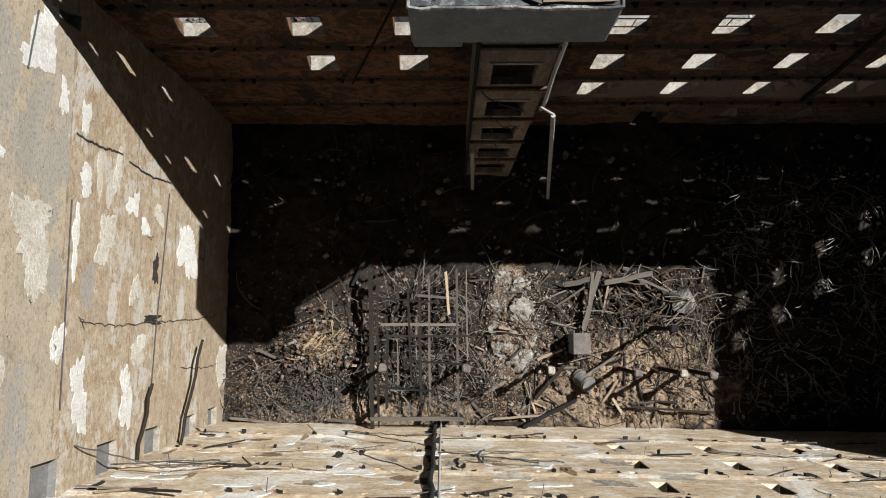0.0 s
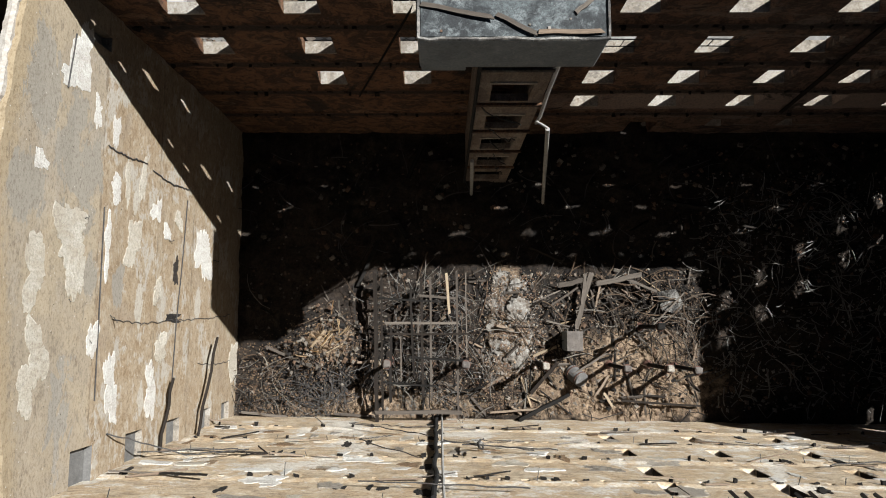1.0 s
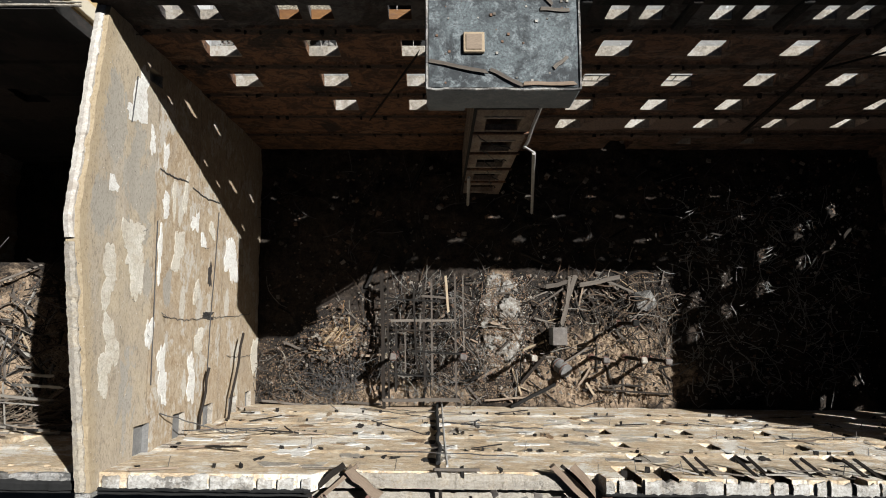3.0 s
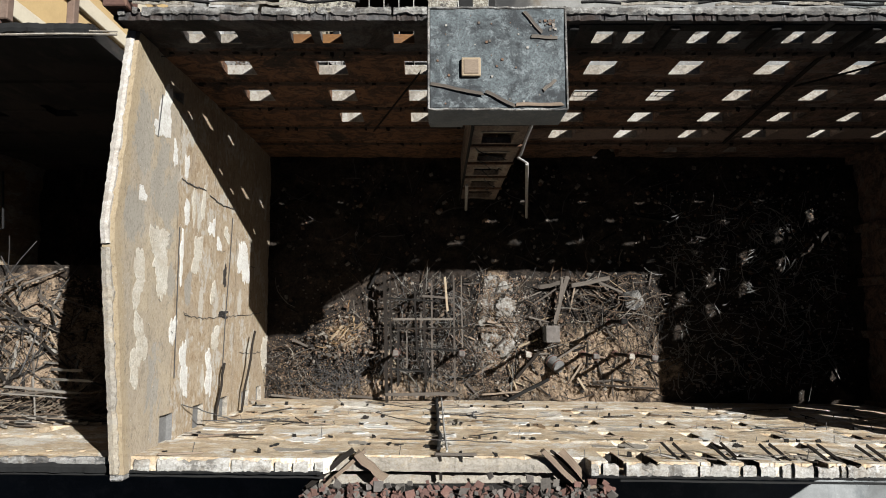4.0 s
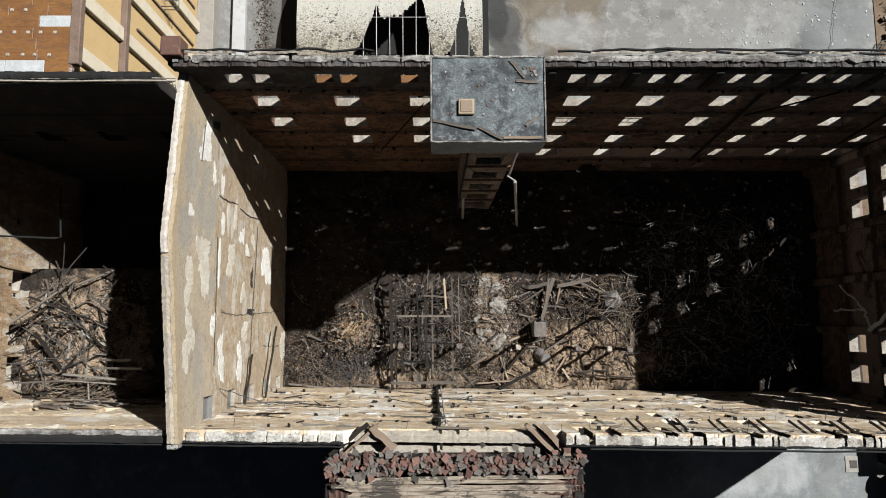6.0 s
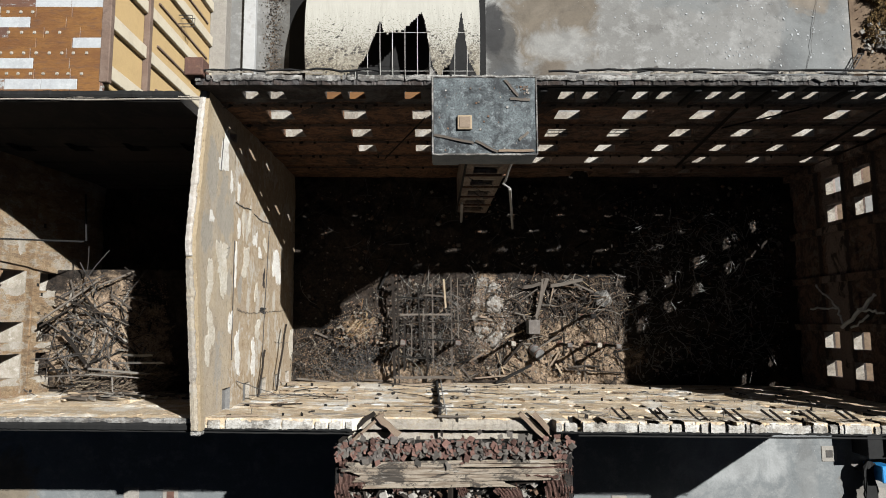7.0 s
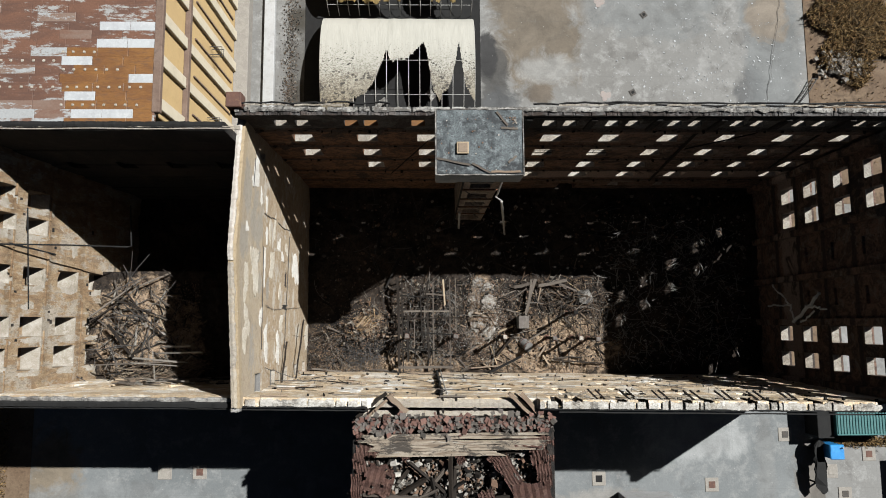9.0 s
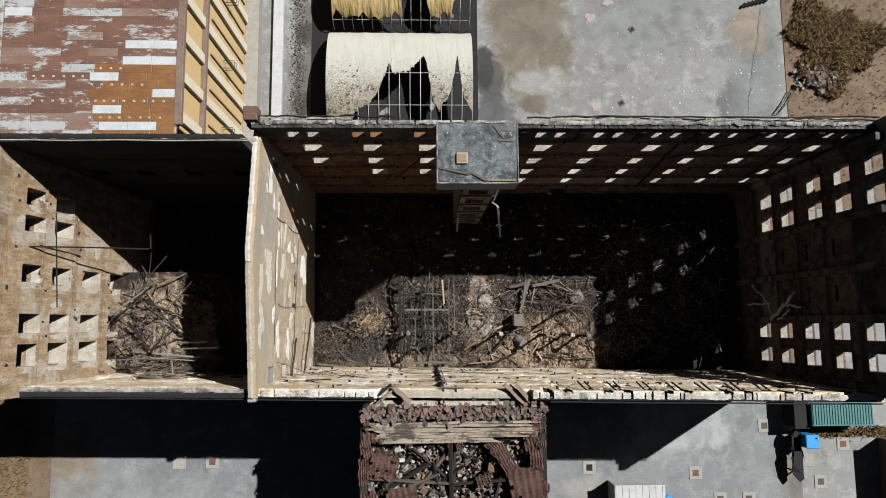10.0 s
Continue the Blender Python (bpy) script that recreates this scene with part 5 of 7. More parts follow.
# torn red roof sheets
for k, (x, y, w, h, tilt) in enumerate(((-4.9, -8.4, 1.3, 1.9, 0.1), (4.2, -8.35, 2.6, 0.8, -0.1), (5.3, -9.0, 1.1, 2.0, 0.2), (-4.2, -10.6, 1.8, 1.9, -0.3), (4.9, -11.8, 2.2, 2.4, 0.15), (3.6, -10.4, 0.9, 2.4, 0.5), (-3.0, -12.8, 2.0, 1.6, 0.2), (1.2, -13.4, 1.4, 1.5, -0.4), (-5.1, -13.2, 1.0, 2.0, 0.1), (2.8, -9.6, 0.7, 1.2, 0.7), (-5.0, -7.9, 1.0, 1.1, 0.05), (3.4, -8.0, 3.0, 0.5, 0.05), (5.6, -7.9, 0.9, 1.3, -0.1), (-5.3, -9.6, 0.8, 1.2, 0.2), (5.6, -10.4, 0.9, 1.6, 0.1), (0.6, -9.3, 0.5, 0.9, 0.4), (-5.45, -11.0, 0.7, 1.7, 0.0), (-5.4, -14.6, 0.8, 1.8, 0.1), (5.95, -9.0, 0.7, 1.6, 0.0), (5.9, -12.6, 0.8, 1.9, -0.05), (5.95, -14.8, 0.7, 1.6, 0.1), (-5.4, -16.5, 0.8, 1.7, 0.0), (2.2, -11.6, 1.0, 0.8, 0.3), (-1.6, -13.9, 1.2, 0.9, 0.9), (-2.6, -9.2, 0.5, 0.7, 0.2))):
    bm = bmesh.new()
    n = 10
    rows = []
    for j in range(n + 1):
        e = 1 + (rnd.uniform(-0.25, 0.1) if j in (0, n) else 0)
        rows.append([bm.verts.new((w * (i / n - 0.5) + rnd.uniform(-0.03, 0.03), h * (j / n - 0.5) * (1 if 0 < j < n else rnd.uniform(0.75, 1.1)), 0.03 * math.cos(i * math.pi) + 0.08 * math.sin(j * 1.1 + k))) for i in range(n + 1)])
    for j in range(n):
        for i in range(n):
            if rnd.random() > (0.22 if i in (0, n - 1) or j in (0, n - 1) else 0.03):
                bm.faces.new((rows[j][i], rows[j][i + 1], rows[j + 1][i + 1], rows[j + 1][i]))
    bmesh.ops.solidify(bm, geom=bm.faces[:], thickness=0.02)
    ob = part("roof_sheet", bm, M["brick_red"], block, "torn red painted roof sheet")
    ob.matrix_basis = Matrix.Translation((x, y, 17.25 + 0.15 * math.sin(k * 2))) @ Euler((rnd.uniform(-0.15, 0.15), rnd.uniform(-0.15, 0.15), tilt)).to_matrix().to_4x4()
# charred rafters that fell into the block
for k in range(34):
    x, y, a, l = rnd.uniform(PX0 + 0.8, PX1 - 0.8), rnd.uniform(-16, -8.9), rnd.uniform(0, math.pi), rnd.uniform(1.4, 4.2)
    if k in (0, 1, 2, 3):
        p, q = (((-5.9, -11.4, 17.0), (0.2, -11.9, 16.7)), ((0.3, -11.9, 16.9), (5.4, -11.5, 17.0)), ((0.05, -8.8, 17.2), (0.1, -13.5, 16.6)), ((-2.4, -9.6, 17.1), (-0.2, -11.6, 16.6)))[k]
    else:
        d = Vector((math.cos(a), math.sin(a), 0)) * l / 2
        p, q = Vector((x, y, 16.2 + rnd.uniform(0, 0.7))) - d, Vector((x, y, 16.2 + rnd.uniform(0, 0.9))) + d
        p.x, q.x = max(PX0 + 0.5, min(PX1 - 0.5, p.x)), max(PX0 + 0.5, min(PX1 - 0.5, q.x))
    again("rafter", timber_mesh("rafter", rnd.uniform(0.12, 0.26), rnd.uniform(0.12, 0.24), M["char" if k % 5 else "grey_wood"], 200 + k), block, bar_matrix(p, q, rnd.uniform(0, 1)))


def crumbs(name, label, material, count, spot, lo, hi, seed, flat=0.6):
    """Loose lumps joined into one mesh; spot(rnd) gives each one's place."""
    rnd = random.Random(seed)
    verts, faces = [], []
    for _ in range(count):
        p = spot(rnd)
        s = lo * (hi / lo) ** (rnd.random() ** 1.6)
        r = Euler((rnd.uniform(-0.5, 0.5), rnd.uniform(-0.5, 0.5), rnd.uniform(0, 6.28))).to_matrix()
        k = len(verts)
        sx, sy, sz = s * rnd.uniform(0.6, 1.4), s * rnd.uniform(0.6, 1.4), s * rnd.uniform(0.5, 1.1) * flat
        for c in ((-1, -1, -1), (1, -1, -1), (1, 1, -1), (-1, 1, -1), (-1, -1, 1), (1, -1, 1), (1, 1, 1), (-1, 1, 1)):
            q = 0.75 if c[2] > 0 else 1.0
            w = r @ Vector((c[0] * sx * q * rnd.uniform(0.7, 1.1), c[1] * sy * q * rnd.uniform(0.7, 1.1), c[2] * sz))
            verts.append((p[0] + w.x, p[1] + w.y, p[2] + w.z))
        faces += [tuple(k + i for i in f) for f in ((3, 2, 1, 0), (4, 5, 6, 7), (0, 1, 5, 4), (1, 2, 6, 5), (2, 3, 7, 6), (3, 0, 4, 7))]
    me = bpy.data.meshes.new(name)
    me.from_pydata(verts, [], faces)
    me.materials.append(material)
    return tagged(new(name, me), label, "rubble", "", "stuff")


crumbs("roof_debris", "grey and white plaster rubble inside the burnt stair block", M["pale_chips"], 5200, lambda r: (r.uniform(PX0 + 0.5, PX1 - 0.5), r.uniform(-17, -8.8), 15.6 + 1.0 * r.random()), 0.03, 0.24, 41)
crumbs("roof_cinders", "black cinders inside the burnt stair block", M["twigs"], 1600, lambda r: (r.uniform(PX0 + 0.5, PX1 - 0.5), r.uniform(-17, -8.6), 15.7 + 1.0 * r.random()), 0.04, 0.22, 42)
# beams thrown over the gap in the wall
for k, (a, b, w, mt) in enumerate((((-5.5, -6.95, 17.3), (-3.7, -5.5, 17.5), 0.2, "char"), ((-4.9, -7.0, 17.2), (-3.3, -5.6, 17.4), 0.16, "brown_wood"), ((-3.6, -5.7, 17.5), (-2.5, -6.7, 17.2), 0.3, "brown_wood"), ((3.6, -5.6, 17.5), (5.1, -7.2, 17.3), 0.2, "brown_wood"),
                                ((4.3, -5.6, 17.5), (5.7, -7.2, 17.3), 0.28, "brown_wood"), ((3.9, -5.6, 17.35), (5.4, -7.0, 17.1), 0.12, "char"), ((-0.4, -5.8, 17.2), (-0.35, -6.8, 17.0), 0.12, "char"), ((0.4, -5.7, 17.15), (0.45, -6.5, 17.05), 0.14, "char"),
                                ((-0.6, -5.75, 17.25), (1.0, -5.8, 17.2), 0.1, "grey_wood"))):
    ob = new("roof_beam", timber_mesh("roof_beam", w, min(w, 0.22), M[mt], 300 + k))
    ob.matrix_basis = bar_matrix(a, b)
    tagged(ob, "broken timber beam lying over the gap in the wall", "beam", "broken roof beams")
known = set(scene.objects)
# short joist stumps on the south wall head east of the gap
for k in range(14):
    u = 8.6 + 1.96 * (k // 2) + 0.45 * (k % 2)
    if u < EAST - 0.8:
        ob = new("joist_stump", timber_mesh("joist_stump", 0.10, 0.12, M["char"], 330 + k))
        ob.matrix_basis = bar_matrix((u - 0.1, -5.55, 16.5), (u + 0.5, -6.3, 17.7))
        tagged(ob, "charred joist stump leaning on the wall head", "joist", "charred joist stumps")

settle(known, TURN)

# ---- neighbouring building with rusty roof ----
NX0, NX1, NY0, NZ = -28.9, -17.6, 11.15, 19.0
house = root("rusty_roof_house", "tall ochre house with cream pilasters and a rusty sheet roof", "building")
part("wall", slab_mesh(NX0 - 30, NX1 - 0.05, NY0 + 0.0, 75, 0, NZ - 0.3, 0.05), M["facade"], house, "ochre painted facade")
roof = part("roof", slab_mesh(NX0 - 30, NX1 + 0.1, NY0 - 1.0, 75, NZ - 0.3, NZ - 0.02, 0.04), M["roof_rust"], house, "rusty sheet roof")
part("gutter_walk", slab_mesh(NX0 - 0.9, NX0 + 0.1, NY0, 60, NZ - 0.01, NZ + 0.12, 0.03), M["roof_grey"], house, "grey flaking gutter walk")
for z, d, h in ((NZ - 0.35, 0.42, 0.4), (13.9, 0.3, 0.45), (2.1, 1.15, 1.3)):
    part("cornice", slab_mesh(NX1 - 0.06, NX1 + d, NY0 + (-0.02 if z > 15 else 0.3), 75, z, z + h, 0.04), M["cornice" if z > 5 else "slab"], house, "projecting brown cornice")
k = 0
y = NY0 + 0.4
while y < 40:
    part("pilaster", slab_mesh(NX1 - 0.06, NX1 + 0.2, y, y + 0.75, 14.36, NZ - 0.36, 0.03), M["stripe"], house, "cream painted pilaster")
    part("pilaster", slab_mesh(NX1 - 0.06, NX1 + 0.2, y, y + 0.75, 3.41, 13.89, 0.03), M["stripe"], house, "cream painted pilaster")
    if k % 2 == 0:
        bm = bmesh.new()
        for zz in (9.0, 9.45):
            tube(bm, [(NX1, y + 1.7, zz), (NX1 + 0.9, y + 1.7, zz), (NX1 + 0.9, y + 2.3, zz), (NX1, y + 2.3, zz)], 0.035, 4)
        part("bracket", bm, M["rod"], house, "rusty wall bracket")
    bm = slab_mesh(NX1 - 0.05, NX1 + 0.06, y + 1.5, y + 1.62, 4.0, 12.5, 0.01)
    part("drain_pipe", bm, M["cornice"], house)
    y += 2.75
    k += 1
rnd = random.Random(6)
sheets = {mt: mesh_of("roof_tin", slab_mesh(0, 1, 0, 0.56, 0, 0.025, 0.012), M[mt]) for mt in ("roof_rust", "roof_white", "roof_orange", "roof_grey")}
for row in range(38):
    y = NY0 - 0.95 + 0.545 * row
    x, col = NX0 + 0.12, 0
    while x < NX1 - 0.1:
        l = rnd.uniform(1.7, 2.3) if x < -23.1 else (NX1 - 0.02 + 23.1) / 3
        l = min(l, NX1 + 0.02 - x)
        near = x > -23.2
        if near and row < 15:
            mt = "roof_white" if (row, int((x + 23.11) / 1.8)) in ((1, 0), (1, 1), (3, 0), (5, 2), (7, 0), (9, 1), (9, 2), (11, 1), (11, 2)) else ("roof_orange" if row < 9 else "roof_rust")
        elif row < 3:
            mt = "roof_grey"
        else:
            mt = "roof_grey" if rnd.random() < 0.36 else ("roof_white" if rnd.random() < 0.04 else "roof_rust")
        again("roof_tin", sheets[mt], roof, Matrix.Translation((x, y, NZ - 0.01 + rnd.uniform(0, 0.012))) @ Euler((rnd.uniform(0.0, 0.02), 0, 0)).to_matrix().to_4x4() @ Matrix.Diagonal((l - 0.015, 1, 1, 1)))
        x += l
rivet = mesh_of("rivet", slab_mesh(-0.08, 0.08, -0.08, 0.08, 0, 0.05, 0.035), M["cream_plaster"])
for row, a, b in ((2, -22.9, -18.1), (4, -22.7, -18.1), (6, -22.9, -19.3), (7, -28.5, -23.5), (4, -28.5, -23.5), (8, -23.0, -21.0)):
    x = a
    while x < b:
        again("rivet", rivet, roof, Matrix.Translation((x + rnd.uniform(-0.05, 0.05), NY0 - 0.67 + 0.545 * row, NZ + 0.01)))
        x += 0.62
known = set(scene.objects)
thing("white_kerb_wall", slab_mesh(-15.9, -14.95, 11.9, 60, -0.1, 0.5, 0.04), M["white_paint"], "low white painted wall along the house", "wall", "structure")
settle(known)
bm = slab_mesh(-12.95, -12.05, 11.1, 12.0, 19.2, 20.15, 0.04)
stack = thing("chimney_cap", bm, M["rust"], "rusty steel chimney cap on the wall corner", "chimney")
part("pipe_stub", slab_mesh(-12.9, -12.2, 10.9, 11.5, 18.6, 19.4, 0.05), M["tar"], stack)

# ---- tents ----
known = set(scene.objects)


def vault(name, label, x0, x1, y0, y1, h, material, gone, group, crumple, ribs=15):
    """A tunnel tent along x: cloth with torn parts over steel hoops."""
    cx, cy, hw = (x0 + x1) / 2, (y0 + y1) / 2, (y1 - y0) / 2
    tent = root(name, label, "tent", (cx, cy, 0), group)

    def at(x, s, lift=0.0):
        t = math.pi * s
        return (x - cx, -math.cos(t) * (hw + lift), math.sin(t) ** 0.8 * (h + lift))

    nx, ns = 220, 90
    bm = bmesh.new()
    grid = [[bm.verts.new(at(x0 + (x1 - x0) * i / nx + 0.0, j / ns, crumple * noise.fractal(Vector((i * 0.06, j * 0.03, y0)), 0.8, 2.0, 5))) for j in range(ns + 1)] for i in range(nx + 1)]
    for i in range(nx):
        for j in range(ns):
            if not gone(x0 + (x1 - x0) * (i + 0.5) / nx, (j + 0.5) / ns):
                bm.faces.new((grid[i][j], grid[i + 1][j], grid[i + 1][j + 1], grid[i][j + 1]))
    bmesh.ops.delete(bm, geom=[v for v in bm.verts if not v.link_faces], context="VERTS")
    bmesh.ops.solidify(bm, geom=bm.faces[:], thickness=0.02)
    part("cloth", bm, material, tent, "torn tarpaulin cloth")
    for i in range(ribs):
        bm = bmesh.new()
        x = x0 + (x1 - x0) * i / (ribs - 1)
        tube(bm, [at(x, k / 20, -0.06) for k in range(21)], 0.03, 5)
        part("hoop", bm, M["galv"], tent, "thin steel hoop")
    for s in (0.12, 0.3, 0.5, 0.7, 0.88):
        bm = bmesh.new()
        tube(bm, [at(x0, s, -0.08), at(x1, s, -0.08)], 0.025, 5)
        part("purlin", bm, M["galv"], tent)
    return tent


TORN = ((-10.5, 0.08), (-8.4, 0.12), (-7.9, 0.25), (-6.9, 0.30), (-6.2, 0.33), (-5.5, 0.42), (-4.75, 0.56), (-4.4, 0.50), (-3.2, 0.50), (-2.5, 0.54), (-1.56, 0.61), (-1.2, 0.52), (-0.7, 0.32), (-0.2, 0.27), (0.4, 0.33), (0.8, 0.38), (1.2, 0.50), (1.48, 0.61), (1.75, 0.48), (2.1, 0.34), (3.0, 0.25))


def torn_front(x, s):
    """Burnt away from the south foot up to a ragged line."""
    for (xa, sa), (xb, sb) in zip(TORN, TORN[1:]):
        if xa <= x < xb:
            return s < sa + (sb - sa) * (x - xa) / (xb - xa) + 0.02 * noise.fractal(Vector((x * 2.5, 0, 0)), 0.8, 2.0, 4)
    return False


vault("burnt_tent", "cream tunnel tent speckled with soot and burnt open", -10.4, 2.85, 16.0, 25.8, 3.4, M["tent"], torn_front, "tunnel tents", 0.03)
vault("yellow_tent", "yellow tunnel tent with a torn open middle", -10.1, 2.75, 26.4, 35.2, 3.4, M["tent_yellow"],
      lambda x, s: (-3.9 + 0.35 * math.sin(s * 9) < x < -1.1 + 0.25 * math.sin(s * 14)) or (x > 1.0 + 1.1 * s + 0.5 * noise.noise(Vector((x * 2, s * 8, 0))) and s < 0.55) or s < 0.16 + 0.1 * noise.noise(Vector((x * 1.3, 0, 3))), "tunnel tents", 0.16)
# flat near-black slab below both tents, wider than they are
thing("tent_ground_slab", slab_mesh(-12.3, 3.6, 15.4, 34.5, 0.0, 0.03, 0.01), M["tar"], "near-black slab of ground under the tents", "ground", "structure")
rnd = random.Random(31)
for k in range(9):
    a = Vector((rnd.uniform(-8, 2), rnd.uniform(16, 19), 0.2))
    ob = new("tent_scrap", timber_mesh("tent_scrap", rnd.uniform(0.2, 0.8), 0.05, M["coping" if k % 2 else "grey_wood"], 400 + k))
    ob.matrix_basis = bar_matrix(a, a + Vector((rnd.uniform(-1, 1), rnd.uniform(-1, 1), 0.3)))
    tagged(ob, "pale burnt scrap lying in the tent", "scrap", "burnt scraps")

# ---- yard north ----


def stain(name, label, cx, cy, w, h, material, seed, z=0.02):
    rnd = random.Random(seed)
    n, k1, k2 = 40, rnd.uniform(0, 6), rnd.uniform(0, 6)
    bm = bmesh.new()
    rim = []
    for k in range(n):
        t = 2 * math.pi * k / n
        r = 1 + 0.18 * math.sin(3 * t + k1) + 0.12 * math.sin(5 * t + k2) + rnd.uniform(-0.1, 0.1)
        rim.append((cx + w / 2 * r * math.cos(t), cy + h / 2 * r * math.sin(t)))
    top = [bm.verts.new((x, y, z)) for x, y in rim]
    low = [bm.verts.new((x, y, -0.05)) for x, y in rim]
    bm.faces.new(top)
    for k in range(n):
        bm.faces.new((top[k], low[k], low[(k + 1) % n], top[(k + 1) % n]))
    return thing(name, bm, material, label, "ground", "structure")




def drain_cover(x, y, size, frame_mt, lid_mt, label, turn=0.0):
    d = root("drain_cover", label, "drain cover", (x, y, 0.012), "drain covers")
    d.rotation_euler.z = turn
    rim = part("frame", slab_mesh(-size / 2, size / 2, -size / 2, size / 2, -0.02, 0.05, 0.02), M[frame_mt], d)
    s = size * 0.24
    part("grate", slab_mesh(-s, s, -s, s, 0.03, 0.07, 0.01), M[lid_mt], rim, "cast iron grate")
    return d


for x, y, t in ((18.7, 26.7, 0.6), (17.4, 19.3, 0.5)):
    drain_cover(x, y, 0.55, "iron", "tar", "small dark iron drain cover in the concrete", t)
for x, y in ((14.6, 27.9), (14.9, 19.0), (16.4, 29.5)):
    stain("pink_mark", "faded pink paint mark on the concrete", x, y, 1.0, 0.8, blotch("faded_pink_paint", ((0.27, 0.225, 0.21), (0.25, 0.22, 0.21), (0.24, 0.225, 0.215)), 2.0).m, int(x), 0.03)
for x, y, lid in ((29.4, -11.1, "iron"), (-20.4, -13.7, "rust"), (-23.3, -13.7, "slab"), (22.85, -15.2, "rust"), (33.2, -14.2, "slab"), (34.3, -16.1, "iron"), (36.6, -12.8, "rust"), (25.0, -17.5, "iron"), (27.6, -17.5, "iron"), (13.2, -14.6, "tar")):
    drain_cover(x, y, 1.15, "slab", lid, "pale concrete drain slab with an iron grate")
crumbs("yard_litter", "small white litter scattered over the concrete yard", M["roof_white"], 700, lambda r: (min(33, max(4, r.gauss(24, 5))), min(34, max(13, r.gauss(21.5, 4))), 0.02), 0.015, 0.095, 51, 0.25)
crumbs("kerb_rubble", "pale broken rubble heaped by the bush", M["ash"], 420, lambda r: (36.9 + r.gauss(0, 0.9), 21.8 + r.gauss(0, 0.6), 0.1 + 0.5 * r.random()), 0.06, 0.26, 52)
crumbs("dirt_line", "dirt and weeds gathered along the white wall", M["twigs"], 2600, lambda r: (-13.6 + r.gauss(0, 0.4), r.choice((16.5, 20.0, 24.5, 29.0)) + r.gauss(0, 1.6), 0.03), 0.02, 0.07, 53)


def blades(name, label, spot, count, tall, seed, width=0.05):
    """Dry grass: bent blades joined into one mesh."""
    rnd = random.Random(seed)
    verts, faces = [], []
    for _ in range(count):
        x, y, s = spot(rnd)
        a, h, b = rnd.uniform(0, 6.28), tall * s * rnd.uniform(0.5, 1.2), rnd.uniform(0.15, 0.8)
        d, e = Vector((math.cos(a), math.sin(a), 0)), Vector((-math.sin(a), math.cos(a), 0))
        k = len(verts)
        for f, g, w in ((0, 0, 1), (0.5 * b * 0.4, 0.6, 0.8), (b, 1.0, 0.15)):
            for sgn in (-1, 1):
                p = Vector((x, y, 0)) + d * h * f + e * sgn * width * w + Vector((0, 0, h * g))
                verts.append(tuple(p))
        faces += [(k, k + 1, k + 3, k + 2), (k + 2, k + 3, k + 5, k + 4)]
    me = bpy.data.meshes.new(name)
    me.from_pydata(verts, [], faces)
    me.materials.append(M["grass"])
    return tagged(new(name, me), label, "grass", "", "stuff")


def bush_spot(r):
    a, q = r.uniform(0, 6.28), r.random() ** 0.6
    rr = 1 + 0.25 * math.sin(3 * a + 1) + 0.15 * math.sin(7 * a)
    return 38.4 + 4.4 * q * rr * math.cos(a), 25.2 + 4.3 * q * rr * math.sin(a), 1.1 - 0.5 * q


blades("dry_bush", "brown dry scrub growing beside the yard", bush_spot, 9000, 1.1, 61, 0.05)
blades("dry_weeds", "dry weeds on the bare earth", lambda r: (r.uniform(34, 52), r.uniform(12, 40), 0.35), 3000, 0.8, 62, 0.05)
blades("border_weeds", "dry grass along the asphalt edge", lambda r: (-36.3 - abs(r.gauss(0, 2.5)), r.uniform(-30, -8), 0.4), 3500, 0.8, 63, 0.05)
blades("green_weeds", "green and yellow weeds growing beside the container", lambda r: (r.uniform(32.8, 42), -11.7 + r.gauss(0, 0.22), 0.5), 1600, 0.7, 64, 0.05)
ladder = root("iron_ladder", "bent iron ladder lying at the edge of the yard", "ladder", (33.2, 19.2, 0.15))
for s in (-0.22, 0.22):
    bm = bmesh.new()
    tube(bm, [(-0.9 + s, -1.0, 0), (0.1 + s, 0.2, 0.15), (0.8 + s, 1.3, 0.25)], 0.05, 5)
    part("rail", bm, M["rod"], ladder)
for k in range(6):
    bm = bmesh.new()
    f = k / 5
    tube(bm, [(-0.9 + 1.7 * f - 0.22, -1.0 + 2.3 * f, 0.05 + 0.2 * f), (-0.9 + 1.7 * f + 0.22, -1.0 + 2.3 * f, 0.05 + 0.2 * f)], 0.03, 4)
    part("rung", bm, M["rod"], ladder)
bm = bmesh.new()
tube(bm, sag((29.6, 18.0, 0.1), (31.6, 29.0, 0.1), 16, 0.0, 0.1, random.Random(3)), 0.016, 4)
thing("ground_cable", bm, M["rod"], "thin black cable lying across the yard", "cable")
bm = bmesh.new()
for k in range(7):
    tube(bm, [(29.6 + 0.4 * k, 29.0 + 0.1 * k, 0.15), (29.9 + 0.4 * k, 29.3 + 0.12 * k, 0.35)], 0.14, 5)
thing("scrap_roll", bm, M["tar"], "black tarred scrap lying on the concrete", "scrap")

# ---- yard south ----
teal = root("steel_container", "teal corrugated steel container standing in the yard", "container", (35.2, -9.8, 0))
part("body", slab_mesh(-2.75, 2.75, -0.95, 0.95, 0.05, 2.5, 0.04), M["teal"], teal)
for k in range(22):
    part("roof_rib", slab_mesh(-2.66 + 0.25 * k, -2.54 + 0.25 * k, -0.92, 0.92, 2.48, 2.56, 0.02), M["teal"], teal)
for s in (-1, 1):
    part("side_rail", slab_mesh(-2.78, 2.78, s * 0.95 - 0.06, s * 0.95 + 0.06, 2.44, 2.58, 0.02), M["teal"], teal)
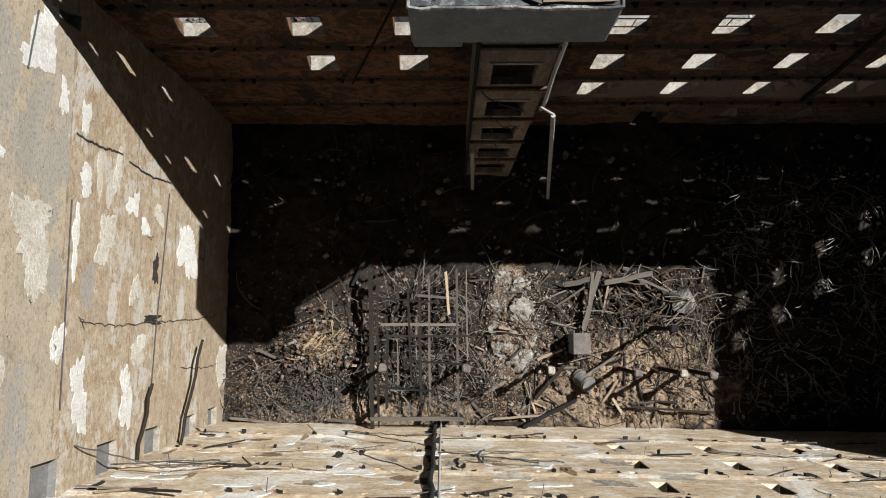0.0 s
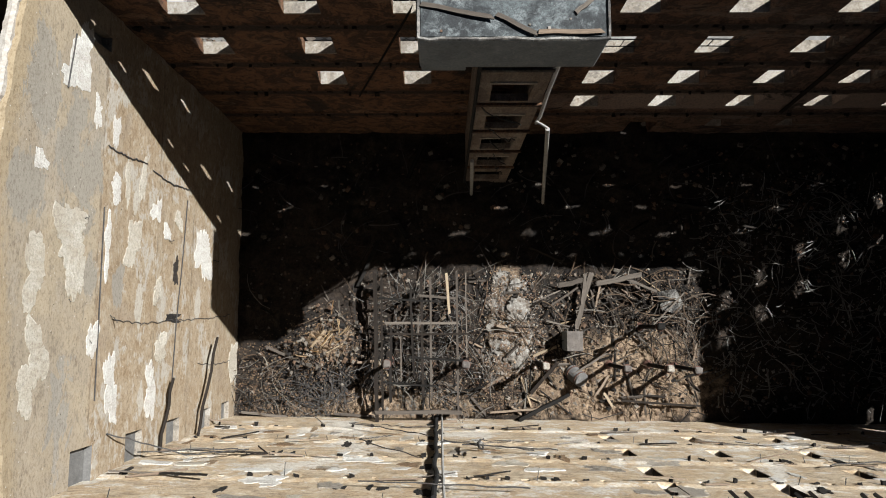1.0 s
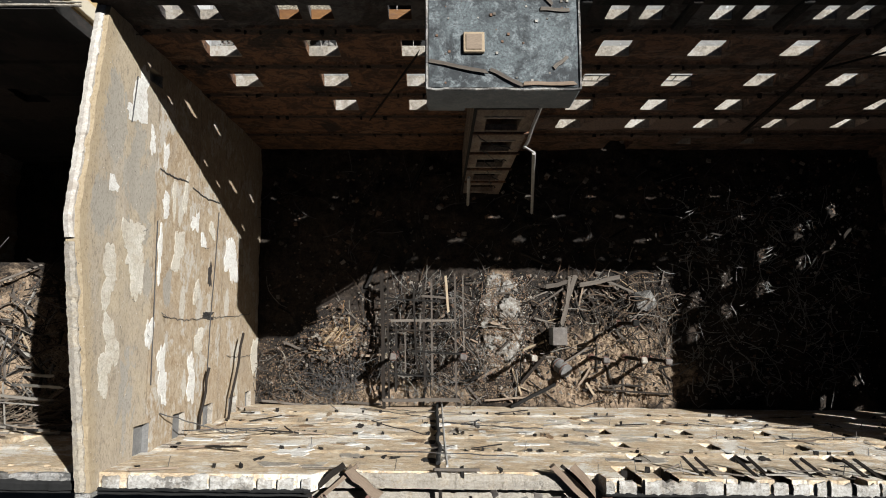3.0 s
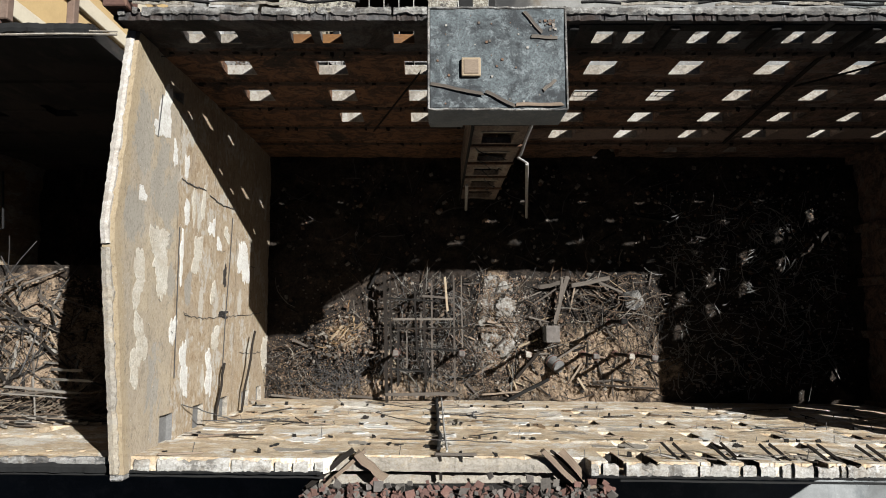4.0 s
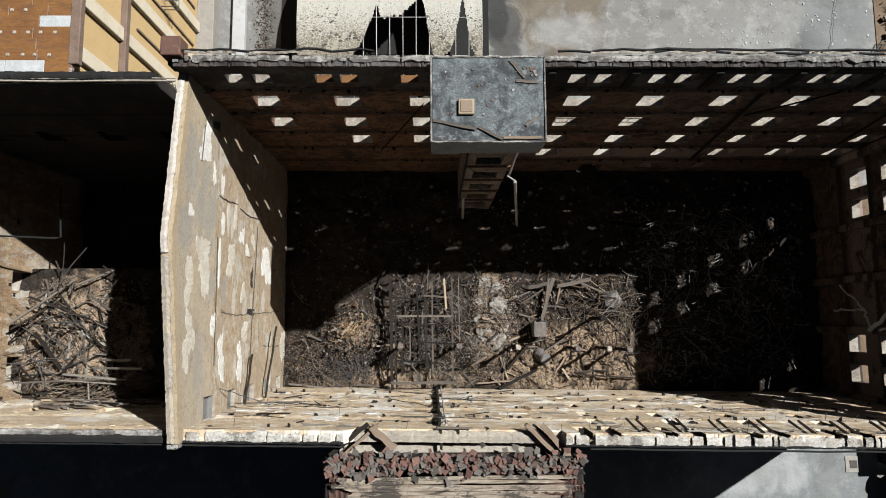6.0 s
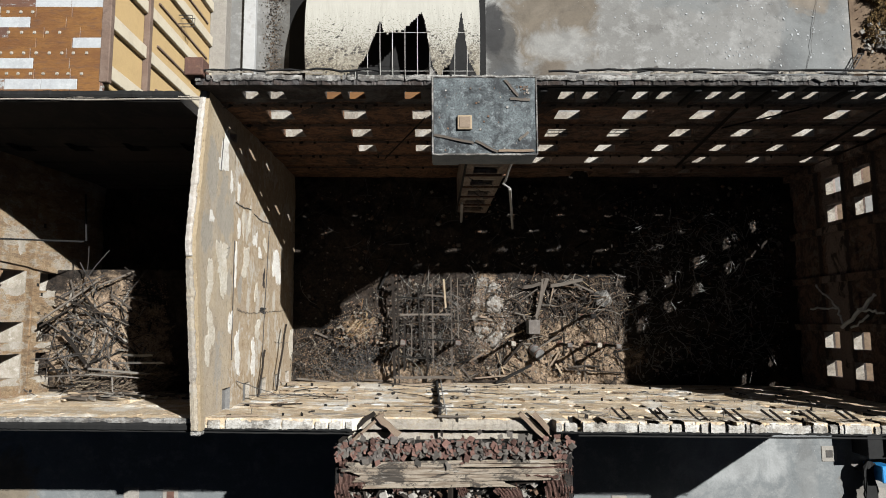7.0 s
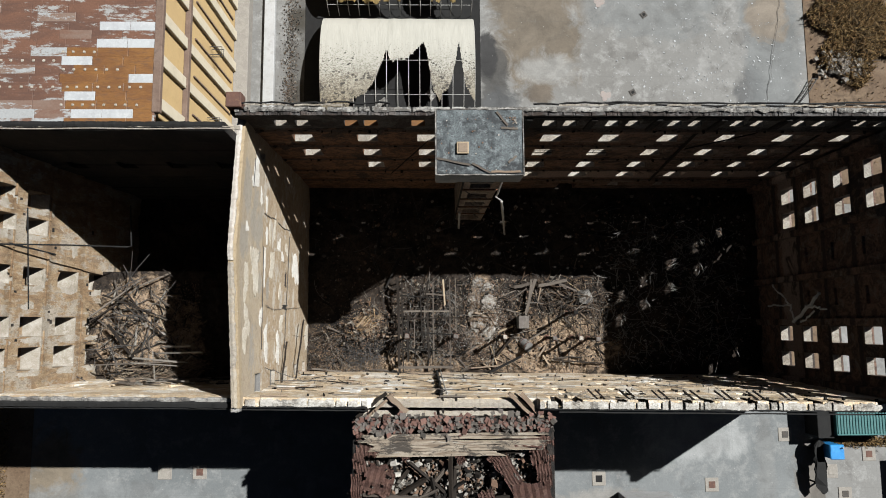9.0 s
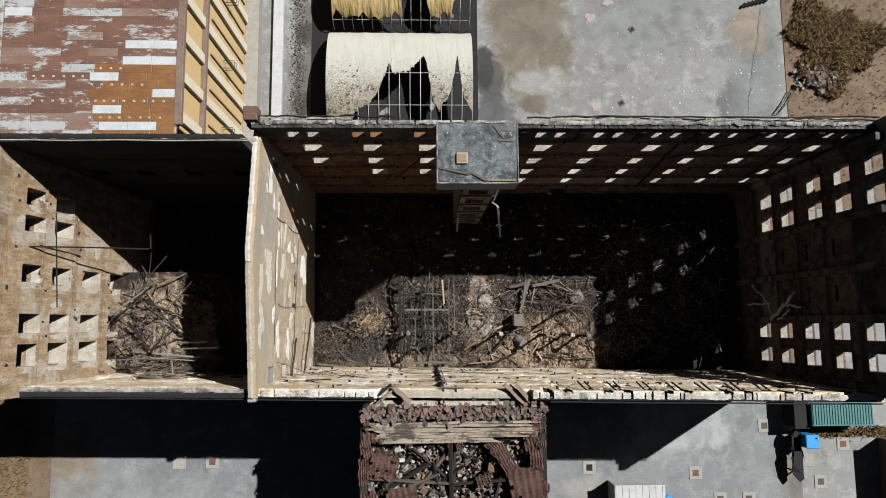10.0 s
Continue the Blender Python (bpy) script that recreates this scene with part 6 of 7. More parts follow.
# flat-topped near-black box west of the container
shed = root("low_black_box", "low black flat-topped box beside the container", "shed", (31.8, -9.4, 0))
part("body", slab_mesh(-0.6, 0.55, -1.6, 1.4, 0, 2.0, 0.03), M["tar"], shed)
part("roof", slab_mesh(-0.7, 0.65, -1.7, 1.5, 2.0, 2.1, 0.03), M["tar"], shed)
# ragged near-black roof, 1.3 m high, on four posts
lean = root("black_roof_on_posts", "low black ragged roof on four posts", "shed", (31.6, -13.7, 0))
bm = bmesh.new()
rnd = random.Random(9)
lft = [(-0.45 + rnd.uniform(-0.08, 0.06), 1.9 - 3.4 * k / 12) for k in range(13)]
rgt = [(0.45 + rnd.uniform(-0.05, 0.08), 2.1 - 3.9 * k / 12) for k in range(13)]
ring = lft + [(0.1, -2.1)] + rgt[::-1] + [(-0.1, 2.4)]
top = [bm.verts.new((x, y, 1.3 + 0.12 * math.sin(k))) for k, (x, y) in enumerate(ring)]
low = [bm.verts.new((x, y, 1.15)) for x, y in ring]
bm.faces.new(top), bm.faces.new(low[::-1])
for k in range(len(ring)):
    q = (k + 1) % len(ring)
    bm.faces.new((top[k], low[k], low[q], top[q]))
part("roof", bm, M["tar"], lean)
for x, y in ((-0.3, 1.5), (0.35, 1.6), (-0.3, -1.2), (0.3, -1.4)):
    part("post", slab_mesh(x - 0.06, x + 0.06, y - 0.06, y + 0.06, 0, 1.2, 0.01), M["char"], lean)
toilet = root("portable_toilet", "bright blue plastic portable toilet on the yard", "toilet", (32.5, -12.2, 0))
part("cabin", slab_mesh(-0.55, 0.55, -0.55, 0.55, 0.02, 2.15, 0.05), M["blue"], toilet)
part("roof", slab_mesh(-0.6, 0.6, -0.6, 0.6, 2.15, 2.28, 0.06), M["blue"], toilet)
part("vent_pipe", slab_mesh(0.35, 0.45, 0.3, 0.4, 2.28, 2.5, 0.02), M["white_paint"], toilet)
door = part("door", slab_mesh(-0.4, 0.4, -0.60, -0.56, 0.15, 2.0, 0.02), M["blue"], toilet)
part("handle", slab_mesh(0.26, 0.34, -0.63, -0.6, 1.0, 1.12, 0.008), M["white_paint"], door)
white = root("white_container", "white flat-roofed site cabin in the yard", "cabin", (16.9, -16.9, 0))
part("body", slab_mesh(-2.1, 2.1, -1.2, 1.2, 0.05, 2.45, 0.04), M["white_paint"], white)
part("roof", slab_mesh(-2.2, 2.2, -1.3, 1.3, 2.45, 2.6, 0.03), M["white_paint"], white)
for k in range(8):
    part("roof_seam", slab_mesh(-2.1 + 0.58 * k, -2.05 + 0.58 * k, -1.28, 1.28, 2.59, 2.63, 0.01), M["white_paint"], white)
barrel = root("blue_barrel", "blue plastic barrel standing on the asphalt", "barrel", (20.0, -17.25, 0))
bm = bmesh.new()
bmesh.ops.create_cone(bm, cap_ends=True, segments=20, radius1=0.3, radius2=0.3, depth=0.9, matrix=Matrix.Translation((0, 0, 0.46)))
part("body", bm, M["blue"], barrel)
for z in (0.3, 0.62, 0.9):
    bm = bmesh.new()
    bmesh.ops.create_cone(bm, cap_ends=True, segments=20, radius1=0.325, radius2=0.325, depth=0.05, matrix=Matrix.Translation((0, 0, z)))
    part("hoop", bm, M["blue"], barrel)
for x, y, w, d, h in ((41.5, -15.5, 3.4, 6.5, 3.2), (33.2, -19.3, 2.2, 1.4, 2.2), (38.2, -19.6, 3.0, 1.2, 2.4)):
    b = root("felt_shed", "black felt-roofed shed at the yard's edge", "shed", (x, y, 0), "felt sheds")
    part("body", slab_mesh(-w / 2, w / 2, -d / 2, d / 2, 0, h - 0.2, 0.04), M["cornice"], b)
    part("roof", slab_mesh(-w / 2 - 0.15, w / 2 + 0.15, -d / 2 - 0.15, d / 2 + 0.15, h - 0.2, h, 0.04), M["tar"], b)
settle(known)
# ---- fallen things on the mill floor ----
KINDS = {mt: [timber_mesh("timber", w, h, M[mt], 500 + 7 * k + len(mt)) for k, (w, h) in enumerate(((0.20, 0.2), (0.14, 0.08), (0.11, 0.1), (0.07, 0.05), (0.27, 0.05)))] for mt in ("char", "grey_wood", "pale_wood", "brown_wood", "ash_wood")}


def timber(a, b, mt, kind, name="charred_beam", label="charred timber beam lying on the rubble", group="fallen timbers", spin=0.0):
    ob = new(name, KINDS[mt][kind])
    ob.matrix_basis = bar_matrix(a, b, spin)
    return tagged(ob, label, "timber", group)


# the square lattice of fallen joists in the middle of the floor
H = 2.1
for x0, y0, x1, y1, mt, kind in ((-3.8, 2.2, -3.6, -5.6, "char", 0), (-3.45, 2.1, -3.3, -5.2, "char", 2), (-2.9, -0.8, -2.9, -4.5, "char", 1), (-2.4, -0.9, -2.35, -3.4, "grey_wood", 3), (-1.3, 1.7, -1.2, -4.2, "char", 1),
                                 (-0.85, 1.9, -0.75, -4.4, "grey_wood", 2), (0.0, 2.2, 0.2, 0.1, "pale_wood", 1), (0.55, 2.2, 0.65, -5.3, "grey_wood", 2), (1.05, 2.2, 1.1, -2.7, "grey_wood", 3), (-1.9, 1.6, -1.7, -3.0, "char", 2),
                                 (-3.2, -0.45, 0.6, -0.4, "grey_wood", 1), (-3.1, -1.0, 1.1, -1.0, "char", 2), (-3.8, -5.05, 0.7, -5.05, "grey_wood", 0), (-3.5, -5.55, 0.5, -5.5, "brown_wood", 1), (-3.6, 0.9, -0.4, 0.7, "char", 2), (-2.0, -2.2, 1.0, -2.4, "char", 2),
                                 (-3.4, -3.5, -0.6, -3.7, "char", 2), (-1.4, 1.0, 0.5, 0.9, "grey_wood", 1)):
    timber((x0, y0, H - 0.1 * (kind == 3)), (x1, y1, H), mt, kind, "floor_joist", "fallen floor joist in a square lattice over the rubble", "lattice of joists")
for x, y in ((-3.7, 1.5), (-3.6, -4.8), (0.6, 1.6), (0.65, -5.0), (-2.9, -4.2), (-1.2, -3.6), (-0.8, 1.2), (1.05, -2.4), (-3.4, -1.5), (-1.8, 1.2)):
    timber((x, y, bed(x, y) - 0.2), (x + 0.05, y + 0.05, H), "char", 0, "joist_prop", "charred post propping the fallen joists", "joist props")
for a, b, mt, kind in (((-9.8, -1.7, 0.9), (-6.8, -3.0, 0.9), "grey_wood", 1), ((-6.5, -0.8, 1.6), (-7.2, -1.7, 1.4), "pale_wood", 1), ((-6.1, -1.0, 1.6), (-6.9, -1.9, 1.4), "pale_wood", 3), ((-6.4, -2.0, 1.4), (-5.5, -1.5, 1.5), "pale_wood", 3), ((-4.4, -0.9, 1.0), (-4.2, -0.1, 1.1), "grey_wood", 1),
                       ((7.9, 2.2, 1.3), (7.1, -0.6, 1.1), "grey_wood", 4), ((7.6, 2.2, 1.2), (7.4, 0.6, 1.3), "grey_wood", 1), ((8.3, 1.7, 1.1), (10.6, 2.15, 1.4), "grey_wood", 4), ((9.7, 2.0, 1.2), (11.5, 1.3, 1.1), "grey_wood", 1), ((6.2, 1.6, 1.0), (7.6, 1.9, 1.2), "grey_wood", 4), ((5.6, 0.4, 0.9), (7.2, 1.5, 1.1), "grey_wood", 2),
                       ((3.9, -5.6, 1.2), (6.6, -4.3, 0.9), "char", 0), ((8.5, -4.2, 0.9), (9.0, -4.9, 0.8), "pale_wood", 1), ((6.9, -3.2, 1.0), (8.9, -1.9, 1.1), "grey_wood", 2), ((4.6, -4.2, 0.8), (6.0, -2.6, 1.0), "char", 0), ((9.4, -4.6, 0.9), (13.6, -4.9, 0.9), "char", 2), ((2.4, -5.2, 0.9), (5.4, -5.0, 1.0), "brown_wood", 2),
                       ((-11.0, -5.2, 0.9), (-8.6, -5.4, 0.9), "grey_wood", 1), ((-6.0, -5.3, 0.8), (-3.9, -5.4, 0.9), "grey_wood", 1), ((8.9, 0.9, 1.0), (10.0, -1.2, 0.9), "char", 2), ((11.0, -0.7, 1.5), (13.0, 1.2, 1.2), "grey_wood", 3)):
    timber(a, b, mt, kind, "fallen_timber", "broken weathered timber lying on the rubble")
rnd = random.Random(71)
for k in range(120):
    x, y = rnd.uniform(-11.0, 13.8), rnd.uniform(-5.4, 2.3)
    if rnd.random() < 0.3:
        x, y = rnd.gauss(9.5, 2.5), rnd.gauss(0.9, 0.9)
    if x < -4.5 and rnd.random() < 0.75:
        x += 12
    a, l = rnd.uniform(0, math.pi), rnd.uniform(0.5, 2.3)
    d = Vector((math.cos(a), math.sin(a), 0)) * l / 2
    p, q = Vector((x, y, 0)) - d, Vector((x, y, 0)) + d
    p.y, q.y = max(p.y, -5.5), max(q.y, -5.5)
    p.x, q.x = max(p.x, -11.2), max(q.x, -11.2)
    p.z, q.z = bed(p.x, p.y) + rnd.uniform(0.02, 0.3), bed(q.x, q.y) + rnd.uniform(0.02, 0.35)
    mt = rnd.choice(("char", "char", "grey_wood", "grey_wood", "brown_wood", "pale_wood" if rnd.random() < 0.3 else "char"))
    timber(p, q, mt, rnd.randrange(1, 4), "splintered_plank", "splintered burnt plank lying on the rubble", "splintered planks", rnd.uniform(0, 3))
# planks in the shade: nearly all charred, to paint the shade darker
for k in range(44):
    x, y = rnd.uniform(-10.5, EAST - 1), rnd.uniform(2.6, 9.6)
    if k > 30:
        x, y = rnd.uniform(14.5, EAST - 1), rnd.uniform(-5.2, 2.6)
    a, l = rnd.uniform(0, math.pi), rnd.uniform(0.8, 2.8)
    d = Vector((math.cos(a), math.sin(a), 0)) * l / 2
    p, q = Vector((x, y, 0)) - d, Vector((x, y, 0)) + d
    p.z, q.z = bed(p.x, p.y) + rnd.uniform(0.05, 0.6), bed(q.x, q.y) + rnd.uniform(0.05, 0.9)
    if p.x < EAST - 0.6 and q.x < EAST - 0.6 and (q.y < 9.9 and p.y < 9.9) and not (0.5 < x < 4.2 and y > 6):
        timber(p, q, "char" if rnd.random() < 0.9 else "grey_wood", rnd.randrange(0, 4), "shaded_plank", "burnt plank by the wall, coloured darker for the shade", "planks in the shade", rnd.uniform(0, 3))


# cast-iron columns of the lowest storey, left standing
def iron_column(x, y, h, tone):
    c = root("iron_column", "burnt cast-iron column with a plaster-crusted head", "column", (x, y, 0.2), "iron columns")
    h -= 0.2
    for name, rings, mt in (("base", ((0.24, 0.0), (0.24, 0.32), (0.16, 0.42), (0.13, 0.46)), "rust"), ("shaft", ((0.115, 0.44), (0.10, h - 0.62)), "char"), ("capital", ((0.10, h - 0.64), (0.15, h - 0.56), (0.12, h - 0.5), (0.22, h - 0.26), (0.24, h - 0.2)), "rust")):
        bm = bmesh.new()
        loops = [[bm.verts.new((r * math.cos(math.pi * q / 8), r * math.sin(math.pi * q / 8), z)) for q in range(16)] for r, z in rings]
        for la, lb in zip(loops, loops[1:]):
            for q in range(16):
                bm.faces.new((la[q], la[(q + 1) % 16], lb[(q + 1) % 16], lb[q]))
        bm.faces.new(loops[0][::-1]), bm.faces.new(loops[-1])
        part(name, bm, M[mt], c)
    bm = slab_mesh(-0.17, 0.18, -0.16, 0.18, h - 0.2, h, 0.05)
    for v in bm.verts:
        v.co += 0.05 * noise.noise_vector(v.co * 4 + Vector((x, y, 0)))
    part("head", bm, M[tone], c, "crusted brick and plaster head")


for x, y, h, tone in ((-2.98, -2.46, 4.0, "grey_coat"), (0.98, -2.5, 4.0, "grey_coat"), (4.95, -2.58, 4.05, "sill"), (8.95, -2.7, 4.25, "grey_coat"), (11.07, -2.7, 4.25, "sill"), (12.5, -2.8, 4.1, "grey_coat"), (10.7, -0.63, 4.2, "char")):
    iron_column(x, y, h, tone)
# a dented steel cabinet, an upturned sheet, a drum
cab = root("steel_cabinet", "dented grey steel cabinet standing in the rubble", "cabinet", (6.75, -1.38, 0.4))
part("body", slab_mesh(-0.4, 0.4, -0.5, 0.5, 0, 1.9, 0.04), M["cap_wall"], cab)
part("door", slab_mesh(-0.36, 0.36, -0.53, -0.505, 0.1, 1.8, 0.01), M["cap_wall"], cab)
part("top_plate", slab_mesh(-0.42, 0.42, -0.52, 0.52, 1.9, 1.93, 0.01), M["grey_coat"], cab)
bm = bmesh.new()
v = [bm.verts.new(p) for p in ((-0.7, 0.5, 0.1), (0.2, 0.65, 0.3), (0.7, -0.3, 0.15), (0.2, -0.7, 0.0), (-0.6, -0.45, 0.05))]
f = bm.faces.new(v)
bmesh.ops.solidify(bm, geom=[f], thickness=0.05)
ob = thing("bent_sheet", bm, M["coping"], "bent pale metal sheet lying on the rubble", "sheet")
ob.location = (12.3, 0.75, 1.0)
drum = root("rusty_drum", "rusty steel drum lying half buried in rubble", "drum", (7.1, -3.3, 0.7))
bm = bmesh.new()
bmesh.ops.create_cone(bm, cap_ends=True, segments=22, radius1=0.42, radius2=0.42, depth=0.9, matrix=Euler((0.5, 0.6, 0)).to_matrix().to_4x4())
part("shell", bm, M["niche"], drum)
for z in (-0.3, 0.3):
    bm = bmesh.new()
    bmesh.ops.create_cone(bm, cap_ends=True, segments=22, radius1=0.45, radius2=0.45, depth=0.05, matrix=Euler((0.5, 0.6, 0)).to_matrix().to_4x4() @ Matrix.Translation((0, 0, z)))
    part("rim", bm, M["rust"], drum)


def twigs(name, label, spot, count, seed, material, r0=0.012, r1=0.035, lmin=0.5, lmax=2.6, bend=0.25, lift=0.5, face=None):
    """Bent rods and laths joined into one mesh."""
    rnd = random.Random(seed)
    verts, faces = [], []
    for _ in range(count):
        x, y, z = spot(rnd)
        a = face(rnd) if face else rnd.uniform(0, 6.28)
        l, r = rnd.uniform(lmin, lmax), rnd.uniform(r0, r1)
        d = Vector((math.cos(a), math.sin(a), rnd.uniform(-0.1, 0.25)))
        p = Vector((x, y, z + rnd.uniform(0, lift)))
        w = rnd.uniform(-bend, bend)
        k, n = len(verts), 5
        for s in range(n + 1):
            e = d.orthogonal().normalized()
            g = d.cross(e).normalized()
            for t in (0, 2.09, 4.19):
                verts.append(tuple(p + r * (math.cos(t) * e + math.sin(t) * g)))
            p = p + d * (l / n)
            d = (Matrix.Rotation(w + rnd.uniform(-0.15, 0.15), 3, "Z") @ d + Vector((0, 0, rnd.uniform(-0.12, 0.1)))).normalized()
            if not (-5.55 < p.y < 10.0):
                d.y = -d.y
        for s in range(n):
            for t in range(3):
                faces.append((k + 3 * s + t, k + 3 * s + (t + 1) % 3, k + 3 * s + 3 + (t + 1) % 3, k + 3 * s + 3 + t))
    me = bpy.data.meshes.new(name)
    me.from_pydata(verts, [], faces)
    me.materials.append(material)
    return tagged(new(name, me), label, "debris", "", "stuff")


def lit_floor(r):
    x, y = r.uniform(-11, 13.8), r.uniform(-5.4, 2.4)
    if x < -4.5 and r.random() < 0.7:
        x = r.uniform(-4.5, 13.8)
    return x, y, bed(x, y)


def lattice_floor(r):
    x, y = r.gauss(-1.2, 1.5), r.uniform(-5, 1.5)
    return x, y, bed(x, y) + 0.2


def right_floor(r):
    x, y = r.gauss(10.5, 2.2), r.gauss(0.2, 1.6)
    return x, min(max(y, -5.3), 3), bed(x, y)


twigs("bent_rods", "tangle of bent burnt rods over the rubble", lit_floor, 170, 91, M["twigs"])
twigs("pipe_tangle", "tangle of ash-grey conduit over the fallen joists", lattice_floor, 120, 92, M["twigs"], 0.012, 0.03, 0.8, 2.8, 0.2, 0.6)
twigs("thin_conduit", "thin ash-grey conduit tangled over the fallen joists", lattice_floor, 150, 120, M["ash_rod"], 0.007, 0.015, 1.0, 3.0, 0.22, 0.8)
twigs("burnt_laths", "burnt laths strewn over the floor", right_floor, 150, 93, M["twigs"], 0.012, 0.04, 0.6, 2.4, 0.3, 0.6)
twigs("wire_sheaf", "sheaf of thin bent rods standing in the rubble", lambda r: (13.5 + r.gauss(0, 0.4), r.uniform(-3.2, 1.2), 0.5), 70, 94, M["twigs"], 0.008, 0.02, 0.9, 2.4, 0.3, 0.7, lambda r: 1.9 + r.gauss(0, 0.6))
# darker iron than the sunlit tangle, its colour standing in for shade
twigs("dark_rods", "burnt rods coloured darker for the shade", lambda r: (r.uniform(-11, EAST - 2), r.uniform(2.6, 9.0), 0.5), 120, 95, M["rod"])
twigs("dark_rods_east", "burnt rods coloured darker for the shade of the end wall", lambda r: (r.uniform(14.5, EAST - 2.0), r.uniform(-5, 7.0), 0.55), 420, 96, M["ash_rod"], 0.015, 0.04, 0.4, 1.8, 0.25, 0.5)
crumbs("east_rubble", "pale rubble lying in the shade of the end wall", M["pale_chips"], 2200, lambda r: (lambda x, y: (x, y, bed(x, y) + 0.03))(r.uniform(14.2, EAST - 1), r.uniform(-5.2, 8.0)), 0.02, 0.1, 142)
twigs("black_laths", "black brushwood of burnt laths in the corner", lambda r: (-6.6 + r.gauss(0, 1.2), r.uniform(-5.2, -2.8), 0.5), 170, 97, M["rod"], 0.012, 0.03, 0.5, 1.8, 0.3, 0.5)
crumbs("floor_rubble", "mixed brick and plaster rubble over the floor", M["chips"], 4200, lit_floor, 0.02, 0.12, 98)
crumbs("shaded_rubble", "rubble lying in the shade", M["chips"], 1200, lambda r: (r.uniform(-11, EAST - 1), r.uniform(2.4, 9.8), 0.5), 0.03, 0.16, 99)


# earth is kept to the sunlit floor, so the rest reads as shade
def sunlit_earth_floor(r):
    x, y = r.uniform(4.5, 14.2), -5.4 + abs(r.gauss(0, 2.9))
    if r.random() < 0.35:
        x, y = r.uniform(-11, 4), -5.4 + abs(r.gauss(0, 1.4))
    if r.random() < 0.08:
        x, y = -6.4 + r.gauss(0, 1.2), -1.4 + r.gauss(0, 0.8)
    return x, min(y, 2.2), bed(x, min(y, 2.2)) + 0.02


crumbs("earth_clods", "brown burnt earth and brick dust, laid to lighten the sunlit rubble", M["clods"], 20000, sunlit_earth_floor, 0.01, 0.042, 121, 0.45)


def corner_floor(r):
    x, y = r.uniform(-12.0, -4.6), -5.4 + 3.9 * r.random() ** 1.3
    return x, y, bed(x, y) + 0.03


crumbs("corner_earth", "dark burnt earth and cinders in the corner of the hall", M["cinders"], 5000, corner_floor, 0.012, 0.05, 131, 0.45)
crumbs("corner_rubble", "broken brick and plaster in the corner of the hall", M["chips"], 420, corner_floor, 0.02, 0.09, 132)
twigs("corner_rods", "bent burnt rods lying in the corner of the hall", lambda r: (r.uniform(-11.4, -8.6), r.uniform(-5.0, -2.0), 0.6), 60, 133, M["twigs"], 0.012, 0.035, 0.5, 2.0, 0.25, 0.5)


def ash_heap(r):
    x, y = 3.5 + r.gauss(0, 0.75), r.choice((1.6, 0.4, -0.9, -1.8, -2.6)) + r.gauss(0, 0.45)
    return x, y, bed(x, y) + 0.05


crumbs("plaster_heap", "heap of pale plaster and burnt brick", M["pale_chips"], 5200, ash_heap, 0.01, 0.06, 100, 0.4)
crumbs("heap_dust", "brown dust and brick over the pale heap", M["clods"], 3000, ash_heap, 0.01, 0.05, 141, 0.45)
crumbs("splinter_heap", "heap of yellow splintered wood and earth", M["chips"], 500, lambda r: (-6.4 + r.gauss(0, 0.9), -1.5 + r.gauss(0, 0.7), 1.2 + r.gauss(0, 0.1)), 0.03, 0.14, 101)
for k, (x, y, s) in enumerate(((3.2, 1.9, 0.55), (4.0, 1.5, 0.5), (3.9, 0.3, 0.6), (2.9, -1.6, 0.5), (3.9, -2.2, 0.6), (2.7, 0.4, 0.45), (2.6, -0.6, 0.35), (4.3, -1.1, 0.4))):
    bm = bmesh.new()
    bmesh.ops.create_icosphere(bm, subdivisions=4, radius=s)
    for v in bm.verts:
        v.co *= 1 + 0.55 * noise.fractal(v.co * 3.6 + Vector((k * 5, 0, 0)), 1.0, 2.0, 4)
        v.co.z *= 0.1
    ob = thing("plaster_lump", bm, M["ash"], "rounded lump of pale plaster and ash on the floor", "rubble", group="plaster lumps", smooth=True)
    ob.location = (x, y, bed(x, y) + 0.01)
twigs("fresh_splinters", "yellow splinters of freshly broken wood on the heap", lambda r: (-6.5 + r.gauss(0, 0.7), -1.4 + r.gauss(0, 0.5), bed(-6.5, -1.4) + 0.1), 46, 117, M["splinters"], 0.012, 0.035, 0.25, 0.9, 0.05, 0.25)
# pale sheets of twisted metal at the end wall
rnd = random.Random(7)
for k, (a, b) in enumerate((((26.6, 1.5, 4.8), (26.9, -0.1, 6.5)), ((26.9, -0.2, 6.7), (26.8, -1.5, 7.1)), ((26.7, -1.5, 7.3), (27.2, 0.6, 10.1)), ((26.8, -0.3, 8.9), (27.3, -0.6, 10.7)), ((26.8, -1.5, 8.1), (27.1, -0.7, 9.5)), ((26.5, -0.2, 4.1), (27.5, -0.1, 5.8)))):
    bm = bmesh.new()
    tube(bm, sag(a, b, 8, -0.1, 0.1, rnd), 0.13 if k == 2 else 0.07, 6)
    thing("twisted_pipe", bm, M["zinc"], "pale twisted pipe hanging at the end wall", "pipe", group="twisted pipes")

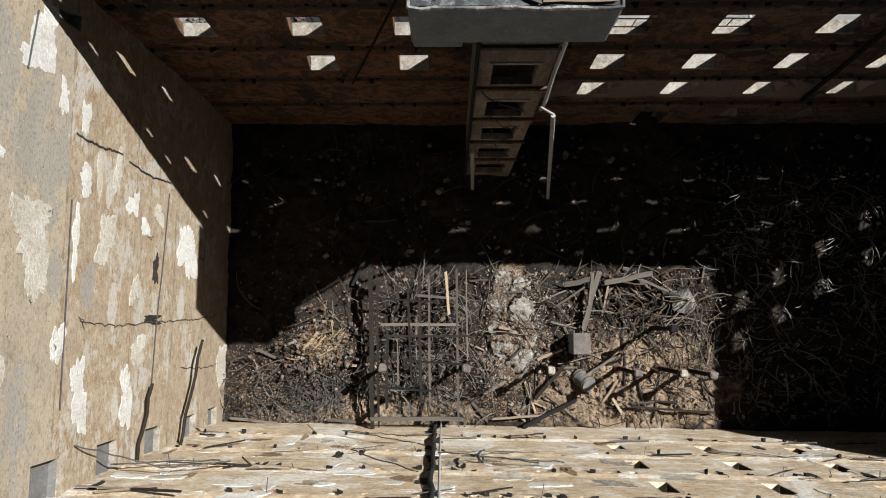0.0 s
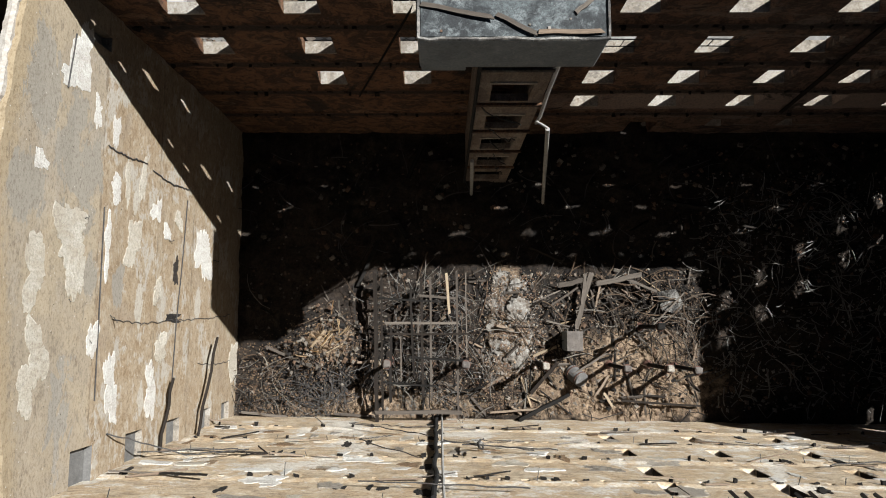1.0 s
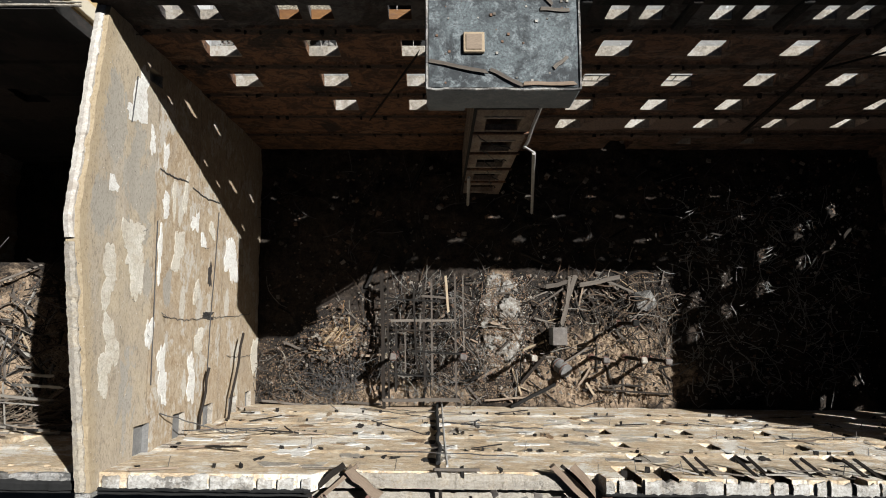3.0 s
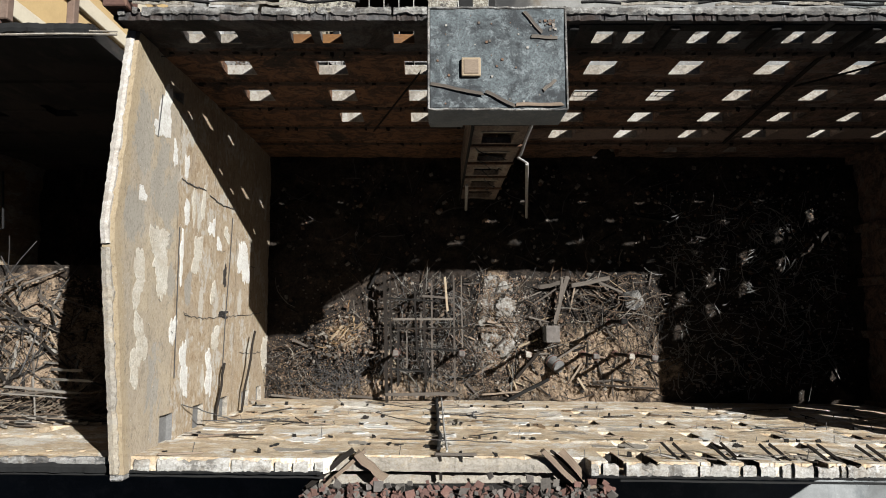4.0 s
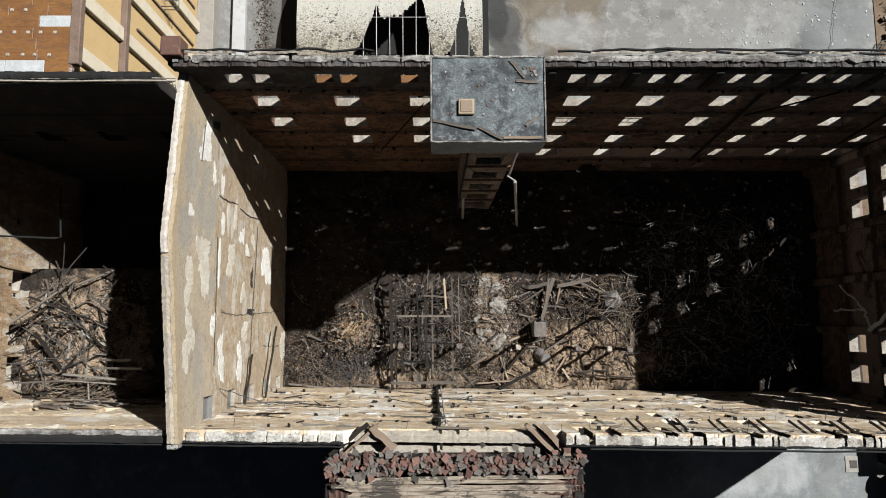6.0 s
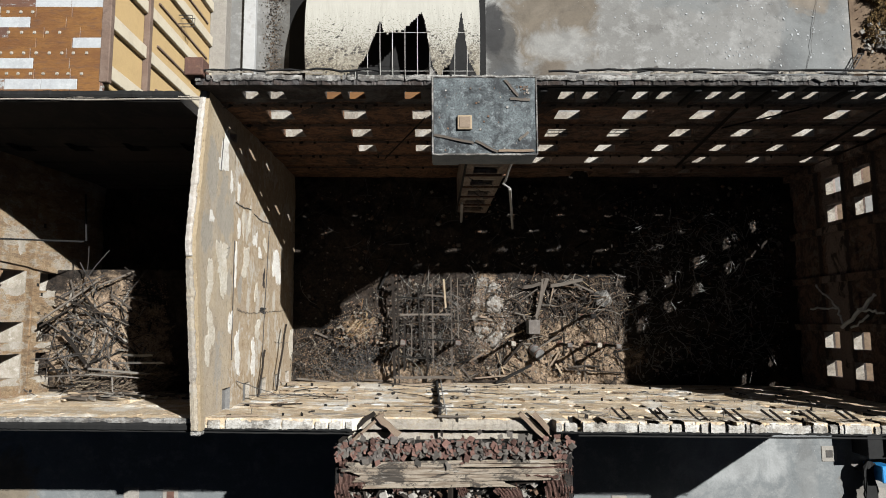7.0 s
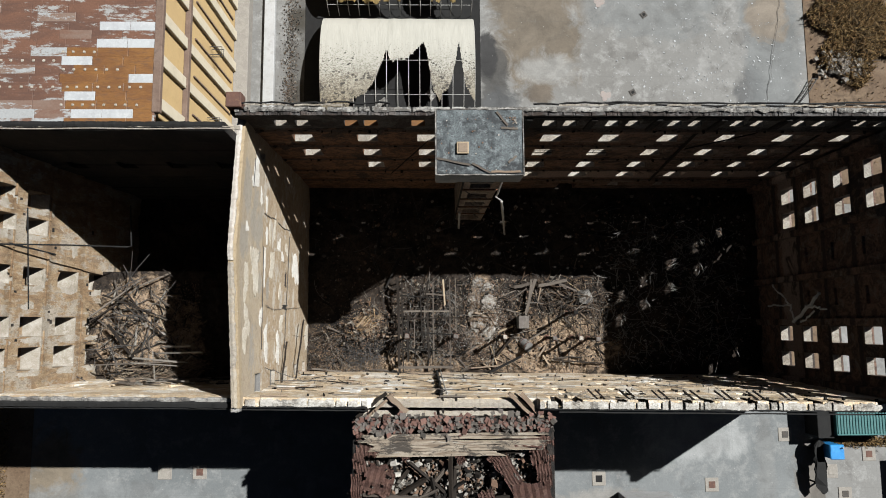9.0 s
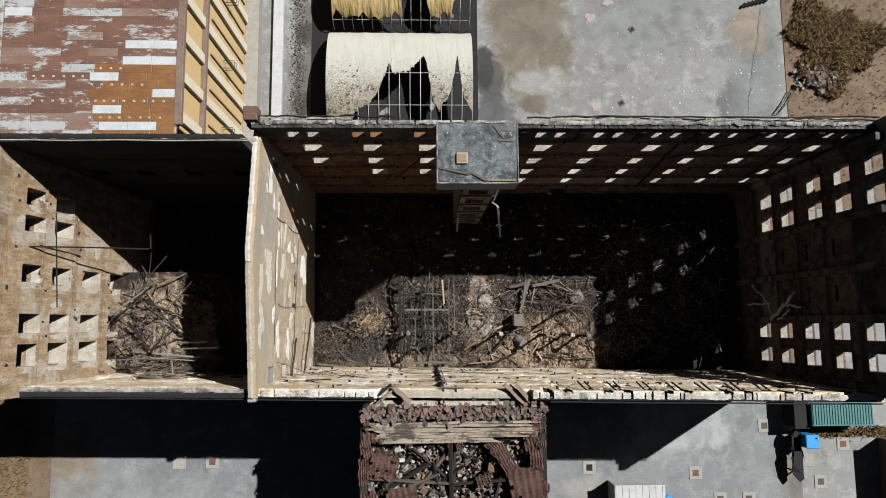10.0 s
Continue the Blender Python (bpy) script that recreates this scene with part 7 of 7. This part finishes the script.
# ---- west bay debris ----
known = set(scene.objects)
for a, b, mt, kind in (((-27.8, -4.2, 3.0), (-21.8, -3.9, 3.4), "grey_wood", 2), ((-24.6, -3.6, 3.4), (-20.4, -4.0, 3.5), "ash_wood", 1), ((-24.9, -4.0, 3.3), (-20.9, -4.3, 3.3), "ash_wood", 3), ((-23.2, -3.1, 3.2), (-23.0, -5.3, 3.1), "ash_wood", 3), ((-22.2, -3.2, 3.3), (-22.2, -5.0, 1.2), "ash_wood", 3), ((-27.2, -4.9, 2.4), (-23.8, -4.9, 2.3), "char", 2),
                       ((-27.4, -1.0, 2.0), (-25.2, -3.6, 2.2), "char", 0), ((-26.0, 0.9, 1.6), (-22.4, -2.6, 1.4), "char", 2), ((-24.2, 1.6, 1.6), (-22.2, 0.2, 1.3), "grey_wood", 1), ((-23.4, -0.6, 1.5), (-22.5, -2.5, 1.3), "pale_wood", 3), ((-25.2, -4.6, 2.4), (-25.0, -5.4, 0.8), "char", 2)):
    timber(a, b, mt, kind, "fallen_rafter", "fallen rafter on the rubble of the burnt bay", "rafters in the bay")
rnd = random.Random(44)
for k in range(60):
    u = -27.2 + 5.4 * rnd.random()
    z = rnd.uniform(0.6, 5.5)
    u += 0.35 * z
    a = (u, -5.5 + rnd.uniform(0, 0.2), z)
    timber(a, (u + rnd.uniform(0.9, 1.9), -5.5 + rnd.uniform(0, 0.35), z + rnd.uniform(0.3, 0.9)), rnd.choice(("char", "grey_wood", "ash_wood", "brown_wood")), rnd.randrange(1, 4), "slat", "burnt slat piled against the sunlit wall", "piled slats")
for k in range(85):
    x, y = rnd.uniform(BAY + 0.8, -21.5), rnd.uniform(-5.2, 2.4)
    a, l = rnd.uniform(0, 3.14), rnd.uniform(0.6, 2.2)
    d = Vector((math.cos(a), math.sin(a), 0)) * l / 2
    p, q = Vector((x, y, 0)) - d, Vector((x, y, 0)) + d
    p.x, q.x, p.y, q.y = max(p.x, BAY + 0.6), max(q.x, BAY + 0.6), max(p.y, -5.4), max(q.y, -5.4)
    p.z, q.z = bed(p.x, p.y) + rnd.uniform(0.05, 0.7), bed(q.x, q.y) + rnd.uniform(0.05, 0.4)
    timber(p, q, rnd.choice(("char", "char", "grey_wood", "ash_wood")), rnd.randrange(1, 4), "splintered_plank", "splintered burnt plank lying on the rubble", "splintered planks", rnd.uniform(0, 3))
twigs("bay_rods", "tangle of bent rods in the burnt bay", lambda r: (-25 + r.gauss(0, 2), -2.0 + r.gauss(0, 1.8), 1.0), 170, 111, M["twigs"], 0.012, 0.03, 0.8, 2.6, 0.2, 0.9)
crumbs("bay_earth", "brown earth over the floor of the burnt bay", M["clods"], 4000, lambda r: (lambda x, y: (x, y, bed(x, y)))(r.uniform(BAY + 0.6, -20.5), r.uniform(-5.3, 2.8)), 0.015, 0.08, 113, 0.45)
crumbs("bay_rubble", "rubble over the floor of the burnt bay", M["chips"], 1500, lambda r: (lambda x, y: (x, y, bed(x, y)))(r.uniform(BAY + 0.6, -21), r.uniform(-5.3, 2.8)), 0.02, 0.09, 112)
twigs("lath_pile", "pile of pale split laths against the sunlit wall", lambda r: (r.uniform(-26.5, -20.8), -5.55 + 1.5 * r.random() ** 1.5, 0.9 + 1.6 * r.random()), 190, 115, M["laths"], 0.012, 0.035, 0.8, 2.4, 0.1, 0.8, lambda r: r.gauss(0.3, 0.35))
twigs("long_rods", "long bent iron rods lying over the burnt bay", lambda r: (r.uniform(-28, -23), r.uniform(-4.5, 2.0), 1.6), 26, 116, M["rod"], 0.025, 0.05, 2.5, 5.0, 0.06, 0.8)
settle(known, BAY_LEVEL)
# timbers that stand out of the heap, and laths thrown against the sunlit wall
for a, b, mt, kind in (((-21.4, -3.5, 8.4), (-16.3, -3.25, 13.0), "ash_wood", 2), ((-20.6, -3.0, 8.6), (-17.6, -2.9, 11.3), "ash_wood", 1), ((-18.2, -3.3, 10.6), (-18.1, -3.9, 8.2), "ash_wood", 1), ((-20.1, -3.6, 9.2), (-20.0, -4.6, 8.0), "ash_wood", 1), ((-22.3, -3.4, 8.9), (-22.2, -5.0, 8.2), "grey_wood", 1),
                       ((-25.0, -3.9, 9.0), (-21.2, -3.7, 8.3), "char", 2), ((-24.6, -4.2, 8.8), (-21.8, -4.2, 8.3), "char", 2), ((-24.9, -0.9, 10.6), (-22.7, 1.8, 8.1), "grey_wood", 2), ((-25.2, -1.2, 10.0), (-23.4, 0.6, 8.2), "char", 2), ((-24.5, 0.7, 9.4), (-19.9, -1.2, 8.1), "char", 1),
                       ((-23.3, 0.9, 8.6), (-21.4, -1.8, 8.0), "char", 2), ((-22.4, 1.4, 8.6), (-20.4, 2.4, 8.1), "grey_wood", 2), ((-20.6, 2.6, 8.9), (-19.0, 1.2, 8.0), "char", 3), ((-20.9, 1.1, 8.5), (-19.0, 1.5, 8.2), "char", 3), ((-24.9, -3.2, 9.6), (-24.0, -4.9, 8.2), "char", 2), ((-22.1, -1.3, 8.5), (-20.2, -2.2, 8.6), "ash_wood", 1)):
    timber(a, b, mt, kind, "fallen_rafter", "fallen rafter on the rubble of the burnt bay", "rafters in the bay")
known = set(scene.objects)
for k in range(90):
    h = rnd.random() ** 1.4
    x, z = rnd.uniform(-23.5, -16.6 + 1.2 * h), 8.1 + 3.2 * h
    y = -6.05 + south_step(z) + rnd.uniform(0.0, 0.14) * (1.2 - h)
    l = rnd.uniform(0.4, 1.1)
    d = Vector((1, rnd.uniform(0, 0.12), rnd.gauss(0.1, 0.25))) * l
    e = Vector((x, y, z)) + d
    e.y = max(e.y, -6.05 + south_step(e.z))
    timber((x, y, z), e, rnd.choice(("char", "ash_wood", "grey_wood", "brown_wood", "ash_wood", "pale_wood")), rnd.randrange(1, 4), "slat", "burnt slat piled against the sunlit wall", "piled slats")
settle(known, TURN)
# thin poles still fixed to the walls of the bay
for pts in (((-26.9, 3.4, 17.9), (-24.5, 3.7, 14.8), (-22.3, 4.0, 11.1), (-22.0, 4.05, 11.1), (-22.1, 5.5, 11.1), (-22.2, 6.95, 11.1)), ((-26.6, 6.0, 15.6), (-26.55, 2.85, 15.3), (-26.5, -0.4, 15.0)), ((-26.9, 3.65, 17.7), (-26.2, 3.3, 12.9))):
    bm = bmesh.new()
    tube(bm, pts, 0.055, 5)
    thing("wall_pole", bm, M["tar"], "charred pole fixed to the wall of the burnt bay", "pole", group="wall poles")
